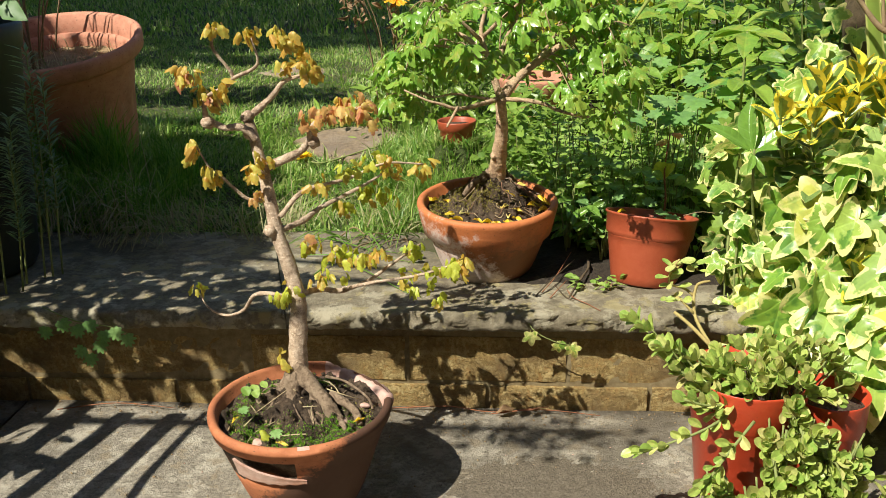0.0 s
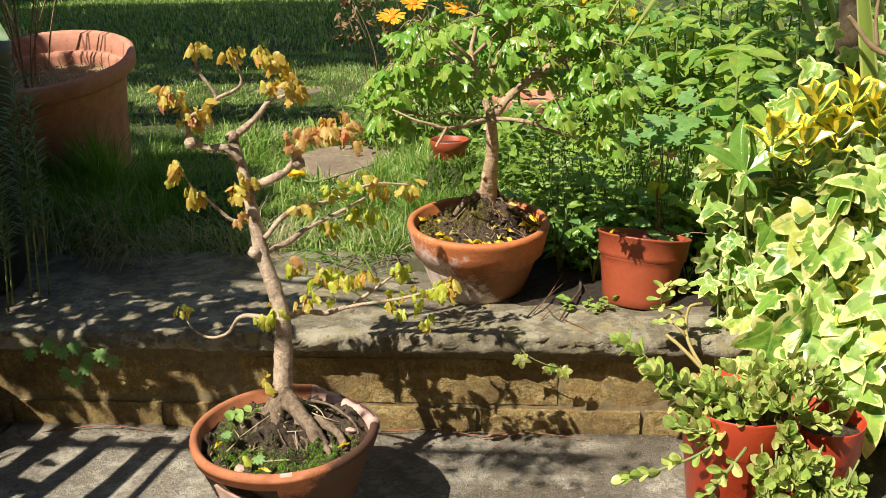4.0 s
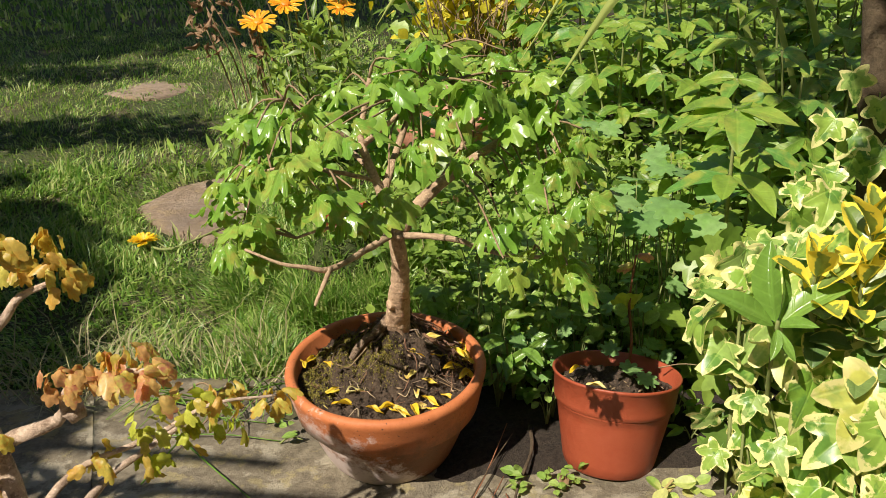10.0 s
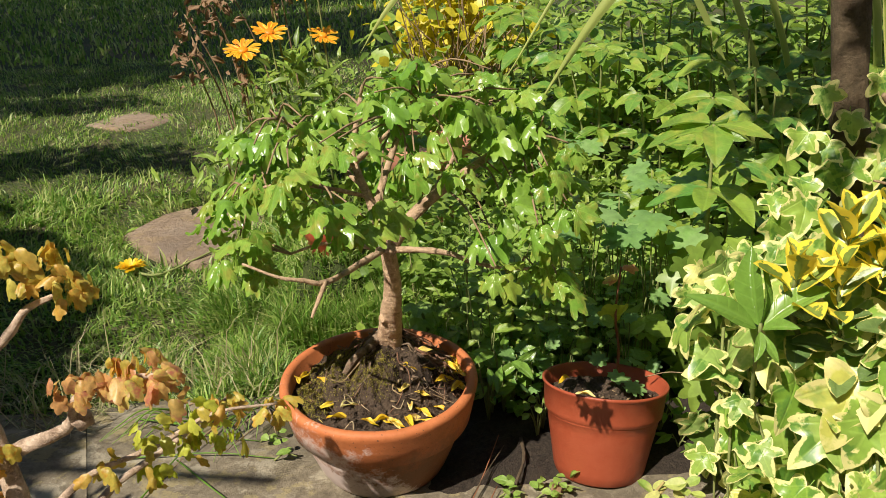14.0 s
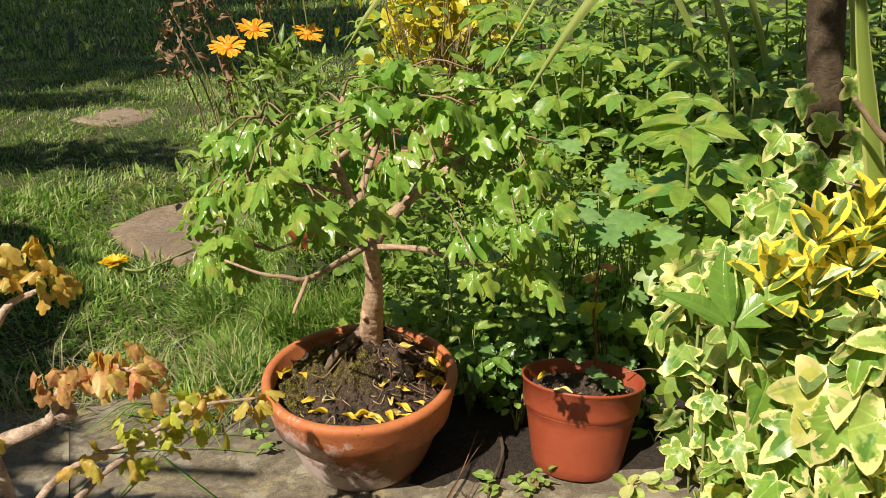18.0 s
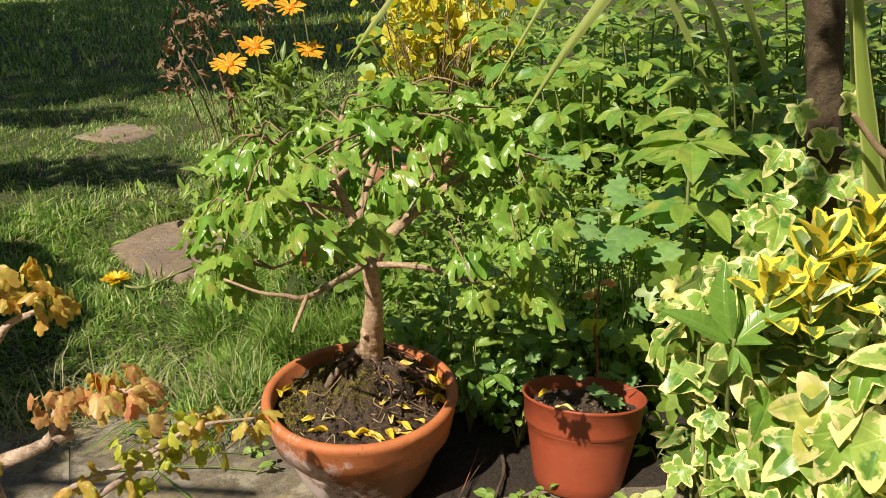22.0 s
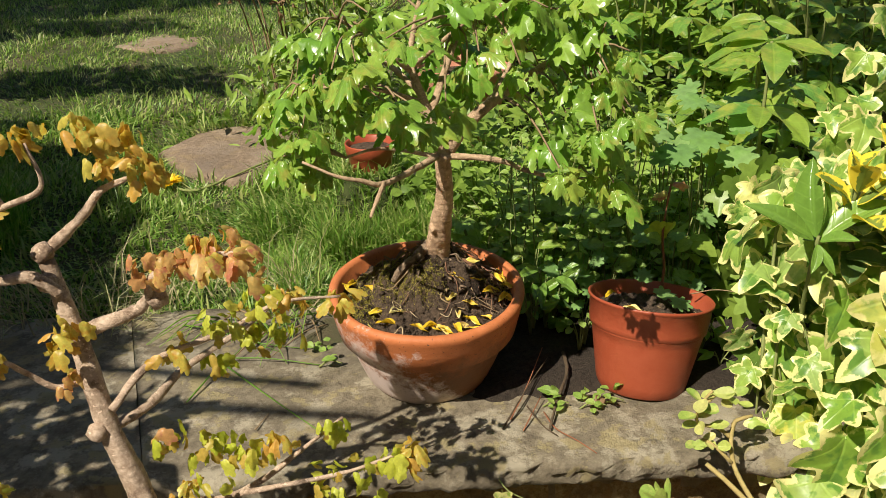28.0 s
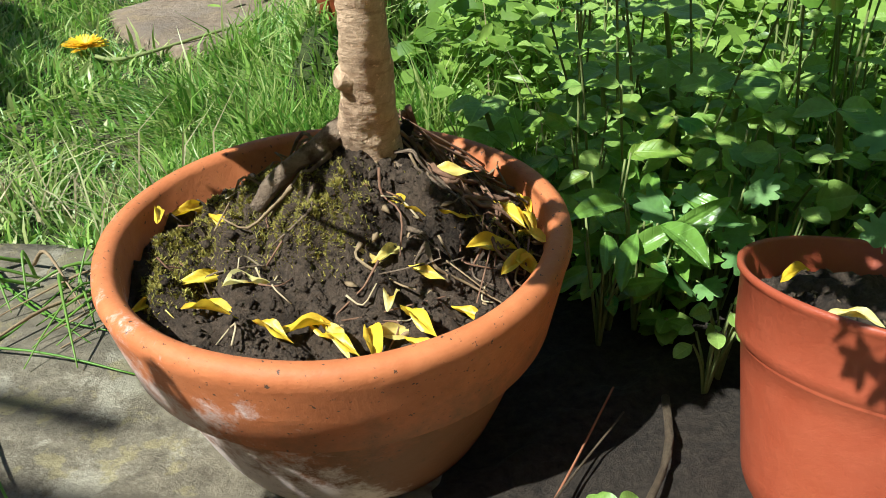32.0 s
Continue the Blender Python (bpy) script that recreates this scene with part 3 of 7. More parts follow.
        fs.extend([tuple(i + base for i in q) for q in f])
        base += len(v)
    return mesh_of(name, np.concatenate(vs).tolist(), fs, mats)


def flat_shape(outline, fold=0.2, droop=0.3):
    """A cheap leaf: (verts, faces) as a fan from the midrib."""
    n = len(outline)
    cy = sum(p[1] for p in outline) / n
    v = [(0, cy, -droop * cy * cy)] + [(x, y, abs(x) * fold - droop * y * y) for x, y in outline]
    return np.array(v), [(0, 1 + i, 1 + (i + 1) % n) for i in range(n)]


def blades(name, roots, heights, widths, lean, mat, bend=0.6, swath=0.0):
    """Grass: two-piece tapered blades, joined. lean: mean (x, y) lean of the tips."""
    n = len(roots)
    rng = np.random.default_rng(len(name) + n)
    a = rng.uniform(0, 2 * np.pi, n)
    side = np.stack([np.cos(a), np.sin(a), np.zeros(n)], 1) * widths[:, None]
    out = np.stack([rng.normal(lean[0], bend, n), rng.normal(lean[1], bend, n)], 1)
    if swath:
        turn = np.array([7.0 * noise.noise(Vector((p[0] * 3.5, p[1] * 3.5, 6))) for p in roots])
        out += swath * np.stack([np.cos(turn), np.sin(turn)], 1)
    flat = np.hypot(out[:, 0], out[:, 1])
    up = 1 / np.sqrt(1 + flat ** 2 * 1.5)
    d1 = np.stack([out[:, 0] * 0.35, out[:, 1] * 0.35, np.ones(n)], 1) * (heights * 0.5 * up)[:, None]
    d2 = np.stack([out[:, 0], out[:, 1], np.full(n, 0.45)], 1) * (heights * 0.6 * up)[:, None]
    p0, p1, p2 = roots, roots + d1, roots + d1 + d2
    v = np.stack([p0 - side, p0 + side, p1 + side * 0.8, p1 - side * 0.8, p2], 1).reshape(-1, 3)
    k = np.arange(n) * 5
    quads = np.stack([k, k + 1, k + 2, k + 3], 1).tolist()
    tris = np.stack([k + 3, k + 2, k + 4], 1).tolist()
    return mesh_of(name, v.tolist(), quads + tris, [mat])

# ---- ground, patio, wall ----
TOP = 0.158          # top of the coping
WALL_L, WALL_R = -1.6, 1.3


def lawn_z(x, y):
    """Height of lawn and bed behind the wall."""
    z = 0.150 + 0.035 * min(max((y - 0.30) / 0.4, 0), 1) + 0.05 * min(max((y - 0.9) / 1.0, 0), 1)
    return z + 0.006 * noise.noise(Vector((x * 6, y * 6, 0))) + 0.012 * noise.noise(Vector((x * 1.7, y * 1.7, 3)))


def ground():
    xs = [-60, -20, -8, -4] + [-2.6 + 0.06 * i for i in range(88)] + [4, 8, 20, 60]
    ys = [-60, -12, -4, 0.02, 0.06] + [0.12 + 0.05 * i for i in range(60)] + [3.5, 4, 5, 6.5, 9, 14, 30, 90]
    verts, faces, ids = [], [], []
    for y in ys:
        for x in xs:
            verts.append((x, y, -0.06 if y < 0.05 else lawn_z(x, y) if y > 0.1 else 0.10))
    w = len(xs)
    for j in range(len(ys) - 1):
        for i in range(w - 1):
            faces.append((j * w + i, j * w + i + 1, (j + 1) * w + i + 1, (j + 1) * w + i))
            cx, cy = (xs[i] + xs[i + 1]) / 2, (ys[j] + ys[j + 1]) / 2
            ids.append(1 if cx > 0.16 + 0.1 * math.sin(cy * 5) - 0.1 * max(0, cy - 0.9) and cy < 2.6 and cx < 3 else 0)
    single("ground", mesh_of("ground", verts, faces, [MAT["turf"], MAT["earth"]], which=ids), Matrix(), "garden soil under lawn grass and planted bed", "ground", kind="structure")


def slab(name, x0, x1, y0, y1, z0, z1, mat, skew=0.0, rough=0.009, cell=0.008, seed=0.0, skew1=None):
    """A riven slab with a rough front edge; skew slants its ends."""
    nx = max(4, int((x1 - x0) / cell))
    prof = [(y1, z0), (y0 + 0.008, z0), (y0 + 0.002, z0 + 0.003), (y0, z0 + 0.008), (y0 + 0.0005, z0 + 0.014), (y0 + 0.001, z0 + 0.020), (y0 + 0.002, z1 - 0.0025), (y0 + 0.006, z1)]
    ny = max(4, int((y1 - y0) / (cell * 1.6)))
    prof += [(y0 + 0.006 + (y1 - y0 - 0.006) * k / ny, z1) for k in range(1, ny + 1)]
    skew1 = skew if skew1 is None else skew1
    verts, faces = [], []
    m = len(prof)
    for i in range(nx + 1):
        t = i / nx
        for k, (y, z) in enumerate(prof):
            s = skew + (skew1 - skew) * t
            x = x0 + (x1 - x0) * t + s * (y - y0)
            f = 1.0 if 1 <= k <= 7 else 0.25
            q = Vector((x * 14 + seed, y * 14, z * 40))
            d = noise.fractal(q, 1.0, 2.0, 4) * rough
            e = (noise.noise(Vector((x * 45, seed, z * 70))) + 0.6 * noise.noise(Vector((x * 110, seed + 4, z * 150)))) * rough * 0.7
            verts.append((x, y - (0.6 * d + 1.3 * e) * f * (1.1 if 1 <= k <= 6 else 0.3), z + (d * 0.25 if k > 6 else d * 0.15 * f)))
    for i in range(nx):
        for k in range(m - 1):
            faces.append((i * m + k, i * m + k + 1, (i + 1) * m + k + 1, (i + 1) * m + k))
        faces.append((i * m + m - 1, i * m, (i + 1) * m, (i + 1) * m + m - 1))
    faces.append(tuple(range(m)))
    faces.append(tuple(nx * m + k for k in range(m))[::-1])
    return mesh_of(name, verts, faces, [mat])


ground()
patio = thing("pavement", 0, 0, 0, "worn grey stone paving below the low wall", "pavement", kind="structure")
for i, (a, b, c, d, h) in enumerate(((-1.25, -0.565, -0.62, -0.004, -0.002), (-0.56, 1.2, -0.62, -0.004, 0.0),
                                     (-1.25, -0.30, -1.25, -0.63, -0.003), (-0.29, 0.55, -1.25, -0.63, 0.001), (0.56, 1.2, -1.25, -0.63, -0.002),
                                     (-1.25, 0.1, -1.9, -1.26, 0.0), (0.11, 1.2, -1.9, -1.26, -0.001))):
    part("flagstone", slab("flagstone", a, b, c, d, h - 0.045, h, MAT["patio"], cell=0.02, seed=i * 3.7, rough=0.003), patio)

wall = thing("wall_garden", 0, 0, 0, "low garden wall of yellow stock bricks", "wall", kind="structure")


def box(name, x0, x1, y0, y1, z0, z1, mats, c=0.0):
    """A box with chamfered edges."""
    bm = bmesh.new()
    bmesh.ops.create_cube(bm, size=1)
    for v in bm.verts:
        v.co = Vector(((x0 + x1) / 2 + v.co.x * (x1 - x0), (y0 + y1) / 2 + v.co.y * (y1 - y0), (z0 + z1) / 2 + v.co.z * (z1 - z0)))
    if c:
        bmesh.ops.bevel(bm, geom=bm.edges[:], offset=c, segments=1, affect="EDGES")
    me = bpy.data.meshes.new(name)
    bm.to_mesh(me)
    bm.free()
    for m in mats:
        me.materials.append(m)
    return me


def brick_mesh(seed):
    """A pitted brick: 215 x 100 x 65 mm, uneven front."""
    nx, nz = 20, 8
    verts, faces = [], []
    for j in range(nz + 1):
        for i in range(nx + 1):
            x, z = 0.218 * i / nx, 0.067 * j / nz
            rim = i in (0, nx) or j in (0, nz)
            d = 0.0012 * noise.noise(Vector((x * 40, z * 40, seed * 9))) + 0.0022 * max(0, noise.noise(Vector((x * 210, z * 210, seed * 5)))) + (0.0012 if rim else 0)
            verts.append((x + (0.002 * noise.noise(Vector((z * 60, seed, 1))) if rim else 0), d, z + (0.0015 * noise.noise(Vector((x * 60, seed, 2))) if rim else 0)))
    for j in range(nz):
        for i in range(nx):
            a = j * (nx + 1) + i
            faces.append((a, a + 1, a + nx + 2, a + nx + 1))
    w = nx + 1
    loop = [i for i in range(w)] + [j * w + nx for j in range(1, nz + 1)] + [nz * w + i for i in range(nx - 1, -1, -1)] + [j * w for j in range(nz - 1, 0, -1)]
    k = len(verts)
    verts += [(verts[i][0], 0.10, verts[i][2]) for i in loop]
    for t in range(len(loop)):
        u = (t + 1) % len(loop)
        faces.append((loop[u], loop[t], k + t, k + u))
    return mesh_of("brick", verts, faces, [MAT["brick"]], smooth=False)


part("mortar", box("mortar", WALL_L, WALL_R, 0.0020, 0.11, -0.06, 0.133, [MAT["mortar"]]), wall)
cap = thing("coping", 0, 0, 0, "grey riven stone coping slabs on the brick wall", "coping", kind="structure")
part("cap_stone", slab("cap_stone", -0.1575, 0.78, -0.034, 0.31, 0.130, TOP, MAT["stone"], skew=-0.3, skew1=0.0, seed=2.1), cap, "grey stone coping slab with yellow lichen")
part("cap_stone", slab("cap_stone", -1.0, -0.160, -0.030, 0.31, 0.127, TOP - 0.003, MAT["stone"], skew=0.0, skew1=-0.3, seed=8.3), cap, "shaded grey stone coping slab")
part("cap_stone", slab("cap_stone", 0.787, 1.4, -0.03, 0.31, 0.130, TOP, MAT["stone"], seed=5.5), cap)

# stepping stones in the lawn


def stepping_stone(pts, z, seed):
    n = 40
    line = smooth_line([(*p, 0) for p in pts + pts[:1]], 6)[:-1]
    cx = sum(p[0] for p in pts) / len(pts)
    cy = sum(p[1] for p in pts) / len(pts)
    verts = [(cx, cy, z)]
    for k in (0.35, 0.7, 0.95, 1.0, 1.0):
        for p in line:
            verts.append((cx + (p.x - cx) * k, cy + (p.y - cy) * k, z + 0.002 * noise.noise(Vector((p.x * 40, p.y * 40, k * 5 + seed)))))
    m = len(line)
    for i in range(m):
        x, y, _ = verts[1 + 3 * m + i]
        verts[1 + 3 * m + i] = (x, y, z - 0.005)
        verts[1 + 4 * m + i] = (x, y, z - 0.04)
    faces = [(0, 1 + i, 1 + (i + 1) % m) for i in range(m)]
    for r in range(4):
        faces += [(1 + r * m + i, 1 + (r + 1) * m + i, 1 + (r + 1) * m + (i + 1) % m, 1 + r * m + (i + 1) % m) for i in range(m)]
    single("stepping_stone", mesh_of("stepping_stone", verts, faces, [MAT["step"]]), Matrix(), "flat brown stepping stone sunk in the lawn", "stepping stone", "stepping stones")


stepping_stone([(-0.355, 0.87), (-0.29, 0.99), (-0.16, 1.02), (-0.10, 0.90), (-0.17, 0.70), (-0.27, 0.75)], max(lawn_z(-0.25 + 0.04 * i, 0.85 + 0.05 * j) for i in range(-2, 4) for j in range(-3, 4)) + 0.002, 1)
stepping_stone([(-0.66, 1.68), (-0.60, 1.82), (-0.46, 1.80), (-0.44, 1.68), (-0.52, 1.60)], max(lawn_z(-0.5 + 0.05 * i, 1.72 + 0.05 * j) for i in range(-3, 3) for j in range(-3, 3)) - 0.004, 2)

# ---- pots ----


def pot_profile(h, r_foot, r_step, r_rim, band, wall_t, over=0.0035):
    """Outside from the foot up, over the lip and down inside."""
    zs = h - band
    p = [(0.0, 0.0), (r_foot * 0.7, 0.0), (r_foot - 0.004, 0.0), (r_foot, 0.004)]
    for k in range(1, 9):
        t = k / 8
        p.append((r_foot + (r_step - r_foot) * t ** 0.85, 0.004 + (zs - 0.004) * t))
    p += [(r_step + over, zs + 0.003), (r_step + over + (r_rim - r_step - over) * 0.55, zs + band * 0.5), (r_rim - 0.001, h - 0.010), (r_rim, h - 0.006), (r_rim - 0.001, h - 0.002), (r_rim - 0.004, h),
          (r_rim - wall_t + 0.003, h), (r_rim - wall_t, h - 0.003), (r_rim - wall_t - 0.002, h - band), (r_foot * 0.8, h - band - 0.03)]
    return p


def soil_mesh(r, z, seed, mound=0.0, mx=0.0, my=0.0, mr=0.05, amp=0.013, rings=40, steps=120):
    verts, faces = [(0, 0, z + mound * math.exp(-(mx * mx + my * my) / mr ** 2))], []
    for k in range(1, rings + 1):
        rr = r * k / rings
        for s in range(steps):
            a = 2 * math.pi * s / steps
            x, y = rr * math.cos(a), rr * math.sin(a)
            q = Vector((x * 55 + seed, y * 55, 0))
            d = amp * noise.fractal(q, 0.8, 2.1, 4) + 0.35 * amp * abs(noise.noise(q * 4.5)) + mound * math.exp(-((x - mx) ** 2 + (y - my) ** 2) / mr ** 2)
            verts.append((x, y, z + d * min(1, (rings - k) / 3 + 0.2)))
    for s in range(steps):
        faces.append((0, 1 + s, 1 + (s + 1) % steps))
        for k in range(rings - 1):
            a, b = 1 + k * steps, 1 + (k + 1) * steps
            faces.append((a + s, b + s, b + (s + 1) % steps, a + (s + 1) % steps))
    return mesh_of("soil", verts, faces, [MAT["soil"]])


def soil_height(x, y, z, seed, mound, mx, my, mr, amp=0.013):
    return z + amp * noise.fractal(Vector((x * 55 + seed, y * 55, 0)), 0.8, 2.1, 4) + mound * math.exp(-((x - mx) ** 2 + (y - my) ** 2) / mr ** 2)


ROUND = flat_shape(oval(0.55, 0.9, 10, 0.5), 0.15, 0.2)
LANCE = flat_shape(oval(0.45, 0.32, 10), 0.3, 0.4)
CRUMB = (np.array([(1, 0, 0), (-0.9, 0.2, 0), (0.1, 1.1, 0.1), (0, -0.8, 0.1), (0.1, 0, 0.9), (0, 0.1, -0.7)]), [(0, 2, 4), (2, 1, 4), (1, 3, 4), (3, 0, 4), (2, 0, 5), (1, 2, 5), (3, 1, 5), (0, 3, 5)])


def crumbs(name, n, r, height, size, mats, cx=0.0, cy=0.0):
    poses = []
    for _ in range(n):
        a, q = random.uniform(0, 6.283), r * math.sqrt(random.random())
        x, y = cx + q * math.cos(a), cy + q * math.sin(a)
        s = size * random.uniform(0.4, 1.3)
        poses.append(Matrix.Translation((x, y, height(x, y))) @ Euler((random.uniform(0, 6), random.uniform(0, 6), 0)).to_matrix().to_4x4() @ Matrix.Diagonal((s, s * 0.8, s * 0.7, 1)))
    return scatter_mesh(name, [CRUMB], poses, mats)


def local(parent):
    return parent.matrix_basis.copy()


# soil spilled over the coping between and behind the pots


def spill():
    nx, ny = 70, 30
    verts, faces = [], []
    for j in range(ny + 1):
        for i in range(nx + 1):
            x = 0.13 + 0.72 * i / nx
            y = 0.068 + 0.25 * j / ny
            edge = min(1, j / 4, i / 6)
            y += 0.010 * noise.noise(Vector((x * 30, 0, 5))) * (1 - j / ny)
            z = TOP - 0.004 + 0.010 * edge + 0.005 * edge * noise.fractal(Vector((x * 50, y * 50, 0)), 0.8, 2, 4)
            verts.append((x, y, z))
    w = nx + 1
    for j in range(ny):
        for i in range(nx):
            faces.append((j * w + i, j * w + i + 1, (j + 1) * w + i + 1, (j + 1) * w + i))
    single("spilled_soil", mesh_of("spilled_soil", verts, faces, [MAT["shaded_soil"]]), Matrix(), "spilled soil at the back of the coping, coloured dark for shade", "soil", kind="stuff")


spill()

# -- bonsai in the whole pot on the coping --
MB = Vector((0.110, 0.142, TOP + 0.002))
maple_pot = thing("bonsai_maple", *MB, "green-leaved field maple bonsai in a wide terracotta pot", "bonsai tree")
maple_pot.rotation_euler = (radians(4.2), radians(0.6), 0)
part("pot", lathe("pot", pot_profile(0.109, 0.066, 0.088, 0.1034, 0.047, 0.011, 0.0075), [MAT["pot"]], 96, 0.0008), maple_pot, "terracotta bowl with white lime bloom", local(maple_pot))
MOUND2 = (0.0885, 3.1, 0.050, 0.008, 0.024, 0.046)
soil_of = [part("soil", soil_mesh(0.094, MOUND2[0], MOUND2[1], *MOUND2[2:]), maple_pot, "black crumbly potting soil", local(maple_pot))]


def soil2(x, y):
    return soil_height(x, y, *MOUND2)


part("crumb_layer", crumbs("crumb_layer", 420, 0.088, soil2, 0.0034, [MAT["soil"]]), soil_of[0], "", local(maple_pot))["kind"] = "stuff"
part("crumb_layer", crumbs("crumb_layer", 11000, 0.090, soil2, 0.0015, [MAT["soil"]]), soil_of[0], "", local(maple_pot))["kind"] = "stuff"


def chips(parent, height, r, n, seed):
    """Paler chips and shreds of bark among the soil."""
    random.seed(seed)
    poses = []
    for _ in range(n):
        a, q = random.uniform(0, 6.283), r * math.sqrt(random.random())
        x, y = q * math.cos(a), q * math.sin(a)
        s = random.uniform(0.001, 0.0032)
        poses.append(Matrix.Translation((x, y, height(x, y) + 0.001)) @ Euler((random.uniform(-0.5, 0.5), random.uniform(-0.5, 0.5), a * 3)).to_matrix().to_4x4() @ Matrix.Diagonal((s * 1.8, s * 0.6, s * 0.4, 1)))
    part("bark_chip_layer", scatter_mesh("bark_chip_layer", [CRUMB], poses, [MAT["twig"]]), soil_of[-1], "pale bark chips on the soil", local(parent))["kind"] = "stuff"


chips(maple_pot, soil2, 0.09, 110, 4)
random.seed(44)
for k in range(26):
    a, q = random.uniform(0, 6.283), 0.075 * math.sqrt(random.random())
    x, y, d, n = q * math.cos(a), q * math.sin(a), random.uniform(0, 6.283), random.uniform(0.004, 0.010)
    pts = [(x + n * u * math.cos(d + 0.7 * u), y + n * u * math.sin(d + 0.7 * u)) for u in (-1, 0, 1)]
    pts = [maple_pot.matrix_basis @ Vector((px, py, soil2(px, py) + random.uniform(0.002, 0.006))) for px, py in pts]
    part("rootlet", limb("rootlet", pts, 0.0005, 0.0003, [MAT["straw_stalk" if k % 2 else "root"]], 5, 0.2, 3), maple_pot)


def moss(name, patches, height, parent, n=900, mat="moss", h=0.0035):
    pts = []
    for (cx, cy, r) in patches:
        for _ in range(n):
            x, y = cx + random.gauss(0, r * 0.5), cy + random.gauss(0, r * 0.5)
            if math.hypot(x, y) > 0.086:
                continue
            pts.append((x, y, height(x, y) - 0.001))
    k = len(pts)
    rng = np.random.default_rng(k)
    me = blades(name, np.array(pts), rng.uniform(0.5, 1.4, k) * h, np.full(k, 0.0005), (0, 0), GREENS[mat], 0.6)
    part(name, me, soil_of[-1], "moss tufts on the soil", local(parent))["kind"] = "stuff"


moss("moss", [(-0.040, 0.020, 0.035), (-0.050, 0.050, 0.03), (-0.030, 0.045, 0.03), (-0.02, 0.0, 0.02), (-0.055, 0.045, 0.03), (-0.03, 0.03, 0.03), (-0.075, 0.0, 0.02), (0.083, 0.02, 0.022), (0.06, 0.06, 0.03), (-0.06, 0.055, 0.025), (-0.035, 0.05, 0.03), (0.085, 0.01, 0.015), (-0.07, -0.03, 0.02), (0.0, -0.01, 0.015), (-0.045, 0.06, 0.025), (-0.065, 0.035, 0.025)], soil2, maple_pot, 6500, h=0.0036)

TRUNK2 = [(0.125, 0.176, 0.245), (0.124, 0.167, 0.275), (0.125, 0.157, 0.302), (0.128, 0.144, 0.330), (0.132, 0.128, 0.365), (0.132, 0.117, 0.397), (0.130, 0.109, 0.424)]
part("trunk", limb("trunk", TRUNK2, 0.0270, 0.0066, [MAT["bark_brown"]], 22, 0.07, 16, 0.36), maple_pot, "ridged pale brown trunk")
for pts, r in (([(0.120, 0.156, 0.308), (0.104, 0.148, 0.298), (0.088, 0.140, 0.288), (0.076, 0.134, 0.274)], 0.0062), ([(0.130, 0.15, 0.275), (0.137, 0.138, 0.262), (0.143, 0.132, 0.250)], 0.010),
               ([(0.135, 0.150, 0.286), (0.156, 0.156, 0.276), (0.174, 0.152, 0.260), (0.186, 0.146, 0.250)], 0.005)):
    part("root", limb("root", pts, r, r * 0.45, [MAT["root_bark"]], 10, 0.2), maple_pot)
part("knot", limb("knot", [(0.128, 0.141, 0.330), (0.1215, 0.137, 0.332), (0.1185, 0.135, 0.3335)], 0.0062, 0.0050, [MAT["bark_brown"]], 12, 0.10, 6), maple_pot)
random.seed(14)
for k in range(70):
    a, q = random.uniform(-0.6, 1.6), random.uniform(0.02, 0.06)
    x, y = 0.128 + q * math.cos(a), 0.165 + q * 0.7 * math.sin(a)
    pts = []
    for s in range(4):
        ax, ay = x + 0.014 * s * math.cos(a + random.uniform(-1.2, 1.2)), y + 0.014 * s * math.sin(a + random.uniform(-1.2, 1.2))
        if math.hypot(ax - MB.x, ay - MB.y) > 0.09:
            break
        pts.append((ax, ay, MB.z - 0.06 * (MB.y - ay) + soil2(ax - MB.x, ay - MB.y) + random.uniform(0.001, 0.006)))
    if len(pts) > 2:
        part("root", limb("root", pts, random.uniform(0.0008, 0.002), 0.0005, [MAT["root"]], 5, 0.3, 3), maple_pot)
random.seed(16)
for k in range(95):
    a = random.uniform(-0.35, 2.5) if k < 75 else random.uniform(2.5, 5.9)
    q0 = random.uniform(0.012, 0.07)
    pts = []
    for j in range(4):
        q, b = q0 + random.uniform(0.006, 0.012) * j, a + random.uniform(-0.12, 0.12) * j
        if q < 0.097:
            x, y = 0.012 + q * math.cos(b), 0.02 + q * math.sin(b) * 0.8
            pts.append(maple_pot.matrix_basis @ Vector((x, y, soil2(x, y) + random.uniform(0.002, 0.009))))
    if len(pts) > 2:
        part("rootlet", limb("rootlet", pts, random.uniform(0.0005, 0.0013), 0.0004, [MAT[("root", "twig", "root_bark")[k % 3]]], 4, 0.3, 3), maple_pot)
BRANCHES2 = [
    ([(0.130, 0.102, 0.420), (0.156, 0.098, 0.420), (0.188, 0.095, 0.415), (0.206, 0.093, 0.407), (0.240, 0.09, 0.398), (0.275, 0.09, 0.396)], 0.0034, 0.0016),
    ([(0.130, 0.107, 0.415), (0.150, 0.110, 0.444), (0.173, 0.113, 0.463), (0.204, 0.117, 0.485), (0.237, 0.12, 0.503), (0.27, 0.12, 0.508)], 0.0075, 0.002),
    ([(0.129, 0.108, 0.420), (0.102, 0.09, 0.412), (0.07, 0.08, 0.40), (0.051, 0.07, 0.408), (0.030, 0.06, 0.417), (0.0, 0.06, 0.432)], 0.0034, 0.0011),
    ([(0.071, 0.08, 0.402), (0.062, 0.065, 0.386), (0.057, 0.055, 0.377)], 0.0024, 0.0012),
    ([(0.126, 0.108, 0.418), (0.094, 0.09, 0.433), (0.07, 0.07, 0.442), (0.045, 0.055, 0.44)], 0.0022, 0.0012),
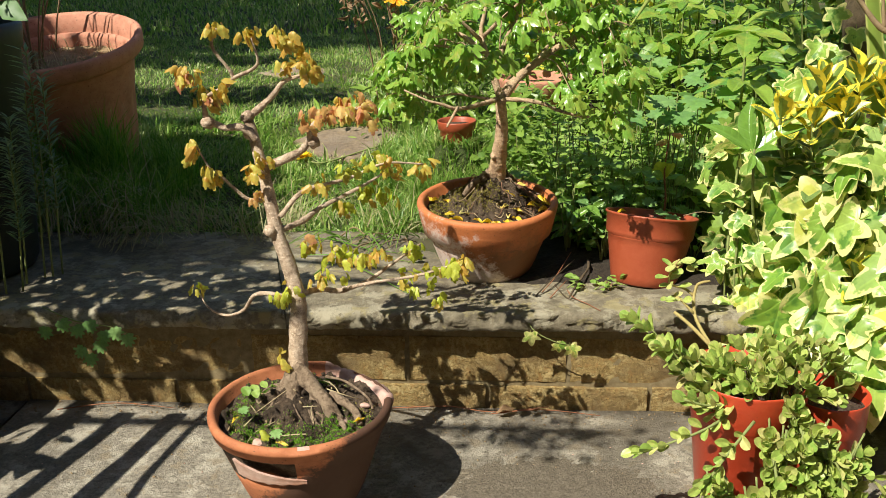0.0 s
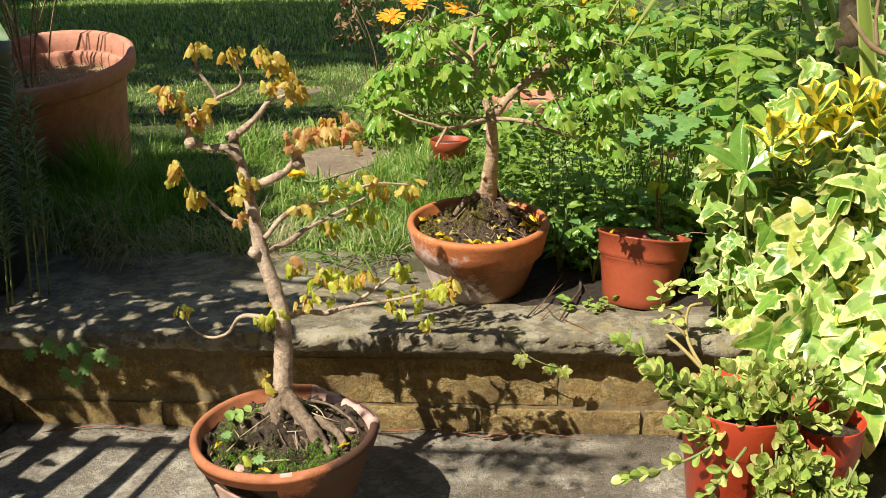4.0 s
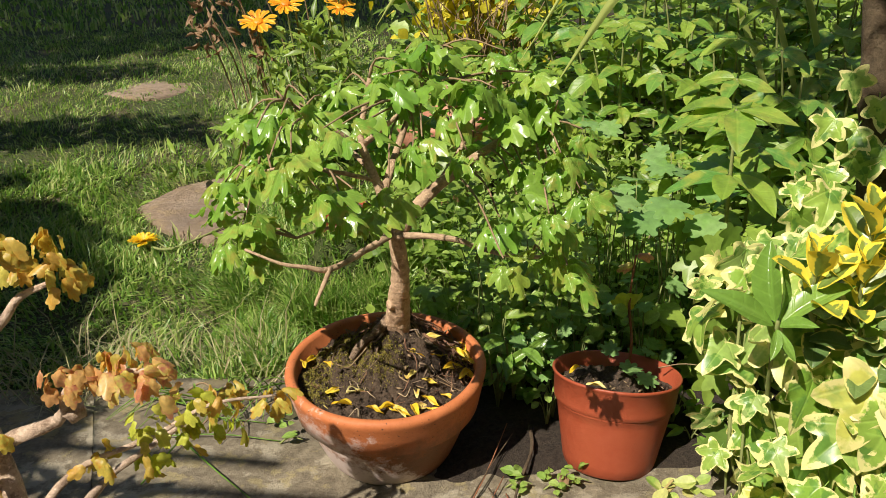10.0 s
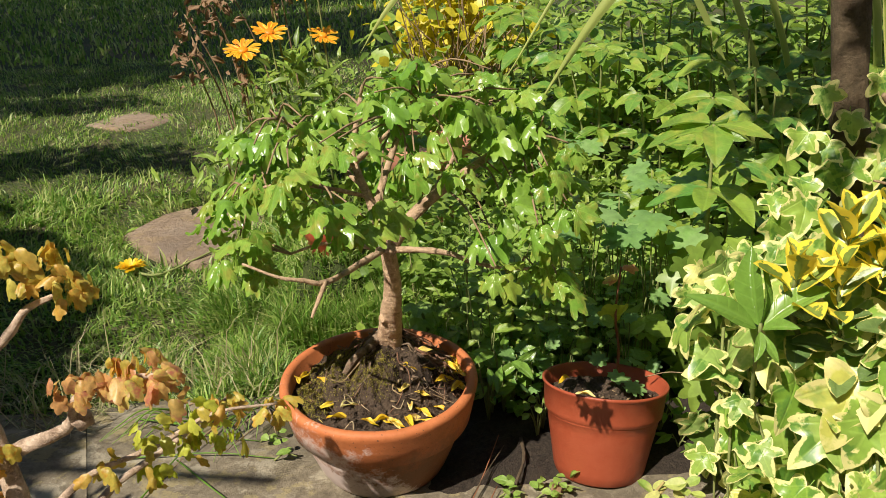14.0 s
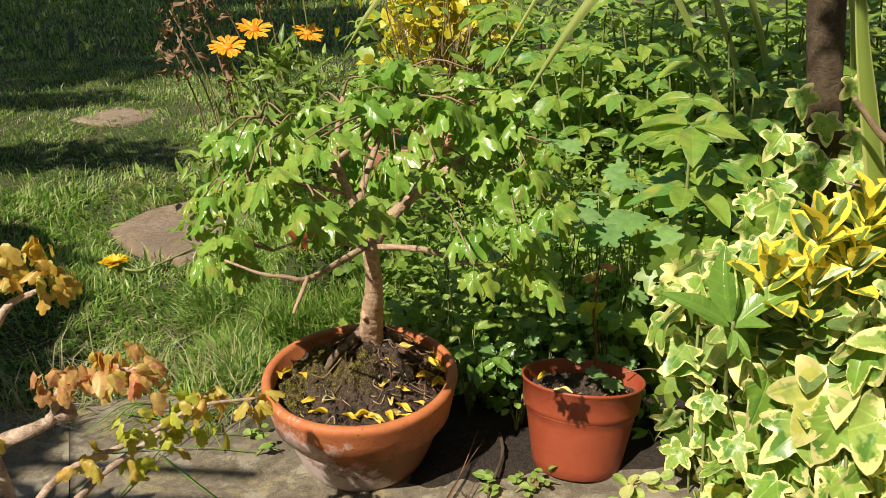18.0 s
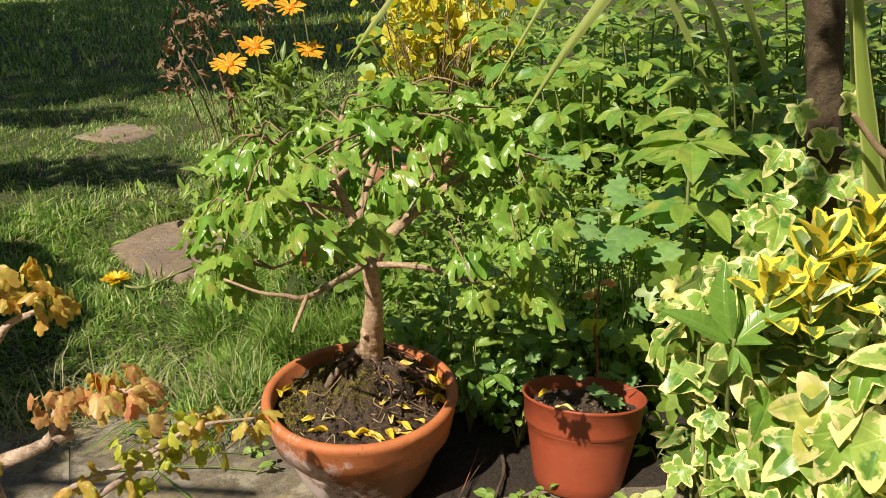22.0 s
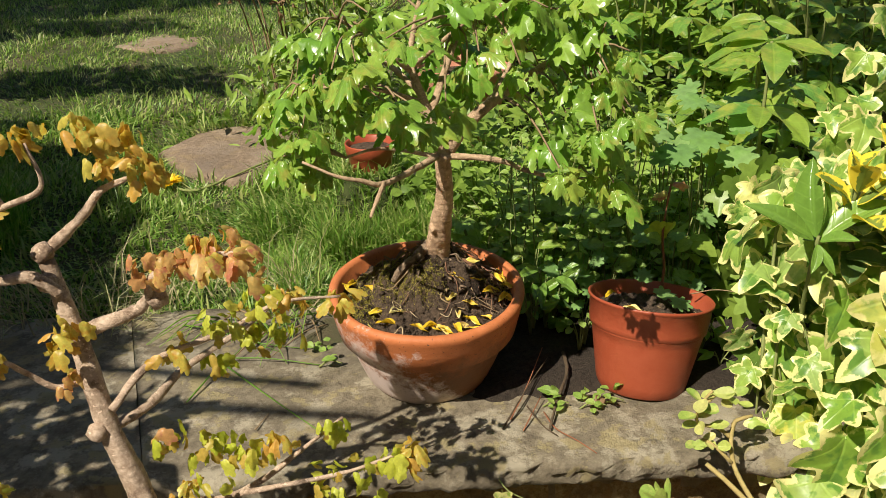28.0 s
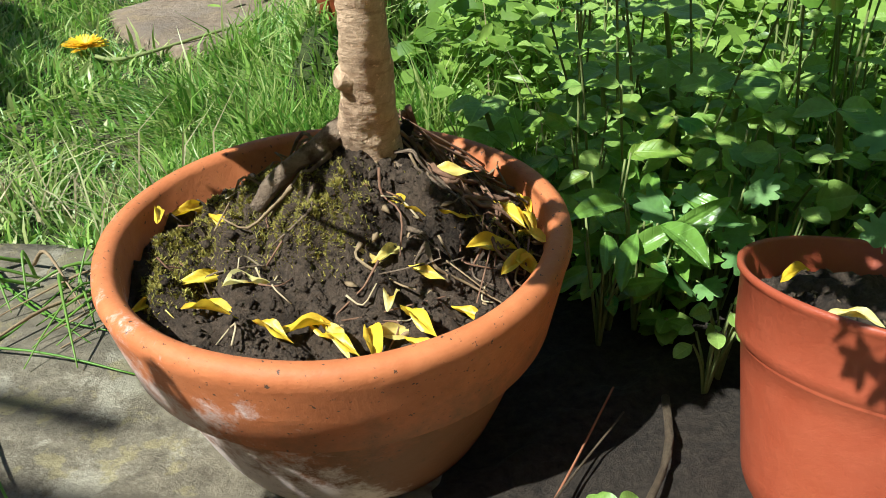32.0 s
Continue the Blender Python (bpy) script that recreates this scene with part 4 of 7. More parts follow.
    ([(0.130, 0.108, 0.418), (0.119, 0.118, 0.457), (0.108, 0.126, 0.486), (0.103, 0.134, 0.507), (0.108, 0.142, 0.532), (0.114, 0.15, 0.557)], 0.0052, 0.002),
    ([(0.110, 0.125, 0.478), (0.08, 0.15, 0.50), (0.04, 0.165, 0.515), (0.0, 0.16, 0.52)], 0.0028, 0.0012),
    ([(0.120, 0.118, 0.455), (0.14, 0.15, 0.50), (0.16, 0.18, 0.54), (0.17, 0.19, 0.57)], 0.004, 0.0015),
    ([(0.115, 0.122, 0.468), (0.08, 0.10, 0.485), (0.045, 0.09, 0.495), (0.005, 0.09, 0.49)], 0.0022, 0.0012),
    ([(0.17, 0.113, 0.46), (0.20, 0.16, 0.49), (0.22, 0.20, 0.53)], 0.0035, 0.0014),
    ([(0.105, 0.132, 0.50), (0.14, 0.10, 0.535), (0.17, 0.09, 0.56)], 0.003, 0.0013),
    ([(0.105, 0.13, 0.495), (0.07, 0.11, 0.53), (0.04, 0.11, 0.55)], 0.003, 0.0013),
]
ends2 = []
for i in (2, 3, 4):
    pts, r0, r1 = BRANCHES2[i]
    back = ([0.0, -0.015, -0.05, -0.05, -0.045, -0.04], [-0.05, -0.055, -0.06], [0.0, 0.035, 0.045, 0.045])[i - 2]
    BRANCHES2[i] = ([(x + (x - 0.143) / (y + 0.694) * d, y + d, z + (z - 0.72) / (y + 0.694) * d) for (x, y, z), d in zip(pts, back)], r0, r1)
for pts, r0, r1 in BRANCHES2:
    bough = part("branch", limb("branch", pts, r0, r1, [MAT["bark_branch"]], 10, 0.15), maple_pot)
    line = smooth_line(pts, 4)
    ends2 += [(e, bough) for e in line[len(line) // 2:]]
random.seed(21)
SUNWARD = Vector((-0.56, -0.60, 1.0))


def clear_of_trunk(p, gap):
    for q in ((0.129, 0.140, 0.335), (0.131, 0.130, 0.36), (0.155, 0.097, 0.418), (0.18, 0.092, 0.414)):
        d = p - Vector(q)
        s = max(0.0, d.dot(SUNWARD) / SUNWARD.length_squared)
        if (d - SUNWARD * s).length < gap:
            return False
    return True


count, mass, shoots = 0, [], []
HANGING = [(0.072, 0.12, 0.475), (0.012, 0.085, 0.425), (-0.018, 0.09, 0.43), (0.0, 0.07, 0.455), (-0.03, 0.11, 0.455), (0.035, 0.115, 0.475), (-0.005, 0.12, 0.42),
           (0.262, 0.06, 0.412), (0.278, 0.03, 0.414), (0.290, 0.08, 0.405), (0.095, -0.015, 0.495), (0.115, 0.0, 0.488), (0.08, -0.025, 0.51), (0.13, 0.005, 0.50), (0.262, 0.03, 0.462), (0.215, -0.05, 0.458), (0.292, 0.06, 0.468), (0.275, 0.07, 0.44), (0.30, 0.08, 0.46), (0.315, 0.10, 0.45), (0.06, 0.05, 0.50), (0.15, 0.04, 0.515), (0.06, -0.02, 0.54), (0.085, -0.01, 0.555), (0.04, 0.0, 0.53), (0.10, -0.02, 0.56), (0.07, 0.02, 0.57), (0.11, 0.01, 0.55), (0.03, 0.02, 0.55)]
tries = 0
while len(shoots) < 104 and tries < 20000:
    tries += 1
    if len(shoots) < len(HANGING):
        p = Vector(HANGING[len(shoots)])
        shoots.append(p)
        continue
    a, u = random.uniform(0, 6.283), random.uniform(0.05, 1.0)
    c = math.sqrt(1 - u * u)
    k = random.uniform(0.5, 1.0) ** 0.5
    p = Vector((0.148 + 0.175 * c * k * math.cos(a), 0.118 + 0.135 * c * k * math.sin(a), 0.450 + 0.155 * u * k))
    if min((p - e).length for e, _ in ends2) > 0.09 or not clear_of_trunk(p, 0.032):
        continue
    if 0.05 < p.x < 0.21 and p.y < 0.10 and p.z < 0.49:
        continue
    if any((p - q).length < 0.021 for q in shoots):
        continue
    shoots.append(p)
for p in shoots:
    base, bough = min(ends2, key=lambda e: (p - e[0]).length + 2.5 * max(0.0, p.z - e[0].z - 0.012))
    mid = (base + p) / 2 + Vector((0, 0, 0.008)) + rvec(0.003)
    part("twig", limb("twig", [base, mid, p], 0.0013, 0.0007, [MAT["twig"]], 5, 0.2, 3), bough)
    start = random.uniform(0, 6.283)
    n = random.choice((5, 5, 6, 7))
    for i in range(n):
        a = start + 6.283 * i / n + random.uniform(-0.3, 0.3)
        d = Vector((math.cos(a), math.sin(a), 0))
        q = p + d * 0.003 - Vector((0, 0, 0.004 * (i % 3)))
        drop = random.uniform(-0.35, 0.75)
        tip = d + Vector((-0.05, -0.12, -drop)) + rvec(0.15)
        face = Vector((-0.2, -0.25, 1.0)) + d * drop + rvec(0.22)
        size = random.uniform(0.016, 0.028)
        if not clear_of_trunk(q + tip.normalized() * size * 0.7, 0.022):
            continue
        if count < 300:
            leaf("maple", q, tip, face, size, bough)
        else:
            mass.append(stand(q, tip, face, size))
        count += 1
part("leaf_mass", scatter_mesh("leaf_mass", [(np.array([tuple(v.co) for v in me.vertices]), [tuple(q.vertices) for q in me.polygons]) for me in LEAVES["maple"]], mass, [GREENS["maple_mass"]]), maple_pot)["kind"] = "stuff"

# -- bonsai in the broken pot on the patio --
BB = Vector((-0.094, -0.232, 0.0))
broken = thing("bonsai_maple", *BB, "maple bonsai with young yellow-red leaves in a broken terracotta pot", "bonsai tree")


def chip(a, i):
    d = math.degrees(a)
    dr, dz = 0.0, 0.0
    if i in (9, 10) and 217 < d < 232:
        dr = -0.016
    if i in (9, 10) and 232 <= d < 287:
        dr = -0.013 * min(1, (287 - d) / 30)
    if 14 <= i < 20 and 8 < d < 82:
        dz = -0.013 * math.sin(math.pi * (d - 8) / 74) ** 0.6 + 0.004 * noise.noise(Vector((d * 0.25, 0, 0)))
        dr = 0.006 * math.sin(math.pi * (d - 8) / 74) if i < 17 else 0
    if i in (16, 17) and 274 < d < 293:
        dz = -0.003
    return dr, dz


def chip_mat(a, i):
    d = math.degrees(a)
    # Soil colour paints the shadow inside the hole and above the flake.
    if (i in (9, 10) and 216 < d < 279) or (i == 8 and 216 < d < 233):
        return 2
    return 1 if (13 <= i < 20 and 6 < d < 84) or (i == 17 and 281 < d < 288) else 0


clay = part("pot", lathe("pot", pot_profile(0.135, 0.056, 0.0985, 0.105, 0.020, 0.010, 0.0035), [MAT["pot_worn_shaded"], MAT["broken"], MAT["soil"]], 150, 0.0012, chip_mat, chip), broken, "terracotta pot with a flaked side and chipped rim", local(broken))


def flake():
    """The split layer of clay that stands off the pot's side and tapers to a point."""
    verts, faces, ids = [], [], []
    n = 26

    def cone(z):
        return 0.056 + 0.0425 * ((z - 0.004) / 0.111) ** 0.85

    for i in range(n + 1):
        t = i / n
        a = radians(231 + 54 * t)
        jag = 0.0016 * noise.noise(Vector((t * 14, 3, 0)))
        top, low = 0.1045 - 0.017 * t + jag, 0.083 + 0.001 * t + 0.002 * noise.noise(Vector((t * 11, 7, 0)))
        if low > top - 0.001:
            low = top - 0.001
        for z, r in ((top, cone(top) - 0.002), (top, cone(top) + 0.0012), ((top + low) / 2, cone((top + low) / 2) + 0.0014), (low, cone(low) + 0.0022), (low - 0.0015, cone(low) + 0.0012), (low - 0.001, cone(low) - 0.003)):
            verts.append((r * math.cos(a), r * math.sin(a), z))
    for i in range(n):
        for k in range(5):
            faces.append((i * 6 + k, (i + 1) * 6 + k, (i + 1) * 6 + k + 1, i * 6 + k + 1))
            ids.append(0 if k in (0, 3, 4) else 1)
    return mesh_of("flake", verts, faces, [MAT["broken"], MAT["flake"]], False, which=ids)


part("flake", flake(), clay, "pinkish flake of split clay", local(broken))
MOUND1 = (0.117, 8.7, 0.024, -0.008, 0.018, 0.045)


def soil1(x, y):
    return soil_height(x, y, *MOUND1)


soil_of.append(part("soil", soil_mesh(0.094, MOUND1[0], MOUND1[1], *MOUND1[2:]), broken, "dark soil with moss and weeds", local(broken)))
part("crumb_layer", crumbs("crumb_layer", 1300, 0.088, soil1, 0.0030, [MAT["soil"]]), soil_of[1], "", local(broken))["kind"] = "stuff"
moss("moss", [(-0.03, -0.045, 0.022), (-0.05, -0.05, 0.022), (-0.065, -0.01, 0.022), (0.045, -0.03, 0.022), (0.0, -0.070, 0.022), (0.02, -0.065, 0.028), (0.035, -0.055, 0.025), (0.055, -0.045, 0.022), (-0.005, -0.055, 0.02), (0.06, -0.02, 0.02), (-0.07, 0.02, 0.025), (-0.05, 0.045, 0.02), (0.02, 0.06, 0.02)], soil1, broken, 2300, "moss_green", h=0.0042)
moss("moss", [(-0.06, -0.03, 0.02), (-0.03, -0.06, 0.018), (-0.075, 0.0, 0.015), (0.07, 0.01, 0.02)], soil1, broken, 600, h=0.0035)
chips(broken, soil1, 0.085, 100, 5)
TRUNK1 = [(-0.103, -0.208, 0.118), (-0.103, -0.203, 0.145), (-0.102, -0.198, 0.168), (-0.100, -0.192, 0.208), (-0.100, -0.185, 0.241), (-0.108, -0.178, 0.277), (-0.121, -0.172, 0.319), (-0.129, -0.165, 0.364), (-0.136, -0.158, 0.395), (-0.144, -0.152, 0.426), (-0.151, -0.145, 0.448)]
part("trunk", limb("trunk", TRUNK1, 0.0165, 0.0054, [MAT["bark"]], 20, 0.06, 12, 0.5), broken, "knobbly pale trunk")
for pts, r, e in (([(-0.104, -0.205, 0.162), (-0.092, -0.212, 0.155), (-0.076, -0.226, 0.145), (-0.060, -0.241, 0.134), (-0.046, -0.252, 0.120)], 0.0110, 0.0070), ([(-0.106, -0.206, 0.158), (-0.105, -0.218, 0.145), (-0.104, -0.228, 0.128), (-0.103, -0.234, 0.115)], 0.0115, 0.0085),
                  ([(-0.110, -0.205, 0.150), (-0.122, -0.214, 0.136), (-0.134, -0.224, 0.120)], 0.009, 0.004), ([(-0.080, -0.222, 0.142), (-0.078, -0.236, 0.132), (-0.072, -0.248, 0.121)], 0.005, 0.003), ([(-0.050, -0.249, 0.124), (-0.040, -0.262, 0.123), (-0.036, -0.272, 0.122)], 0.004, 0.002),
                  ([(-0.124, -0.216, 0.134), (-0.128, -0.235, 0.128), (-0.130, -0.25, 0.121)], 0.0025, 0.0015), ([(-0.07, -0.2, 0.150), (-0.045, -0.205, 0.146), (-0.02, -0.215, 0.132), (-0.012, -0.225, 0.122)], 0.0018, 0.0012)):
    part("root", limb("root", pts, r, e, [MAT["root_bark"]], 16, 0.15, 12), broken)
part("root", limb("root", [(-0.062, -0.222, 0.137), (-0.045, -0.230, 0.134), (-0.028, -0.243, 0.128), (-0.022, -0.256, 0.119)], 0.006, 0.004, [MAT["root_bark"]], 10, 0.2, 8), broken)
random.seed(33)
for k in range(22):
    a, q = random.uniform(0, 6.283), random.uniform(0.012, 0.03)
    x, y = -0.098 + q * math.cos(a), -0.222 + q * math.sin(a)
    pts = []
    for s in range(4):
        x, y = x + 0.010 * math.cos(a + random.uniform(-0.9, 0.9)), y + 0.010 * math.sin(a + random.uniform(-0.9, 0.9))
        pts.append((x, y, soil1(x - BB.x, y - BB.y) + random.uniform(0.0, 0.005)))
    part("root", limb("root", pts, random.uniform(0.0008, 0.0018), 0.0006, [MAT["root_bark"]], 5, 0.3, 3), broken)
BRANCHES1 = dict(
    A=([(-0.136, -0.165, 0.425), (-0.151, -0.169, 0.439), (-0.169, -0.174, 0.440), (-0.184, -0.178, 0.449), (-0.186, -0.182, 0.459), (-0.181, -0.187, 0.476), (-0.149, -0.191, 0.496), (-0.166, -0.196, 0.530), (-0.158, -0.2, 0.549)], 0.006, 0.0018),
    A2=([(-0.149, -0.191, 0.496), (-0.119, -0.2, 0.512), (-0.123, -0.2, 0.539)], 0.003, 0.0014),
    B=([(-0.151, -0.145, 0.444), (-0.124, -0.137, 0.467), (-0.111, -0.128, 0.482), (-0.091, -0.12, 0.489)], 0.0055, 0.0022),
    C=([(-0.130, -0.160, 0.392), (-0.090, -0.170, 0.411), (-0.076, -0.180, 0.425), (-0.066, -0.190, 0.446), (-0.036, -0.200, 0.462), (-0.006, -0.208, 0.468)], 0.0070, 0.0020),
    D1=([(-0.121, -0.174, 0.320), (-0.097, -0.147, 0.324), (-0.079, -0.115, 0.332), (-0.036, -0.083, 0.348), (-0.005, -0.05, 0.361)], 0.0055, 0.0016),
    D2=([(-0.115, -0.175, 0.338), (-0.094, -0.164, 0.361), (-0.077, -0.148, 0.366), (-0.040, -0.132, 0.372), (-0.002, -0.116, 0.385), (0.042, -0.10, 0.380)], 0.0042, 0.0014),
    E1=([(-0.101, -0.180, 0.246), (-0.075, -0.166, 0.246), (-0.053, -0.157, 0.241), (-0.024, -0.148, 0.250), (0.010, -0.139, 0.272), (0.039, -0.13, 0.291)], 0.0052, 0.0016),
    E2=([(-0.052, -0.157, 0.243), (-0.015, -0.163, 0.254), (0.038, -0.162, 0.263), (0.088, -0.16, 0.279)], 0.0035, 0.0014),
    F=([(-0.101, -0.183, 0.241), (-0.136, -0.166, 0.240), (-0.159, -0.157, 0.234), (-0.178, -0.147, 0.210), (-0.203, -0.138, 0.199), (-0.227, -0.129, 0.205), (-0.242, -0.12, 0.224)], 0.0042, 0.0013),
    G=([(-0.129, -0.168, 0.359), (-0.149, -0.176, 0.359), (-0.165, -0.182, 0.376), (-0.172, -0.188, 0.387), (-0.183, -0.194, 0.399), (-0.195, -0.2, 0.428)], 0.0032, 0.0012),
)
boughs1 = []
for pts, r0, r1 in BRANCHES1.values():
    bough = part("branch", limb("branch", pts, r0 * 0.74, r1 * 0.70, [MAT["bark"]], 10, 0.18, 8), broken)
    boughs1 += [(Vector(q), bough) for q in pts[1:]]
for p in ((-0.146, -0.16, 0.43), (-0.15, -0.148, 0.447), (-0.127, -0.178, 0.322), (-0.07, -0.178, 0.425), (-0.185, -0.18, 0.447)):
    bm = bmesh.new()
    bmesh.ops.create_icosphere(bm, subdivisions=2, radius=0.0075)
    for v in bm.verts:
        v.co = v.co * (1 + 0.3 * noise.noise(v.co * 200 + Vector(p) * 50)) + Vector(p)
    me = bpy.data.meshes.new("knot")
    bm.to_mesh(me)
    bm.free()
    me.materials.append(MAT["bark"])
    me.polygons.foreach_set("use_smooth", [True] * len(me.polygons))
    part("knot", me, broken)
random.seed(5)


def tuft(kind, x, y, z, n, spread, size, parent, down=0.7):
    for _ in range(n):
        d = rvec(1.0).normalized()
        p = Vector((x, y, z)) + d * spread * random.uniform(0.2, 1.0)
        tip = Vector((d.x, d.y, d.z * 0.4 - down)) + rvec(0.3)
        leaf(kind, p, tip, Vector((0, -0.6, 0.6)) + d * 0.8 + rvec(0.3), size * random.uniform(0.7, 1.25), parent)


for kind, x, y, z, n, s in (
        ("young", -0.160, -0.20, 0.553, 4, 0.006), ("young", -0.124, -0.2, 0.546, 6, 0.008), ("young", -0.100, -0.17, 0.540, 9, 0.014), ("young", -0.108, -0.13, 0.505, 4, 0.01),
        ("young", -0.080, -0.12, 0.500, 9, 0.016), ("young", -0.088, -0.125, 0.52, 6, 0.012), ("young", -0.198, -0.19, 0.503, 8, 0.012), ("red", -0.203, -0.19, 0.500, 3, 0.01), ("young", -0.184, -0.188, 0.480, 8, 0.012),
        ("red", -0.180, -0.185, 0.474, 4, 0.01), ("young", -0.163, -0.195, 0.488, 3, 0.008),
        ("red", -0.070, -0.192, 0.458, 5, 0.010), ("red", -0.056, -0.198, 0.464, 8, 0.013), ("red", -0.036, -0.203, 0.468, 9, 0.014), ("red", -0.018, -0.206, 0.470, 9, 0.014), ("red", -0.002, -0.208, 0.466, 6, 0.012), ("young", -0.03, -0.203, 0.476, 4, 0.012),
        ("young", -0.196, -0.2, 0.426, 4, 0.010), ("young", -0.182, -0.194, 0.398, 5, 0.010), ("young", -0.145, -0.172, 0.392, 5, 0.010), ("red", -0.14, -0.172, 0.362, 4, 0.008), ("young", -0.13, -0.175, 0.408, 3, 0.008),
        ("young", -0.075, -0.15, 0.372, 4, 0.010), ("lime", -0.045, -0.133, 0.383, 6, 0.014), ("lime", -0.012, -0.12, 0.392, 8, 0.014), ("young", 0.005, -0.11, 0.385, 6, 0.012), ("young", 0.042, -0.10, 0.380, 6, 0.010),
        ("lime", -0.03, -0.08, 0.345, 6, 0.014), ("lime", -0.012, -0.06, 0.335, 7, 0.016), ("young", 0.0, -0.055, 0.362, 4, 0.012), ("lime", -0.055, -0.10, 0.33, 4, 0.012),
        ("lime", -0.085, -0.16, 0.300, 5, 0.012), ("red", -0.093, -0.165, 0.305, 2, 0.008), ("lime", -0.055, -0.15, 0.288, 9, 0.016), ("lime", -0.03, -0.15, 0.285, 8, 0.016), ("young", -0.01, -0.145, 0.285, 4, 0.012), ("lime", 0.03, -0.135, 0.29, 5, 0.012),
        ("lime", -0.105, -0.19, 0.258, 6, 0.012), ("lime", -0.118, -0.19, 0.250, 5, 0.010), ("young", -0.075, -0.17, 0.262, 4, 0.010), ("lime", -0.06, -0.165, 0.27, 4, 0.012),
        ("lime", 0.022, -0.16, 0.262, 5, 0.012), ("lime", 0.05, -0.16, 0.272, 6, 0.014), ("lime", 0.075, -0.16, 0.275, 7, 0.014), ("young", 0.092, -0.16, 0.280, 5, 0.010), ("lime", 0.04, -0.155, 0.245, 3, 0.008), ("lime", 0.06, -0.15, 0.232, 2, 0.008),
        ("lime", -0.244, -0.12, 0.232, 4, 0.007), ("young", -0.116, -0.212, 0.186, 1, 0.007)):
    tuft(kind, x, y, z, int(n * 2.1) + 1, s * 1.15, 0.0130, min(boughs1, key=lambda q: (q[0] - Vector((x, y, z))).length)[1])
for kind, x, y, s in (("chick", -0.062, 0.02, 0.018), ("chick", -0.045, 0.005, 0.014), ("chick", -0.07, 0.01, 0.016), ("chick", -0.055, 0.0, 0.013), ("lime", -0.03, -0.06, 0.014), ("blue", -0.012, -0.075, 0.014), ("blue", -0.06, -0.03, 0.013)):
    leaf(kind, BB + Vector((x, y, soil1(x, y) + 0.02)), (0.5, -0.6, -0.1), (0, -0.3, 1), s, broken)

random.seed(57)
for k in range(16):
    a, q = random.uniform(0, 6.283), random.uniform(0.02, 0.07)
    x, y, d, n = q * math.cos(a), q * math.sin(a), random.uniform(0, 6.283), random.uniform(0.012, 0.030)
    pts = [BB + Vector((x + n * t * math.cos(d + 0.4 * t), y + n * t * math.sin(d + 0.4 * t), 0)) for t in (-1, 0, 1)]
    pts = [(p.x, p.y, soil1(p.x - BB.x, p.y - BB.y) + random.uniform(0.004, 0.009)) for p in pts if (p - BB).length < 0.090]
    if len(pts) == 3:
        part("dry_straw", limb("dry_straw", pts, random.uniform(0.0005, 0.0010), 0.0004, [MAT["straw_stalk"]], 5, 0.2, 3), broken)
for x, y, r, key in ((0.052, -0.018, 0.010, "flake"), (0.072, 0.008, 0.006, "broken"), (-0.030, -0.075, 0.008, "flake"), (0.045, 0.030, 0.006, "broken"), (-0.075, -0.010, 0.005, "step")):
    bm = bmesh.new()
    bmesh.ops.create_icosphere(bm, subdivisions=2, radius=r)
    for v in bm.verts:
        v.co = Vector((v.co.x, v.co.y * 0.7, v.co.z * 0.5)) * (1 + 0.5 * noise.noise(v.co * 160 + Vector((x, y, r)) * 90))
    me = bpy.data.meshes.new("stone")
    bm.to_mesh(me)
    bm.free()
    me.materials.append(MAT[key])
    single("stone", me, Matrix.Translation(BB + Vector((x, y, soil1(x, y) + r * 0.3))) @ Euler((0.2, 0.1, x * 40)).to_matrix().to_4x4(), "small stone or shard lying on the pot's soil", "stone", "stones in the broken pot")

# yellow leaves that have fallen into the pots
random.seed(9)
for x, y, a in ((0.08, 0.1, 27), (0.049, 0.084, -27), (0.038, 0.093, 74), (0.067, 0.084, 6), (0.055, 0.107, 19), (0.025, 0.145, 109), (0.052, 0.15, -42), (0.028, 0.165, 50), (0.129, 0.112, 0), (0.137, 0.117, 54), (0.144, 0.134, -7), (0.161, 0.14, 6), (0.159, 0.156, 0), (0.178, 0.13, 20), (0.183, 0.156, -46), (0.19, 0.157, -46),
                (0.198, 0.146, -38), (0.192, 0.172, -56), (0.191, 0.12, 51), (0.196, 0.12, -43), (0.156, 0.104, -26), (0.174, 0.095, -27), (0.101, 0.067, -22), (0.11, 0.073, 35), (0.115, 0.079, -35), (0.123, 0.072, -62), (0.13, 0.062, -32), (0.139, 0.066, -67), (0.153, 0.081, -47), (0.148, 0.074, 7), (0.172, 0.078, 37), (0.159, 0.066, -30), (0.141, 0.093, 95)):
    dx, dy = x - MB.x, y - MB.y
    h = (maple_pot.matrix_basis @ Vector((dx, dy, soil2(dx, dy)))).z + 0.0075
    t = radians(a)
    m = stand(Vector((x, y, h)) - Vector((math.cos(t), math.sin(t), 0)) * 0.011, (math.cos(t), math.sin(t), random.uniform(-0.05, 0.2)), rvec(0.3) + Vector((0, -0.2, 1)), random.uniform(0.018, 0.028))
    single("fallen_leaf", random.choice(LEAVES["yellow"]), m, "bright yellow fallen leaf on the pot's soil", "leaf", "fallen yellow leaves")
for x, y, a in ((-0.13, -0.305, 30), (-0.125, -0.295, 70), (-0.105, -0.31, -20), (-0.03, -0.262, 45), (-0.165, -0.27, 80)):
    h = soil1(x - BB.x, y - BB.y) + 0.006
    t = radians(a)
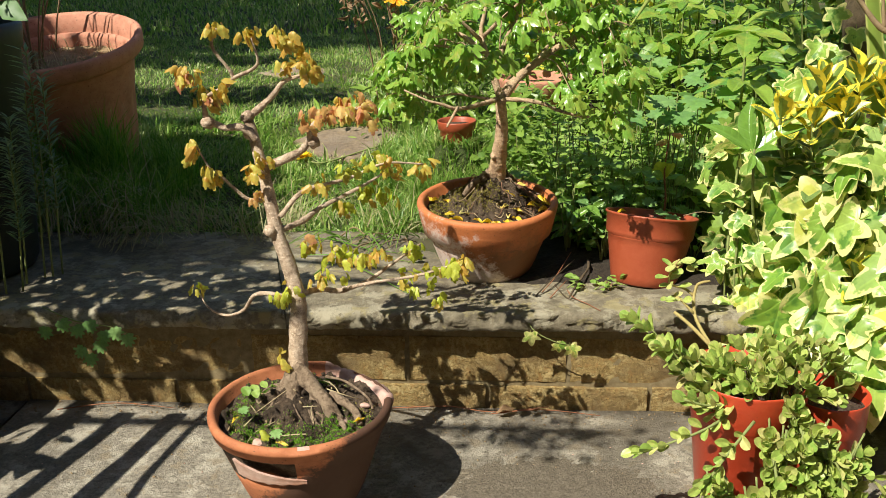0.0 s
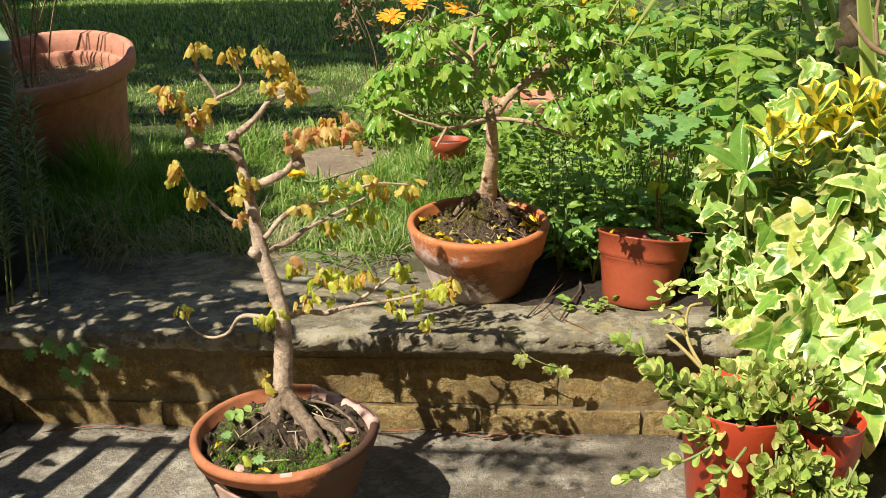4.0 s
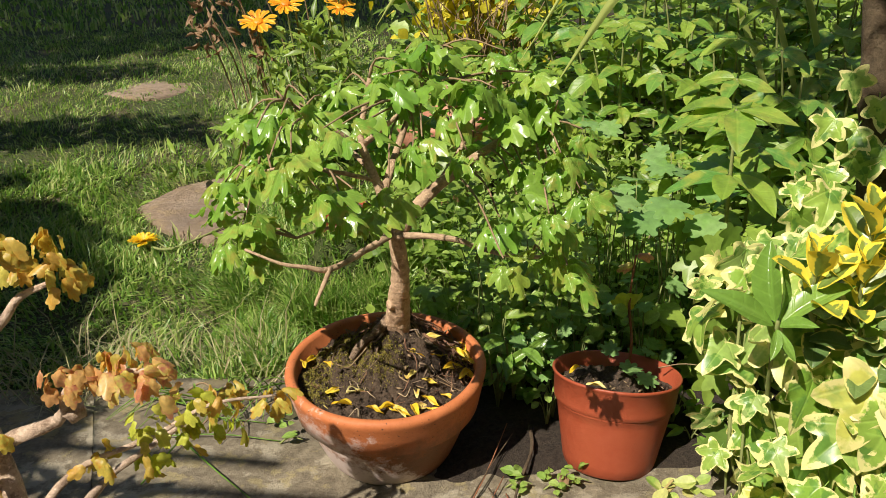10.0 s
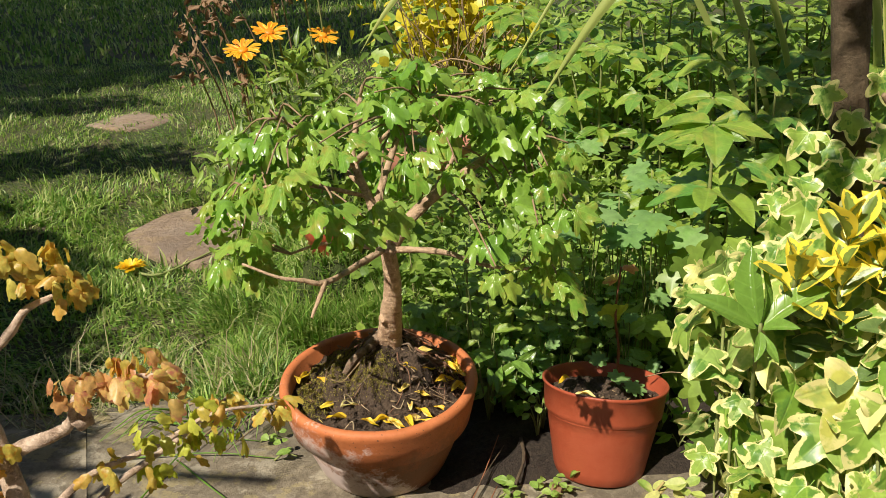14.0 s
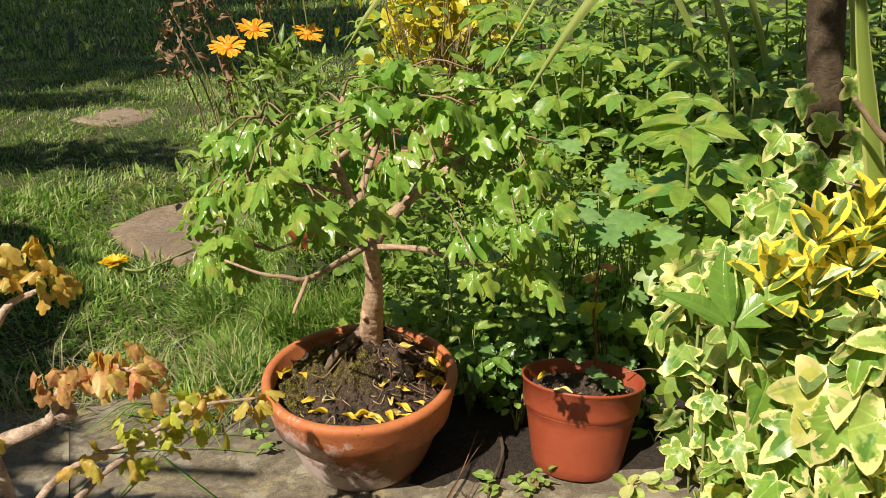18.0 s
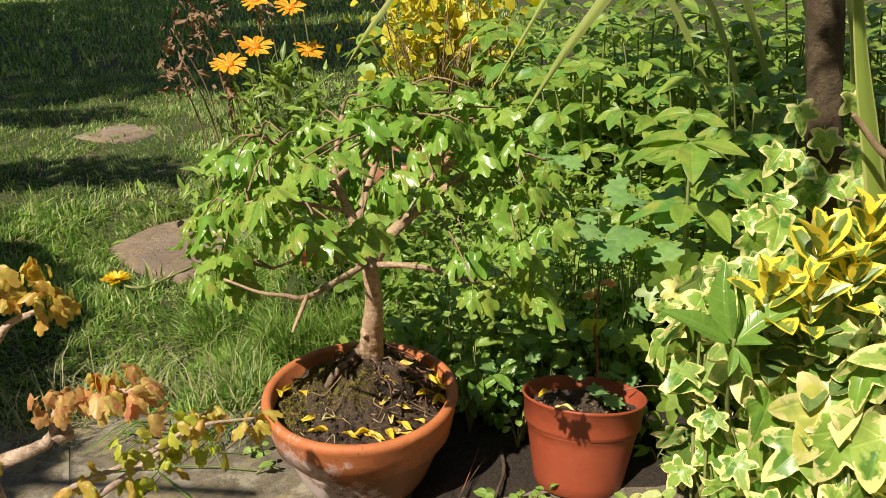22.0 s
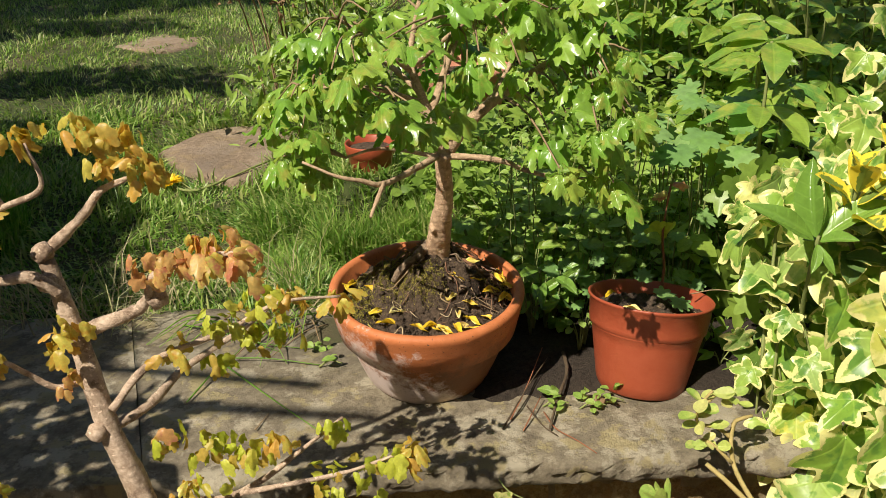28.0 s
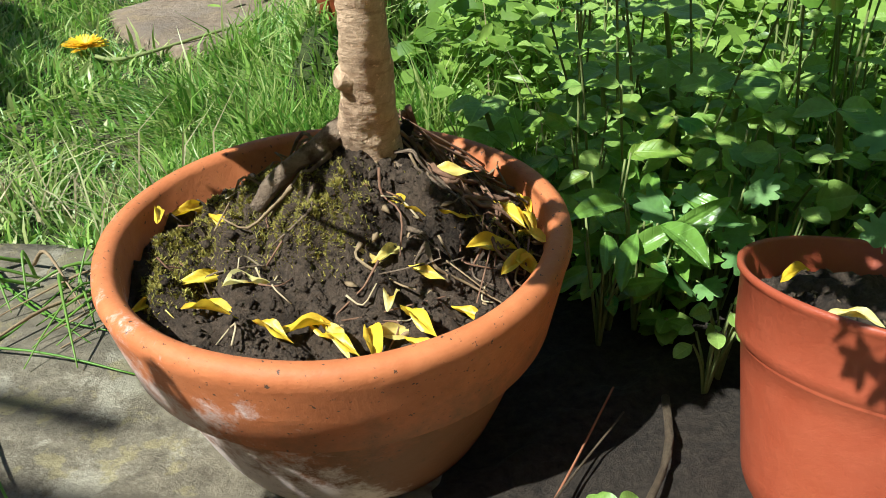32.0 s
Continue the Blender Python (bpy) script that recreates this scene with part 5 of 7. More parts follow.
    single("fallen_leaf", random.choice(LEAVES["yellow"]), stand((x, y, h), (math.cos(t), math.sin(t), 0.1), rvec(0.25) + Vector((0, 0, 1)), 0.018), "yellow fallen leaf on mossy soil in the broken pot", "leaf", "fallen yellow leaves")

# -- small plastic pot --
SP = Vector((0.338, 0.104, TOP - 0.007))
plastic = thing("plant_pot", *SP, "small red-brown plastic pot of soil, leaning on the coping", "plant pot")
plastic.rotation_euler = (radians(-11), radians(6), 0)
sp_profile = [(0, 0.0), (0.044, 0.0), (0.047, 0.002)] + [(0.047 + 0.012 * k / 6, 0.002 + 0.066 * k / 6) for k in range(1, 7)] + [(0.0615, 0.070), (0.0622, 0.074), (0.0640, 0.097), (0.0660, 0.0985), (0.0662, 0.1005), (0.0650, 0.1015), (0.0628, 0.1000), (0.0605, 0.072), (0.05, 0.04)]
plastic_m = Matrix.Translation(SP) @ plastic.rotation_euler.to_matrix().to_4x4()
part("pot", lathe("pot", sp_profile, [MAT["plastic"]], 72), plastic, "", plastic_m)
part("soil", soil_mesh(0.0612, 0.083, 1.7, 0.006, 0.01, 0.02, 0.03, amp=0.010, rings=24, steps=72), plastic, "", plastic_m)
part("crumb_layer", crumbs("crumb_layer", 350, 0.055, lambda x, y: 0.085 + 0.004 * noise.noise(Vector((x * 70, y * 70, 0))), 0.0028, [MAT["soil"]]), plastic, "", plastic_m)["kind"] = "stuff"
chips(plastic, lambda x, y: 0.086 + 0.004 * noise.noise(Vector((x * 70, y * 70, 0))), 0.054, 60, 12)
part("stem", limb("stem", [(0.372, 0.165, 0.235), (0.375, 0.172, 0.26), (0.371, 0.174, 0.30), (0.376, 0.176, 0.355)], 0.0018, 0.001, [MAT["red_stem"]], 6), plastic)
part("stem", limb("stem", [(0.395, 0.135, 0.243), (0.420, 0.125, 0.252), (0.455, 0.112, 0.250)], 0.0007, 0.0005, [MAT["twig"]], 5), plastic)
for p, t, f, s, k in (((0.380, 0.172, 0.315), (0.1, -0.1, -1), (0.3, -1, 0.2), 0.032, "lime"), ((0.367, 0.170, 0.318), (-0.2, -0.1, -1), (-0.2, -1, 0.3), 0.036, "lime"), ((0.350, 0.122, 0.251), (0.9, 0.2, 0.0), (-0.3, -0.1, 1), 0.028, "blue"), ((0.362, 0.108, 0.250), (0.8, -0.3, 0.0), (0.2, -0.2, 1), 0.026, "blue"),
                      ((0.345, 0.145, 0.252), (0.2, 0.6, 0.5), (0, -0.6, 1), 0.022, "blue"), ((0.385, 0.165, 0.28), (0.6, -0.2, 0.6), (0, -0.6, 0.8), 0.020, "chick"), ((0.370, 0.170, 0.29), (-0.7, -0.2, 0.5), (0, -0.6, 0.8), 0.020, "chick"),
                      ((0.376, 0.176, 0.355), (0.6, -0.4, 0.2), (0, -0.7, 0.7), 0.016, "red"), ((0.374, 0.174, 0.345), (-0.7, -0.4, 0.1), (0, -0.7, 0.7), 0.016, "red")):
    leaf(k, p, t, f, s, plastic)
for x, y, z, a in ((0.297, 0.118, 0.2515, 40), (0.310, 0.100, 0.2495, -20)):
    single("fallen_leaf", LEAVES["yellow"][2], stand((x, y, z), (math.cos(radians(a)), math.sin(radians(a)), 0.15), (0.2, -0.2, 1), 0.022), "yellow fallen leaf on soil in the plastic pot", "leaf", "fallen yellow leaves")

# ---- plants at the side: ivy, golden shrub, succulents ----
random.seed(31)
ivy = thing("ivy", 0.62, 0.05, 0.0, "trailing ivy with cream and yellow edged leaves", "ivy")


def ivy_front(x, z):
    """How far towards the viewer the ivy hangs."""
    return 0.10 - 0.16 * min(1, max(0, (x - 0.42) / 0.14)) - 0.05 * math.sin(z * 9)


placed, tries = [], 0
while len(placed) < 250 and tries < 15000:
    tries += 1
    x, z = random.uniform(0.40, 0.82), random.uniform(0.11, 0.41)
    left = 0.425 + 0.06 * max(0, (0.25 - z)) + 0.25 * max(0, z - 0.34)
    if x < left:
        continue
    y = ivy_front(x, z) + random.uniform(-0.025, 0.045)
    p = Vector((x, y, z))
    if any((p - q).length < 0.023 for q in placed):
        continue
    placed.append(p)
    tip = Vector((random.uniform(-0.9, 0.5), -0.55, -0.7)) + rvec(0.4)
    face = Vector((-0.3, -0.55, 0.85)) + rvec(0.5)
    big = random.choice((0.045, 0.055, 0.068, 0.08)) if x > 0.46 else random.choice((0.035, 0.045, 0.055))
    leaf("ivy_pale" if random.random() < 0.13 else "ivy", p, tip, face, big * random.uniform(0.85, 1.1), ivy)
climb = []
while len(climb) < 44:
    x, y = random.uniform(0.455, 0.74), random.uniform(0.04, 0.17)
    z = random.uniform(0.33, 0.47 + 0.15 * (x - 0.55))
    if x < 0.40 + 0.45 * y or x - 0.47 < 0.9 * (z - 0.40):
        continue
    p = Vector((x, y, z))
    if any((p - q).length < 0.022 for q in climb):
        continue
    climb.append(p)
    leaf("ivy", p, Vector((random.uniform(-0.9, 0.5), -0.5, -0.6)) + rvec(0.4), Vector((-0.3, -0.5, 0.9)) + rvec(0.5), random.choice((0.030, 0.036, 0.045, 0.052)), ivy)
for k in range(14):
    x0, z0 = random.uniform(0.45, 0.7), random.uniform(0.3, 0.4)
    y0 = ivy_front(x0, z0) + 0.03
    pts = [(x0, y0, z0), (x0 - 0.02, ivy_front(x0, z0 - 0.1) + 0.02, z0 - 0.1), (x0 + random.uniform(-0.03, 0.03), ivy_front(x0, z0 - 0.2) + 0.02, z0 - 0.2)]
    part("vine", limb("vine", pts, 0.002, 0.001, [MAT["stem"]], 6), ivy)
# the inside of the ivy: darker green leaves, joined
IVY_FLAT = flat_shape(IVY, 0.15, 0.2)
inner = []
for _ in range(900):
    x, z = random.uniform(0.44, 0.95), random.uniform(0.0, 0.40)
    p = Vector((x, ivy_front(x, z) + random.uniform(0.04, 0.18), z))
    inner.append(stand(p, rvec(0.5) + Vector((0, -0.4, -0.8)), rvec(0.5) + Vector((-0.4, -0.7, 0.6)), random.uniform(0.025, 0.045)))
part("old_leaves", scatter_mesh("old_leaves", [IVY_FLAT], inner, [GREENS["cover"]]), ivy, "darker green ivy leaves inside")["kind"] = "stuff"
# ivy leaves hanging over the coping's edge
hang = thing("ivy", 0.19, -0.03, 0.13, "small ivy sprig hanging over the coping's edge", "ivy")
for x, z, s, k in ((0.172, 0.140, 0.024, "ivy_pale"), (0.205, 0.124, 0.018, "ivy_pale"), (0.224, 0.122, 0.024, "ivy_pale"), (0.214, 0.126, 0.014, "chick")):
    leaf(k, (x, -0.042, z), (0.3 + random.uniform(-0.3, 0.3), -0.2, -1), (0, -1, 0.4), s, hang)
part("vine", limb("vine", [(0.165, -0.03, 0.155), (0.178, -0.042, 0.138), (0.205, -0.044, 0.124), (0.225, -0.044, 0.12)], 0.0009, 0.0006, [MAT["stem"]], 5), hang)

gold = thing("euonymus", 0.53, 0.06, 0.1, "golden euonymus shrub with yellow-edged glossy leaves", "shrub")
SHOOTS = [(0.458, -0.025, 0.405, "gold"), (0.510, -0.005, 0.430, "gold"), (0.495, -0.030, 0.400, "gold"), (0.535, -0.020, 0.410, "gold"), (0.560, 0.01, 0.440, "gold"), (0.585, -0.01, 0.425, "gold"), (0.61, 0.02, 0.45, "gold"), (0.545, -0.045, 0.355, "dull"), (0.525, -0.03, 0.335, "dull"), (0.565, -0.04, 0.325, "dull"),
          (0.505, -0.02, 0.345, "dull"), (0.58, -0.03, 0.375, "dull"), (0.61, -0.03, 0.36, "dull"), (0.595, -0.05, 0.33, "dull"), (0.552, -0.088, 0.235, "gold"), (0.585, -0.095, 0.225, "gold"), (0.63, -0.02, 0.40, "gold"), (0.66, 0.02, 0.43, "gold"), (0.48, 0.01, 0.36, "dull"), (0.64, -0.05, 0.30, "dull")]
SHOOTS = [(x + 0.012, y, z + (0.018 if z > 0.3 else 0.0), k) for x, y, z, k in SHOOTS]
for x, y, z, k in SHOOTS:
    part("stem", limb("stem", [(0.55 + (x - 0.55) * 0.3, y + 0.06, z - 0.12), (x + 0.01, y + 0.02, z - 0.05), (x, y, z)], 0.003, 0.0015, [MAT["stem"]], 6), gold)
    turn = random.uniform(0, 1.57)
    size = random.uniform(0.038, 0.049) if k == "gold" else random.uniform(0.032, 0.042)
    for tier in range(4):
        up = (0.4, 1.0, 1.9, 3.2)[tier] if k == "gold" else (-0.1, 0.15, 0.5, 1.4)[tier]
        for side in (0, math.pi):
            a = turn + tier * 1.57 + side + random.uniform(-0.25, 0.25)
            d = Vector((math.cos(a), math.sin(a), 0))
            p = Vector((x, y, z - 0.030 + 0.011 * tier))
            leaf(k, p, d + Vector((0, -0.1, up + random.uniform(-0.15, 0.15))), Vector((0, -0.25, 1)) - d * up * 0.9, size * (1.0, 1.05, 0.95, 0.75)[tier] * random.uniform(0.9, 1.1), gold)
laurel = thing("seedling", 0.455, 0.01, 0.25, "upright seedling with long glossy mid-green leaves", "plant")
part("stem", limb("stem", [(0.468, 0.03, 0.26), (0.455, 0.005, 0.31), (0.442, -0.028, 0.380)], 0.0025, 0.0015, [MAT["stem"]], 6), laurel)
for t, f, s in (((-1, -0.1, 0.85), (0.5, -0.6, 0.9), 0.074), ((-0.15, 0.25, 1), (-0.6, -0.8, 0.2), 0.070), ((0.15, 0.1, 1), (0.7, -0.6, 0.2), 0.060), ((0.9, -0.15, 0.80), (-0.6, -0.5, 0.9), 0.068), ((0.35, -0.5, 0.35), (-0.2, -0.6, 0.9), 0.045), ((-0.25, -0.5, -0.35), (-0.2, -0.8, 0.5), 0.038), ((0.25, -0.45, -0.45), (0.2, -0.9, 0.5), 0.042)):
    leaf("glossy", (0.442, -0.028, 0.374), t, f, s if s > 0.05 else s * 0.75, laurel)

# -- red pots with fleshy plants --


def red_pot(x, y, r, h, label):
    t = thing("plant_pot", x, y, 0.0, label, "plant pot", "red plastic pots")
    p = [(0, 0), (r * 0.72, 0), (r * 0.75, 0.003), (r * 0.92, h * 0.68), (r * 0.96, h * 0.70), (r * 0.985, h - 0.004), (r, h - 0.001), (r * 0.99, h), (r * 0.965, h - 0.001), (r * 0.9, h * 0.7), (r * 0.8, h * 0.5)]
    part("pot", lathe("pot", p, [MAT["red"]], 64), t, "", local(t))
    part("soil", soil_mesh(r * 0.93, h * 0.86, x * 9, 0, amp=0.005, rings=8, steps=32), t, "", local(t))
    return t


red1 = red_pot(0.421, -0.175, 0.068, 0.152, "red plastic pot with a sprawling fleshy-leaved plant")
red2 = red_pot(0.512, -0.178, 0.046, 0.130, "red plastic pot overhung by ivy beside the wall")
random.seed(77)


def fleshy_stem(pts, n, size, parent):
    part("stem", limb("stem", pts, 0.0019, 0.0012, [MAT["stem"]], 6), parent)
    line = smooth_line(pts, 6)
    pairs = n // 2 + 3
    for i in range(pairs):
        k = 0.08 + 0.92 * (i + 1) / pairs
        j = min(len(line) - 2, int(k * (len(line) - 1)))
        d = (line[j + 1] - line[j]).normalized()
        for side in (0, math.pi):
            out = d.orthogonal().normalized()
            out.rotate(Matrix.Rotation(i * 1.57 + side + random.uniform(-0.3, 0.3), 3, d).to_quaternion())
            end = i / pairs
            leaf("fleshy", line[j] + rvec(0.002), out * (1.1 - 0.6 * end) + d * (0.5 + 0.8 * end) + Vector((0, 0, 0.25)), d + Vector((0, -0.3, 0.7)) - out * 0.4, size * random.uniform(0.75, 1.2), parent)


for pts, n, s in (
        ([(0.40, -0.21, 0.135), (0.37, -0.22, 0.15), (0.34, -0.22, 0.17), (0.318, -0.215, 0.185)], 16, 0.020), ([(0.40, -0.22, 0.135), (0.365, -0.235, 0.14), (0.335, -0.24, 0.15)], 14, 0.020), ([(0.41, -0.21, 0.13), (0.36, -0.25, 0.12), (0.315, -0.26, 0.105), (0.285, -0.265, 0.095)], 14, 0.019),
        ([(0.41, -0.25, 0.13), (0.37, -0.285, 0.10), (0.35, -0.295, 0.07)], 14, 0.021), ([(0.44, -0.22, 0.14), (0.455, -0.265, 0.13), (0.46, -0.28, 0.10), (0.455, -0.285, 0.06)], 18, 0.021),
        ([(0.42, -0.2, 0.14), (0.42, -0.205, 0.17), (0.425, -0.21, 0.185)], 14, 0.020), ([(0.44, -0.2, 0.14), (0.455, -0.2, 0.17), (0.46, -0.205, 0.19)], 14, 0.020), ([(0.40, -0.19, 0.14), (0.395, -0.2, 0.165), (0.39, -0.205, 0.178)], 12, 0.019), ([(0.45, -0.22, 0.14), (0.48, -0.235, 0.155), (0.495, -0.24, 0.15)], 14, 0.020),
        ([(0.46, -0.19, 0.14), (0.49, -0.19, 0.17), (0.50, -0.19, 0.185)], 12, 0.019), ([(0.45, -0.24, 0.12), (0.49, -0.28, 0.10), (0.50, -0.29, 0.06)], 16, 0.021), ([(0.43, -0.26, 0.1), (0.43, -0.30, 0.06), (0.42, -0.31, 0.03)], 14, 0.021), ([(0.47, -0.25, 0.1), (0.53, -0.28, 0.08), (0.55, -0.28, 0.05)], 14, 0.021)):
    fleshy_stem(pts, n, s * 0.82, red1 if len(pts) > 3 else red2)

# a taller, half-bare sprig that leans back over the coping
sprig = MAT["sprig"]
part("stem", limb("stem", [(0.400, -0.165, 0.140), (0.388, -0.120, 0.158), (0.379, -0.075, 0.172), (0.377, -0.060, 0.190), (0.381, -0.050, 0.207), (0.388, -0.050, 0.2125), (0.398, -0.048, 0.2135)], 0.0025, 0.0016, [sprig], 8, 0.12), red1, "bare ochre stem")
part("stem", limb("stem", [(0.388, -0.120, 0.158), (0.368, -0.090, 0.172), (0.352, -0.070, 0.180)], 0.0024, 0.0020, [sprig], 8, 0.12), red1, "bare ochre stem with a cut end")
for pts, size in (([(0.378, -0.055, 0.196), (0.366, -0.052, 0.205), (0.350, -0.050, 0.209), (0.346, -0.050, 0.218), (0.350, -0.050, 0.232), (0.358, -0.050, 0.244)], 0.016), ([(0.376, -0.068, 0.178), (0.362, -0.062, 0.192), (0.352, -0.056, 0.196), (0.346, -0.054, 0.190)], 0.014), ([(0.350, -0.050, 0.226), (0.362, -0.048, 0.238), (0.374, -0.046, 0.236), (0.382, -0.046, 0.228)], 0.014)):
    part("stem", limb("stem", pts, 0.0020, 0.0012, [sprig], 7, 0.12), red1)
    line = smooth_line(pts, 5)
    for k, p in enumerate(line[len(line) // 3::2]):
        out = Vector((math.cos(2.4 * k), 0.5 * math.sin(2.4 * k) - 0.3, 0.25 * math.cos(4.1 * k) - 0.1))
        leaf("fleshy", p, out, Vector((0, -0.4, 1)) + rvec(0.4), size * random.uniform(0.95, 1.35), red1)
heads = [Vector(q) for q in ((0.345, -0.205, 0.185), (0.358, -0.19, 0.165), (0.335, -0.20, 0.165), (0.352, -0.215, 0.150), (0.370, -0.205, 0.175), (0.325, -0.21, 0.195), (0.362, -0.22, 0.130), (0.312, -0.215, 0.20), (0.300, -0.16, 0.200), (0.288, -0.13, 0.196), (0.312, -0.17, 0.185), (0.325, -0.17, 0.172), (0.318, -0.19, 0.192), (0.338, -0.18, 0.160))]
while len(heads) < 84:
    a, u = random.uniform(0, 6.283), random.random()
    c = math.sqrt(1 - u * u)
    p = Vector((0.447 + 0.088 * c * math.cos(a), -0.195 + 0.06 * c * math.sin(a), 0.135 + 0.058 * u + 0.01 * math.sin(a * 3)))
    if math.sin(a) < -0.2 and u < 0.5:
        p.z -= random.uniform(0.03, 0.12)
        p.y -= 0.04
    if p.x < 0.43 and p.y < -0.205 and 0.06 < p.z < 0.16:
        continue
    if 0.47 < p.x and p.y < -0.19 and p.z > 0.10:
        continue
    if all((p - q).length > 0.0150 for q in heads) and math.sin(a) < 0.6:
        heads.append(p)
for _ in range(30):
    heads.append(Vector((random.uniform(0.425, 0.505), -0.247 - random.uniform(0, 0.02), random.uniform(0.045, 0.155))))
for _ in range(12):
    heads.append(Vector((random.uniform(0.36, 0.43), -0.262 - random.uniform(0, 0.02), random.uniform(0.01, 0.055))))
for k, p in enumerate(heads):
    lean = Vector((p.x - 0.447, p.y + 0.215, 0.045))
    lean.normalize()
    root = Vector((0.447 + (p.x - 0.447) * 0.5, -0.195 + (p.y + 0.195) * 0.5, 0.125)) if p.z > 0.12 else p + Vector((0.003, 0.016, 0.016))
    part("stem", limb("stem", [root, p - lean * 0.012, p], 0.0013, 0.0010, [MAT["stem"]], 5, 0.1, 3), red1 if p.x < 0.46 else red2)
    u, v = lean.orthogonal().normalized(), None
    v = lean.cross(u)
    for i in range(9):
        a = (i % 2) * math.pi + (i // 2) * 1.57 + random.uniform(-0.3, 0.3)
        t = i / 9
        d = u * math.cos(a) + v * math.sin(a)
        leaf("fleshy", p - lean * 0.014 * (1 - t), d * (1.1 - 0.6 * t) + lean * (0.2 + 1.1 * t) + Vector((0, 0, 0.15)), lean * 1.0 - d * t + Vector((0, -0.2, 0.4)), random.uniform(0.015, 0.022) * (1.05 - 0.3 * t), red1 if p.x < 0.46 else red2)

# -- small weeds on the coping --
random.seed(13)
for x, y, n, s in ((0.238, 0.062, 12, 0.014), (0.275, 0.055, 10, 0.012), (0.295, 0.062, 8, 0.011), (0.0, 0.16, 6, 0.014), (-0.02, 0.20, 5, 0.012)):
    w = thing("weed", x, y, TOP, "small bright green weed on the coping", "weed", "weeds")
    for i in range(n):
        a = random.uniform(0, 6.283)
        p = Vector((x + 0.010 * math.cos(a * 1.7), y + 0.008 * math.sin(a), TOP + 0.002 + random.uniform(0, 0.016)))
        leaf("chick", p, (math.cos(a), math.sin(a), 0.2), rvec(0.3) + Vector((0, -0.2, 1)), s * random.uniform(0.6, 1.2), w)
    part("stem", limb("stem", [(x - 0.012, y, TOP), (x, y, TOP + 0.008), (x + 0.014, y - 0.004, TOP + 0.006)], 0.0012, 0.0008, [MAT["stem"]], 5), w)
for pts in ([(0.225, 0.05, TOP + 0.002), (0.232, 0.02, TOP + 0.003), (0.25, 0.0, TOP + 0.002), (0.265, -0.02, TOP + 0.001)], [(0.19, 0.04, TOP + 0.002), (0.21, 0.08, TOP + 0.01), (0.235, 0.13, TOP + 0.03)], [(0.20, 0.02, TOP + 0.002), (0.225, 0.07, TOP + 0.008)]):
    single("twig", limb("twig", pts, 0.0008, 0.0005, [MAT["red_stem"]], 5), Matrix(), "thin reddish twig lying on the coping", "twig", "loose twigs")
for pts in ([(-0.02, -0.02, 0.006), (0.06, -0.015, 0.008), (0.12, -0.025, 0.006), (0.2, -0.012, 0.008)], [(0.12, -0.03, 0.006), (0.19, -0.02, 0.008), (0.27, -0.03, 0.006)], [(-0.5, -0.04, 0.005), (-0.42, -0.02, 0.006), (-0.33, -0.03, 0.005)]):
    single("twig", limb("twig", pts, 0.0010, 0.0005, [MAT["red_stem"]], 5), Matrix(), "thin dry stem lying at the wall's foot", "twig", "loose twigs")
single("dead_leaf", LEAVES["dead"][0], stand((0.125, -0.035, 0.01), (0.6, 0.3, 0.2), (0, -0.3, 1), 0.03), "curled brown dead leaf at the wall's foot", "leaf", "dead leaves")
single("dead_leaf", LEAVES["dead"][1], stand((0.29, 0.07, TOP + 0.004), (-0.3, -0.8, 0.1), (0, 0, 1), 0.028), "curled brown dead leaf beside the plastic pot", "leaf", "dead leaves")

# left end: a creeping plant on the wall, blue pot, dark pot, tub
creeper = thing("creeper", -0.43, -0.01, 0.12, "small green creeper hanging on the shaded wall", "plant")
for x, z in ((-0.47, 0.15), (-0.45, 0.142), (-0.43, 0.15), (-0.41, 0.135), (-0.395, 0.14), (-0.42, 0.12), (-0.44, 0.11), (-0.435, 0.10), (-0.38, 0.13), (-0.49, 0.14)):
    leaf("blue", (x, -0.045, z), (random.uniform(-0.6, 0.6), -0.3, -0.8), (0, -1, 0.5), 0.022, creeper)
part("stem", limb("stem", [(-0.5, -0.03, 0.16), (-0.45, -0.042, 0.145), (-0.40, -0.045, 0.138), (-0.37, -0.045, 0.125)], 0.001, 0.0006, [MAT["stem"]], 5), creeper)
bluepot = thing("plant_pot", -0.655, -0.10, 0.0, "blue and white glazed ceramic pot on the patio", "plant pot")
part("pot", lathe("pot", [(0, 0), (0.05, 0), (0.06, 0.01), (0.082, 0.05), (0.086, 0.075), (0.080, 0.10), (0.074, 0.11), (0.078, 0.118), (0.072, 0.12), (0.068, 0.11), (0.06, 0.09)], [MAT["blue_glaze"]], 48), bluepot, "", local(bluepot))
part("soil", soil_mesh(0.066, 0.105, 4, rings=6, steps=32), bluepot, "", local(bluepot))
darkpot = thing("planter", -0.703, 0.13, TOP, "tall dark plastic planter in the shade", "planter")
part("planter_body", lathe("planter_body", [(0, 0), (0.10, 0), (0.105, 0.01), (0.130, 0.33), (0.134, 0.335), (0.137, 0.365), (0.132, 0.37), (0.127, 0.365), (0.12, 0.30)], [MAT["dark_plastic"]], 48), darkpot, "", local(darkpot))
part("soil", soil_mesh(0.122, 0.335, 4.4, rings=6, steps=32), darkpot, "", local(darkpot))
part("stem", limb("stem", [(-0.66, 0.10, 0.50), (-0.635, 0.09, 0.54), (-0.615, 0.085, 0.62)], 0.008, 0.007, [MAT["dark_plastic"]], 8), darkpot, "dark tube")
rose = thing("rosemary", -0.57, 0.03, TOP, "thin rosemary sprigs catching the light", "rosemary")
needles = []
random.seed(3)
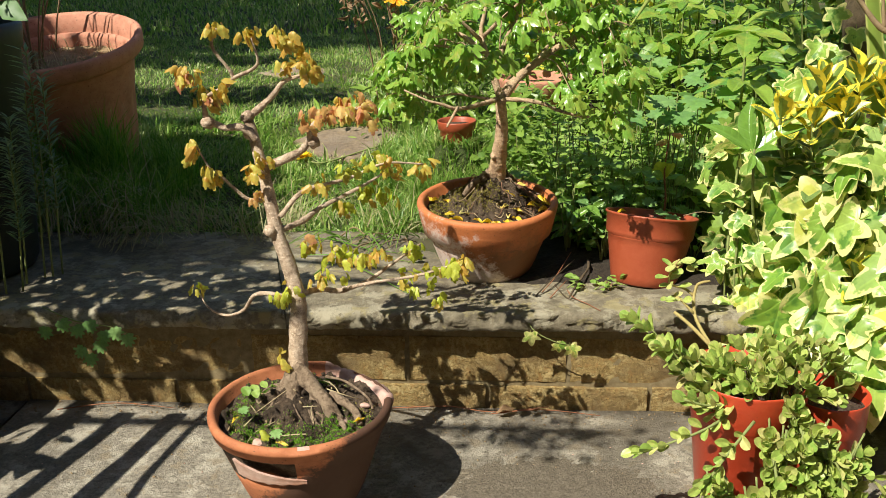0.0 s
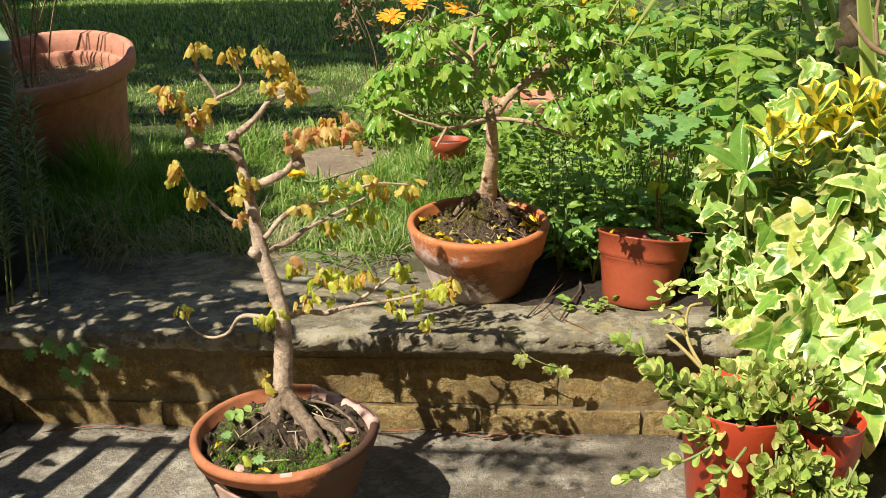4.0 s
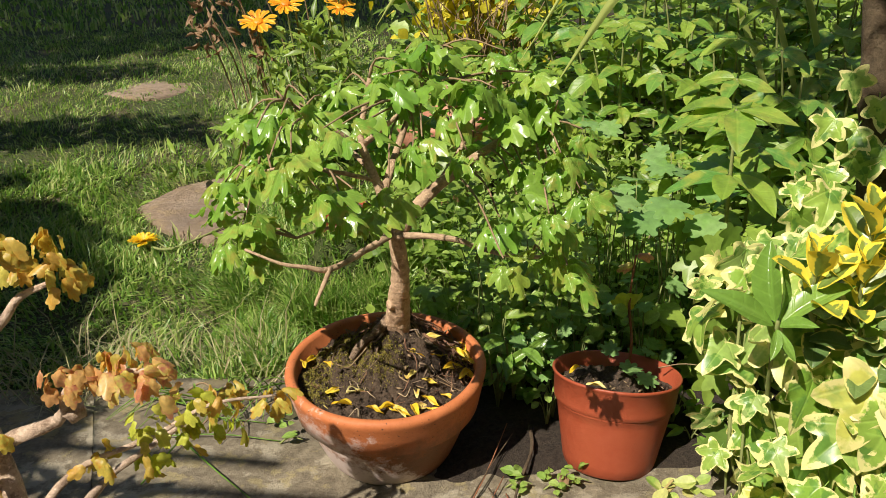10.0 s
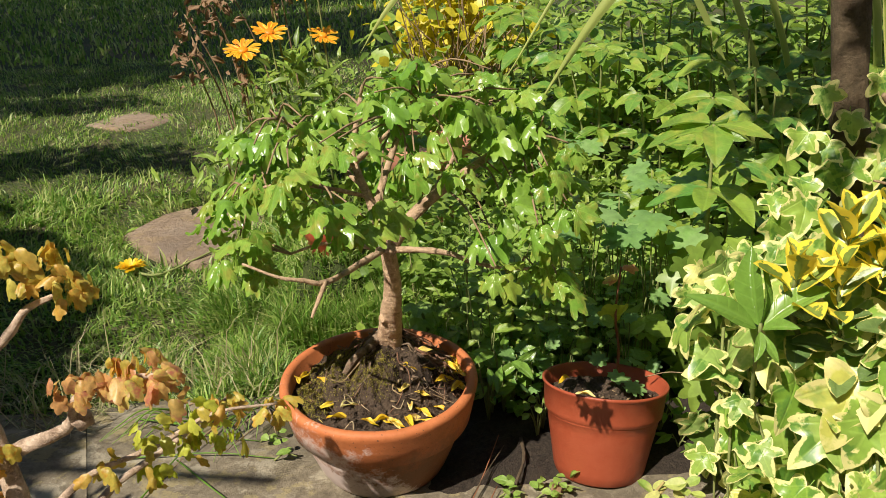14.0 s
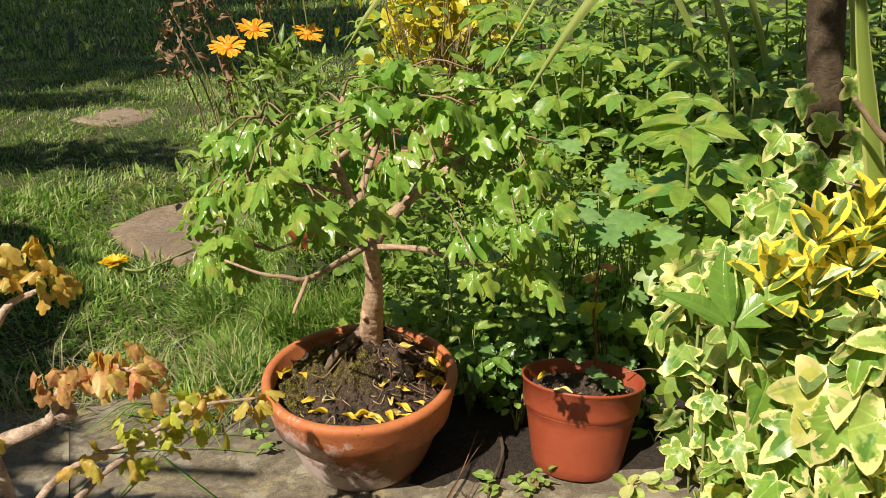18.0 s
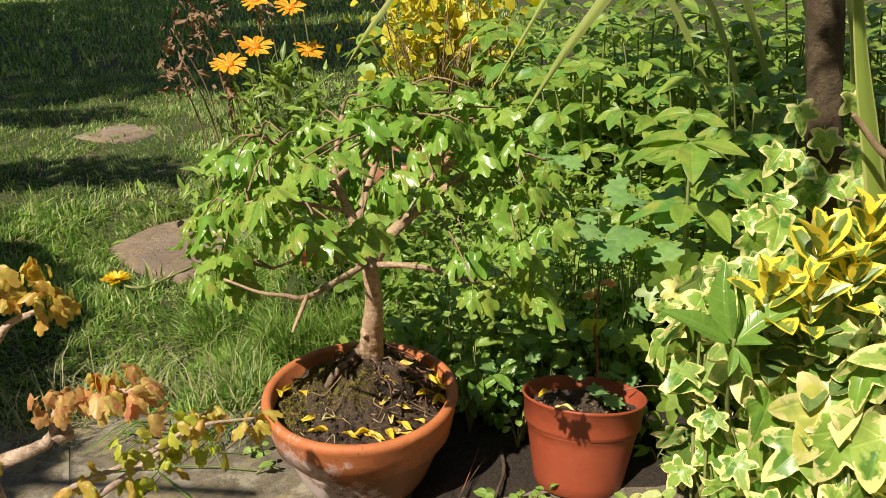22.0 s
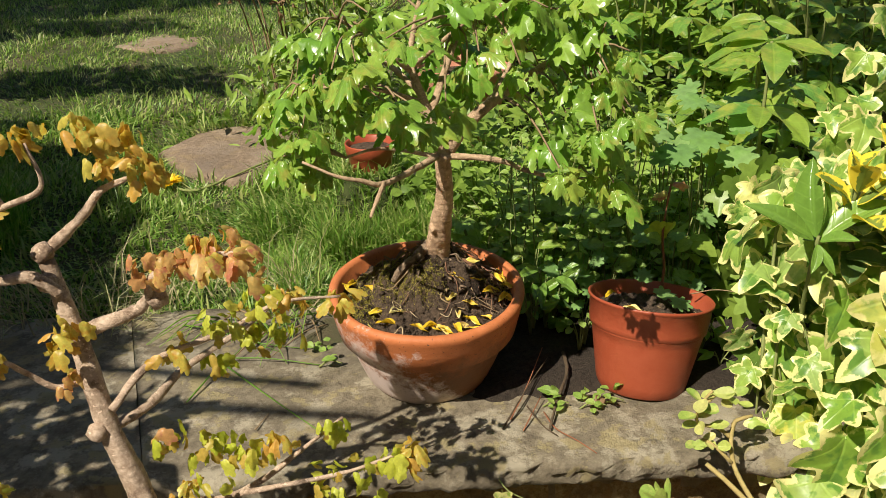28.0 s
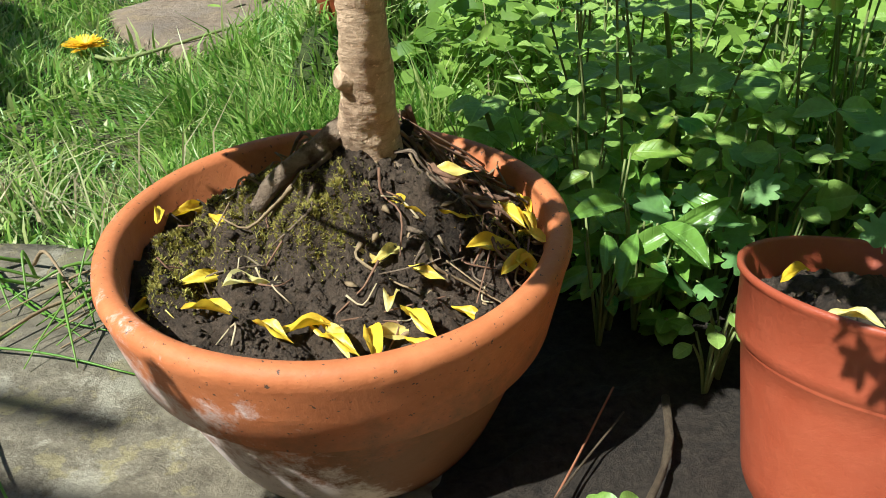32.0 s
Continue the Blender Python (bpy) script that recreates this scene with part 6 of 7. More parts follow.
for sx, sy, h in ((-0.560, 0.02, 0.33), (-0.525, 0.09, 0.335), (-0.515, 0.10, 0.30), (-0.575, 0.0, 0.30), (-0.535, 0.085, 0.28), (-0.600, -0.01, 0.33), (-0.55, 0.06, 0.25), (-0.585, 0.03, 0.27), (-0.54, 0.03, 0.22)):
    pts = [(sx - 0.02, sy, TOP), (sx - 0.008, sy, TOP + h * 0.5), (sx + 0.004, sy - 0.01, TOP + h)]
    part("stem", limb("stem", pts, 0.0016, 0.0008, [MAT["stem"]], 5), rose)
    for q in smooth_line(pts, 26)[18:]:
        for _ in range(4):
            a = random.uniform(0, 6.283)
            needles.append(stand(q, (math.cos(a), math.sin(a), 0.7), (-math.cos(a), -math.sin(a), 1.5), random.uniform(0.018, 0.030)))
part("needles", scatter_mesh("needles", [flat_shape(oval(0.5, 0.16, 8), 0.2, 0.2)], needles, [GREENS["rosemary"]]), rose)["kind"] = "stuff"

tub = thing("planter", -0.760, 0.66, lawn_z(-0.76, 0.66) + 0.004, "large pinkish terracotta tub with bare dry stems", "planter")
tub.rotation_euler = (radians(13), 0, 0)
tub_m = Matrix.Translation(tub.location) @ tub.rotation_euler.to_matrix().to_4x4()


def fluted(a, i):
    return (0.0014 * math.cos(a * 22) if 2 < i < 6 else 0, 0)


part("tub", lathe("tub", [(0, 0), (0.112, 0), (0.117, 0.01), (0.127, 0.06), (0.135, 0.12), (0.142, 0.18), (0.146, 0.222), (0.150, 0.232), (0.170, 0.234), (0.176, 0.241), (0.178, 0.256), (0.178, 0.267), (0.172, 0.271), (0.163, 0.266), (0.157, 0.24), (0.140, 0.15)], [MAT["tub"]], 176, push=fluted), tub, "", tub_m)
soil_t = soil_mesh(0.150, 0.205, 6.4, rings=10, steps=40, amp=0.01)
soil_t.materials[0] = MAT["twig"]
part("soil", soil_t, tub, "dry straw and soil", tub_m)
k = 260
rng = np.random.default_rng(77)
ang, rad = rng.uniform(0, 6.283, k), 0.13 * np.sqrt(rng.uniform(0, 1, k))
part("straw", blades("straw", np.stack([rad * np.cos(ang), rad * np.sin(ang), np.full(k, 0.205)], 1), rng.uniform(0.03, 0.09, k), np.full(k, 0.001), (0, 0), GREENS["straw"], 1.6), tub, "dry straw", tub_m)["kind"] = "stuff"
random.seed(8)
for k in range(16):
    x, y = random.uniform(-0.88, -0.80), random.uniform(0.60, 0.74)
    lean = (random.uniform(-0.12, 0.12), random.uniform(-0.08, 0.05))
    h = random.uniform(0.2, 0.42)
    part("dry_stem", limb("dry_stem", [(x, y, 0.39), (x + lean[0] * 0.4, y + lean[1] * 0.5, 0.39 + h * 0.5), (x + lean[0], y + lean[1], 0.39 + h)], 0.0022, 0.0010, [MAT["twig"]], 5, 0.3), tub)

# dandelion and marigolds


def daisy(name, x, y, z, r, petals, kind, label, category, group, tilt, root):
    t = thing(name, x, y, z, label, category, group)
    rot = Vector(tilt).normalized()
    u = rot.orthogonal().normalized()
    v = rot.cross(u)
    for i in range(petals):
        a = 2 * math.pi * i / petals + random.uniform(-0.1, 0.1)
        d = u * math.cos(a) + v * math.sin(a)
        leaf("petal", Vector((x, y, z)), d + rot * random.uniform(0.05, 0.35), rot, r * random.uniform(0.85, 1.1), t, "petal")
    bm = bmesh.new()
    bmesh.ops.create_icosphere(bm, subdivisions=2, radius=r * 0.3)
    for w in bm.verts:
        w.co = Vector((x, y, z)) + rot * r * 0.08 + Vector((w.co.x, w.co.y, w.co.z)) * 0.9 - rot * (w.co.dot(rot) * 0.5)
    me = bpy.data.meshes.new("flower_eye")
    bm.to_mesh(me)
    bm.free()
    me.materials.append(GREENS["petal"])
    part("flower_eye", me, t)
    part("stem", limb("stem", [root, (x * 0.6 + root[0] * 0.4, y * 0.6 + root[1] * 0.4, z * 0.65 + root[2] * 0.35), (x, y, z)], 0.0024, 0.0018, [MAT["stem"]], 6), t)
    return t


random.seed(17)
FLOWERS = [(-0.113, 0.95, 0.497, 0.034), (-0.062, 0.95, 0.526, 0.034), (0.030, 0.98, 0.512, 0.029), (0.004, 0.97, 0.590, 0.03), (-0.055, 0.97, 0.605, 0.03), (0.02, 1.05, 0.61, 0.03)]
for x, y, z, r in FLOWERS:
    daisy("marigold", x, y, z, r, 17, "petal", "orange pot marigold flower on a green stalk", "flower", "marigolds", (random.uniform(-0.2, 0.2), -0.45, 0.85), (x + 0.02, y + 0.05, lawn_z(x, y)))
mariclump = []
for _ in range(750):
    x, y = random.gauss(-0.03, 0.10), random.gauss(1.03, 0.08)
    z = lawn_z(x, y) + random.uniform(0.02, 0.30) * math.exp(-((x + 0.03) / 0.17) ** 2)
    mariclump.append(stand((x, y, z), rvec(0.6) + Vector((0, 0, 0.4)), rvec(0.5) + Vector((0, -0.3, 1)), random.uniform(0.025, 0.05)))
single("marigold_leaves", scatter_mesh("marigold_leaves", [LANCE], mariclump, [GREENS["cover"]]), Matrix(), "narrow green marigold leaves with dry stalks", "foliage", kind="stuff")
random.seed(64)
for x, y, h in ((-0.20, 1.02, 0.30), (-0.17, 0.98, 0.34), (-0.15, 1.05, 0.38), (-0.185, 1.08, 0.36), (-0.13, 1.0, 0.30), (-0.16, 1.1, 0.42), (-0.10, 1.08, 0.40), (-0.05, 1.12, 0.42)):
    t = thing("dead_marigold", x, y, lawn_z(x, y), "dry brown marigold stalk with shrivelled heads", "dead plant", "dead marigolds")
    z0 = lawn_z(x, y)
    top = Vector((x + random.uniform(-0.05, 0.02), y - 0.03, z0 + h))
    part("stalk", limb("stalk", [(x + 0.03, y, z0), (x + 0.01, y, z0 + h * 0.6), top], 0.0022, 0.0012, [MAT["twig"]], 5), t)
    for k in range(16):
        q = top + rvec(0.012) - Vector((0, 0, 0.05 * (k % 3) / 2))
        leaf("dead", q, rvec(1) + Vector((0, 0, -0.5)), rvec(1) + Vector((0, -0.5, 0.5)), random.uniform(0.014, 0.028), t)
dx, dy = -0.296, 0.691
dz = 0.190
dand = thing("dandelion", dx, dy, dz, "yellow dandelion flower lying on the lawn", "flower")
petals = []
for i in range(120):
    a, k = random.uniform(0, 6.283), random.random()
    petals.append(stand((dx, dy, dz + 0.004), (math.cos(a), math.sin(a) - 0.2, 0.15 + 1.0 * (1 - k)), (0, -0.2, 1), 0.016 + 0.012 * k))
part("petals", scatter_mesh("petals", [flat_shape(oval(0.7, 0.2, 8, 0.5), 0.2, 0.1)], petals, [GREENS["dandelion"]]), dand)
part("stem", limb("stem", [(dx + 0.01, dy - 0.01, dz), (dx + 0.05, dy - 0.02, dz - 0.002), (dx + 0.11, dy + 0.03, dz + 0.006), (dx + 0.16, dy + 0.09, dz + 0.01)], 0.0025, 0.0018, [MAT["stem"]], 6), dand, "pale curved stalk")

# pots in the bed behind
hummock = thing("hummock", 0.045, 0.510, lawn_z(0.045, 0.51) - 0.02, "grassy hummock of turf under a small red pot", "turf")
part("turf", lathe("turf", [(0.0, 0.118), (0.03, 0.118), (0.042, 0.112), (0.055, 0.09), (0.072, 0.05), (0.095, 0.0)], [MAT["turf"]], 40, 0.012), hummock, "", local(hummock))
rng = np.random.default_rng(27)
k = 2600
ang, rad = rng.uniform(0, 6.283, k), 0.034 + 0.061 * rng.uniform(0, 1, k)
roots = np.stack([rad * np.cos(ang), rad * np.sin(ang), 0.118 - 0.118 * (rad - 0.034) / 0.061], 1)
part("grass", blades("grass", roots, rng.uniform(0.025, 0.060, k), rng.uniform(0.0009, 0.0019, k), (0, -0.3), GREENS["grass"], 0.9), hummock, "", local(hummock))["kind"] = "stuff"
back1 = thing("plant_pot", 0.045, 0.510, lawn_z(0.045, 0.51) + 0.0985, "small red plastic pot standing among grass and leaves", "plant pot")
part("pot", lathe("pot", [(0, 0), (0.029, 0), (0.030, 0.002), (0.032, 0.022), (0.0345, 0.024), (0.0362, 0.038), (0.0355, 0.040), (0.0335, 0.038), (0.030, 0.022)], [MAT["plastic"]], 40), back1, "", local(back1))
part("soil", soil_mesh(0.0325, 0.030, 2.2, rings=5, steps=24, amp=0.004), back1, "", local(back1))
back2 = thing("plant_pot", 0.20, 0.86, lawn_z(0.2, 0.86) - 0.02, "terracotta pot behind the maple", "plant pot")
part("pot", lathe("pot", pot_profile(0.17, 0.055, 0.075, 0.085, 0.04, 0.009), [MAT["tub"]], 48), back2, "", local(back2))
part("soil", soil_mesh(0.075, 0.15, 2.9, rings=5, steps=24), back2, "", local(back2))

# -- tall bed plants --
random.seed(41)


def broad_plant(x, y, h, whorls, size, label, kind="broad", lean=(0, 0)):
    t = thing("bed_plant", x, y, lawn_z(x, y), label, "plant", "broad-leaved bed plants")
    z0 = lawn_z(x, y)
    top = (x + lean[0], y + lean[1], z0 + h)
    part("stem", limb("stem", [(x, y, z0), (x + lean[0] * 0.4, y + lean[1] * 0.4, z0 + h * 0.55), top], 0.003, 0.0016, [MAT["stem"]], 6), t)
    for w in range(whorls):
        k = 1 - 0.20 * w
        p = Vector((x + lean[0] * k, y + lean[1] * k, z0 + h * k))
        n = random.choice((4, 5, 5, 6))
        off = random.uniform(0, 6.283)
        for i in range(n):
            a = off + 2 * math.pi * i / n + random.uniform(-0.25, 0.25)
            d = Vector((math.cos(a), math.sin(a), random.uniform(-0.3, 0.2)))
            leaf(kind, p, d, Vector((0, -0.25, 1)) + rvec(0.2), size * random.uniform(0.75, 1.2), t)
    return t


broad_plant(0.482, 0.215, 0.345, 2, 0.062, "light green bed plant with a whorl of pointed leaves")
for _ in range(130):
    x, y = random.uniform(0.36, 1.15), random.uniform(0.30, 1.15)
    if x < 0.52 + 0.1 * (y - 0.3) and y < 0.55:
        continue
    broad_plant(x, y, random.uniform(0.16, 0.31) + 0.12 * (y - 0.3), 3, random.uniform(0.036, 0.062), "light green bed plant with whorled pointed leaves", lean=(random.uniform(-0.05, 0.02), random.uniform(-0.05, 0.0)))
for x, y, h, n, s in ((0.428, 0.237, 0.25, 6, 0.050), (0.40, 0.28, 0.24, 5, 0.046), (0.46, 0.30, 0.28, 5, 0.046), (0.38, 0.34, 0.22, 5, 0.034), (0.36, 0.42, 0.27, 5, 0.034), (0.30, 0.24, 0.06, 4, 0.030), (0.27, 0.26, 0.08, 4, 0.026), (0.52, 0.22, 0.22, 4, 0.042), (0.40, 0.22, 0.14, 4, 0.028)):
    t = thing("columbine", x, y, lawn_z(x, y), "columbine with rounded scalloped bluish-green leaves", "plant", "columbines")
    for i in range(n):
        a = 6.283 * i / n + random.uniform(-0.3, 0.3)
        p = Vector((x + 0.02 * math.cos(a), y + 0.02 * math.sin(a), lawn_z(x, y) + h * random.uniform(0.85, 1.05)))
        leaf("blue", p, (math.cos(a), math.sin(a) - 0.3, -0.1), (random.uniform(-0.3, 0.3), -0.5, 1), s * random.uniform(0.75, 1.1), t)
        part("stalk", limb("stalk", [(x, y, lawn_z(x, y)), (x + 0.008 * math.cos(a), y + 0.008 * math.sin(a), lawn_z(x, y) + h * 0.6), p], 0.001, 0.0007, [MAT["stem"]], 5), t)


def strap(pts, w0, t):
    line = smooth_line(pts, 6)
    verts, faces, edge = [], [], []
    for i, p in enumerate(line):
        k = i / (len(line) - 1)
        d = (line[min(i + 1, len(line) - 1)] - line[max(0, i - 1)]).normalized()
        s = d.cross(Vector((0.2, -1, 0.5))).normalized() * w0 * (1 - k ** 3) * (0.55 + 0.45 * min(1, 4 * k))
        for q in (-1, -0.4, 0, 0.4, 1):
            verts.append(p + s * q + Vector((0, -0.15 * w0 * (1 - abs(q)), 0)))
            edge.append(abs(q))
    for i in range(len(line) - 1):
        for q in range(4):
            faces.append((i * 5 + q, i * 5 + q + 1, i * 5 + q + 6, i * 5 + q + 5))
    part("leaf", mesh_of("strap", verts, faces, [GREENS["strap"]], True, {"edge": edge}), t)


straps = thing("crocosmia", 0.92, 0.78, lawn_z(0.9, 0.78), "arching strap-leaved plant with pale green blades", "plant")
for pts, w in (([(0.95, 0.75, 0.18), (0.80, 0.65, 0.62), (0.60, 0.55, 0.74), (0.444, 0.50, 0.605), (0.342, 0.52, 0.454)], 0.013), ([(0.90, 0.80, 0.18), (0.72, 0.7, 0.62), (0.50, 0.62, 0.72), (0.296, 0.60, 0.461)], 0.008), ([(0.85, 0.85, 0.18), (0.60, 0.80, 0.66), (0.33, 0.73, 0.76), (0.169, 0.70, 0.604), (0.101, 0.70, 0.516)], 0.008), ([(0.95, 0.70, 0.18), (0.85, 0.6, 0.6), (0.68, 0.52, 0.72), (0.52, 0.46, 0.62)], 0.010), ([(0.9, 0.9, 0.18), (0.72, 0.85, 0.6), (0.52, 0.8, 0.72), (0.36, 0.78, 0.62)], 0.008)):
    strap(pts, w, straps)
straps2 = thing("iris", 0.66, 0.12, 0.15, "upright pale green iris blades", "plant")
for pts, w in (([(0.640, 0.03, 0.15), (0.628, 0.05, 0.33), (0.616, 0.06, 0.427), (0.603, 0.08, 0.526), (0.591, 0.10, 0.626), (0.575, 0.12, 0.80)], 0.014), ([(0.66, 0.05, 0.15), (0.66, 0.07, 0.45), (0.655, 0.09, 0.80)], 0.012), ([(0.69, 0.07, 0.15), (0.70, 0.08, 0.45), (0.73, 0.10, 0.75)], 0.013)):
    strap(pts, w, straps2)
twigs = thing("bare_shrub", 0.72, 0.03, 0.15, "bare brown twigs of a small shrub", "shrub")
for pts, r in (([(0.74, 0.04, 0.15), (0.70, 0.04, 0.40), (0.64, 0.04, 0.49), (0.600, 0.045, 0.515), (0.575, 0.05, 0.545), (0.568, 0.05, 0.553)], 0.005), ([(0.66, 0.04, 0.46), (0.62, 0.04, 0.472), (0.590, 0.045, 0.471), (0.57, 0.05, 0.475)], 0.0025), ([(0.605, 0.045, 0.51), (0.60, 0.05, 0.56), (0.61, 0.05, 0.62)], 0.003)):
    part("twig", limb("twig", pts, r, r * 0.45, [MAT["twig"]], 7, 0.25), twigs)
post = thing("tree", 0.64, 0.26, 0.15, "slim brown tree trunk with ivy at its foot", "tree")
part("trunk", limb("trunk", [(0.70, 0.26, 0.12), (0.666, 0.26, 0.40), (0.641, 0.26, 0.6), (0.610, 0.25, 1.0), (0.62, 0.26, 1.6)], 0.022, 0.016, [MAT["bark_dark"]], 14, 0.1), post)
random.seed(19)
for x, z, s in ((0.606, 0.53, 0.038), (0.625, 0.47, 0.045), (0.69, 0.48, 0.045), (0.685, 0.45, 0.05), (0.640, 0.50, 0.04), (0.655, 0.45, 0.05), (0.615, 0.44, 0.045), (0.665, 0.54, 0.04), (0.60, 0.48, 0.04)):
    leaf("ivy", (x, 0.235, z), (random.uniform(-0.8, 0.5), -0.4, -0.7), (-0.2, -0.8, 0.6), s, post)

# Unseen leaves added above the trunk to shade the right of the bed.
random.seed(23)
poses = []
for _ in range(900):
    x, y, hh = random.uniform(0.72, 1.3), random.uniform(0.3, 1.2), random.uniform(0.95, 1.35)
    if noise.noise(Vector((x * 5, y * 5, 8))) > -0.12:
        poses.append(stand((x - 0.56 * hh, y - 0.60 * hh, 0.3 + hh), rvec(1), rvec(0.6) + Vector((0, 0, 1)), random.uniform(0.04, 0.08)))
part("crown", scatter_mesh("crown", [flat_shape(oval(0.5, 0.6, 8), 0.2, 0.2)], poses, [GREENS["canopy"]]), post)["kind"] = "stuff"
for q in ((0.35, 0.1, 1.5), (0.2, -0.1, 1.55), (0.5, 0.2, 1.6)):
    part("limb", limb("limb", [(0.622, 0.242, 1.0), ((q[0] + 0.622) / 2, (q[1] + 0.242) / 2, 1.35), q], 0.012, 0.004, [MAT["bark_dark"]], 8), post)

# -- ground cover in the bed, joined --
random.seed(51)


def cover(name, n, area, heights, size, shapes, mat, label, slope=0.0):
    poses = []
    while len(poses) < n:
        x, y = random.uniform(*area[0]), random.uniform(*area[1])
        if x < 0.12 + 0.10 * math.sin(y * 7) and y > 0.3 and random.random() < 0.75:
            continue
        if abs(x - MB.x) < 0.11 and abs(y - MB.y) < 0.12 or (x - 0.35) ** 2 + (y - 0.13) ** 2 < 0.075 ** 2:
            continue
        top = heights[1] * (0.55 + 0.7 * noise.noise(Vector((x * 9, y * 9, 1)))) + slope * max(0, y - 0.35)
        z = lawn_z(x, y) + random.uniform(heights[0], max(heights[0] + 0.01, top))
        a = random.uniform(0, 6.283)
        poses.append(stand((x, y, z), (math.cos(a), math.sin(a), random.uniform(-0.5, 0.4)), Vector((random.gauss(0, 0.4), -0.3 + random.gauss(0, 0.4), 1)), random.uniform(*size)))
    single(name, scatter_mesh(name, shapes, poses, [mat]), Matrix(), label, "ground cover", kind="stuff")


cover("ground_cover", 5200, ((0.08, 0.62), (0.285, 0.62)), (0.005, 0.13), (0.006, 0.022), [ROUND], GREENS["cover"], "dense small round-leaved ground cover in the bed", 0.25)
cover("ground_cover", 1600, ((0.10, 0.62), (0.30, 0.66)), (0.02, 0.15), (0.014, 0.028), [LANCE], GREENS["cover"], "narrow leaves standing in the ground cover", 0.25)
cover("ground_cover", 5200, ((0.12, 1.2), (0.45, 1.15)), (0.02, 0.20), (0.014, 0.032), [ROUND, LANCE], GREENS["cover"], "mixed low green leaves filling the bed", 0.12)
random.seed(52)
for x, y, h, s, k in ((0.245, 0.245, 0.04, 0.034, "broad"), (0.262, 0.265, 0.06, 0.036, "broad"), (0.235, 0.285, 0.06, 0.036, "glossy"), (0.285, 0.25, 0.05, 0.03, "chick"), (0.27, 0.225, 0.025, 0.026, "chick"), (0.30, 0.275, 0.09, 0.034, "broad"), (0.225, 0.30, 0.09, 0.04, "chick"), (0.27, 0.30, 0.11, 0.04, "broad"), (0.31, 0.31, 0.13, 0.045, "chick"), (0.34, 0.29, 0.12, 0.035, "chick"),
                      (0.37, 0.27, 0.13, 0.035, "chick"), (0.24, 0.34, 0.12, 0.035, "chick"), (0.20, 0.31, 0.08, 0.04, "broad"), (0.42, 0.25, 0.12, 0.04, "chick"), (0.18, 0.34, 0.1, 0.035, "chick"), (0.29, 0.36, 0.15, 0.04, "chick")):
    broad_plant(x, y, h, 3, s * (0.62 if k != "glossy" else 1.0), "low green leafy plant beside the pots", k, (random.uniform(-0.02, 0.02), -0.02))
cover("ground_cover", 3800, ((0.1, 1.6), (1.1, 2.2)), (0.02, 0.42), (0.03, 0.06), [LANCE, ROUND], GREENS["cover"], "tall leafy growth at the back of the bed")
cover("ground_cover", 900, ((0.40, 0.95), (0.20, 0.50)), (0.02, 0.2), (0.02, 0.045), [LANCE, ROUND], GREENS["cover"], "leaves under the golden shrub")
stalks = []
for _ in range(200):
    x, y = random.uniform(0.15, 0.6), random.uniform(0.30, 0.7)
    stalks.append((x, y, lawn_z(x, y)))
k = len(stalks)
single("ground_stalks", blades("ground_stalks", np.array(stalks), np.random.default_rng(3).uniform(0.06, 0.2, k), np.full(k, 0.0011), (-0.1, -0.2), GREENS["straw"], 0.25), Matrix(), "thin stalks among the ground cover", "stalks", kind="stuff")
random.seed(58)
spots = []
while len(spots) < 80:
    x, y = random.uniform(0.20, 0.56), random.uniform(0.27, 0.48)
    if all(math.hypot(x - a, y - b) > 0.019 for a, b in spots):
        spots.append((x, y))
for x, y in spots:
    z0, h = lawn_z(x, y), random.uniform(0.10, 0.20)
    t = thing("creeping_plant", x, y, z0, "thin upright stem with pairs of small round leaves", "plant", "round-leaved creeping plants")
    lean = Vector((random.uniform(-0.04, 0.04), random.uniform(-0.06, 0.0), 0))
    pts = [Vector((x, y, z0)), Vector((x, y, z0 + h * 0.5)) + lean * 0.35, Vector((x, y, z0 + h)) + lean]
    part("stem", limb("stem", pts, 0.0011, 0.0007, [MAT["stem"]], 5, 0.1), t)
    line = smooth_line(pts, 4)
    for k, p in enumerate(line[2:]):
        for side in (0, math.pi):
            a = k * 1.57 + side + random.uniform(-0.3, 0.3)
            out = Vector((math.cos(a), math.sin(a), random.uniform(-0.1, 0.5)))
            leaf("chick", p, out, Vector((0, -0.3, 1)) - out * 0.2 + rvec(0.2), random.uniform(0.010, 0.018) * (1.1 - 0.06 * k), t)
# golden shrub behind
random.seed(61)
goldbush = thing("golden_shrub", 0.30, 1.32, lawn_z(0.3, 1.32), "golden-leaved shrub with tangled brown twigs", "shrub")
poses = []
for _ in range(900):
    p = Vector((random.gauss(0.30, 0.075), random.gauss(1.36, 0.05), 0.45 + random.gauss(0.05, 0.10)))
    poses.append(stand(p, rvec(1), rvec(0.6) + Vector((-0.3, -0.6, 0.7)), random.uniform(0.018, 0.034)))
part("foliage", scatter_mesh("foliage", [ROUND], poses, [GREENS["golden"]]), goldbush)["kind"] = "stuff"
for _ in range(70):
    a = Vector((random.gauss(0.31, 0.04), random.gauss(1.27, 0.03), random.uniform(0.24, 0.4)))
    b = a + Vector((random.gauss(0, 0.07), random.gauss(-0.02, 0.03), random.uniform(0.08, 0.25)))
    part("twig", limb("twig", [a, (a + b) / 2 + rvec(0.012), b], 0.002, 0.0007, [MAT["twig"]], 5, 0.3, 3), goldbush)

# -- lawn --


def grass(name, n, x, y, h, w, lean, mat, label, keep=None, bend=0.6, swath=0.0):
    rng = np.random.default_rng(n)
    pts = []
    xs, ys = rng.uniform(*x, n * 2), rng.uniform(*y, n * 2)
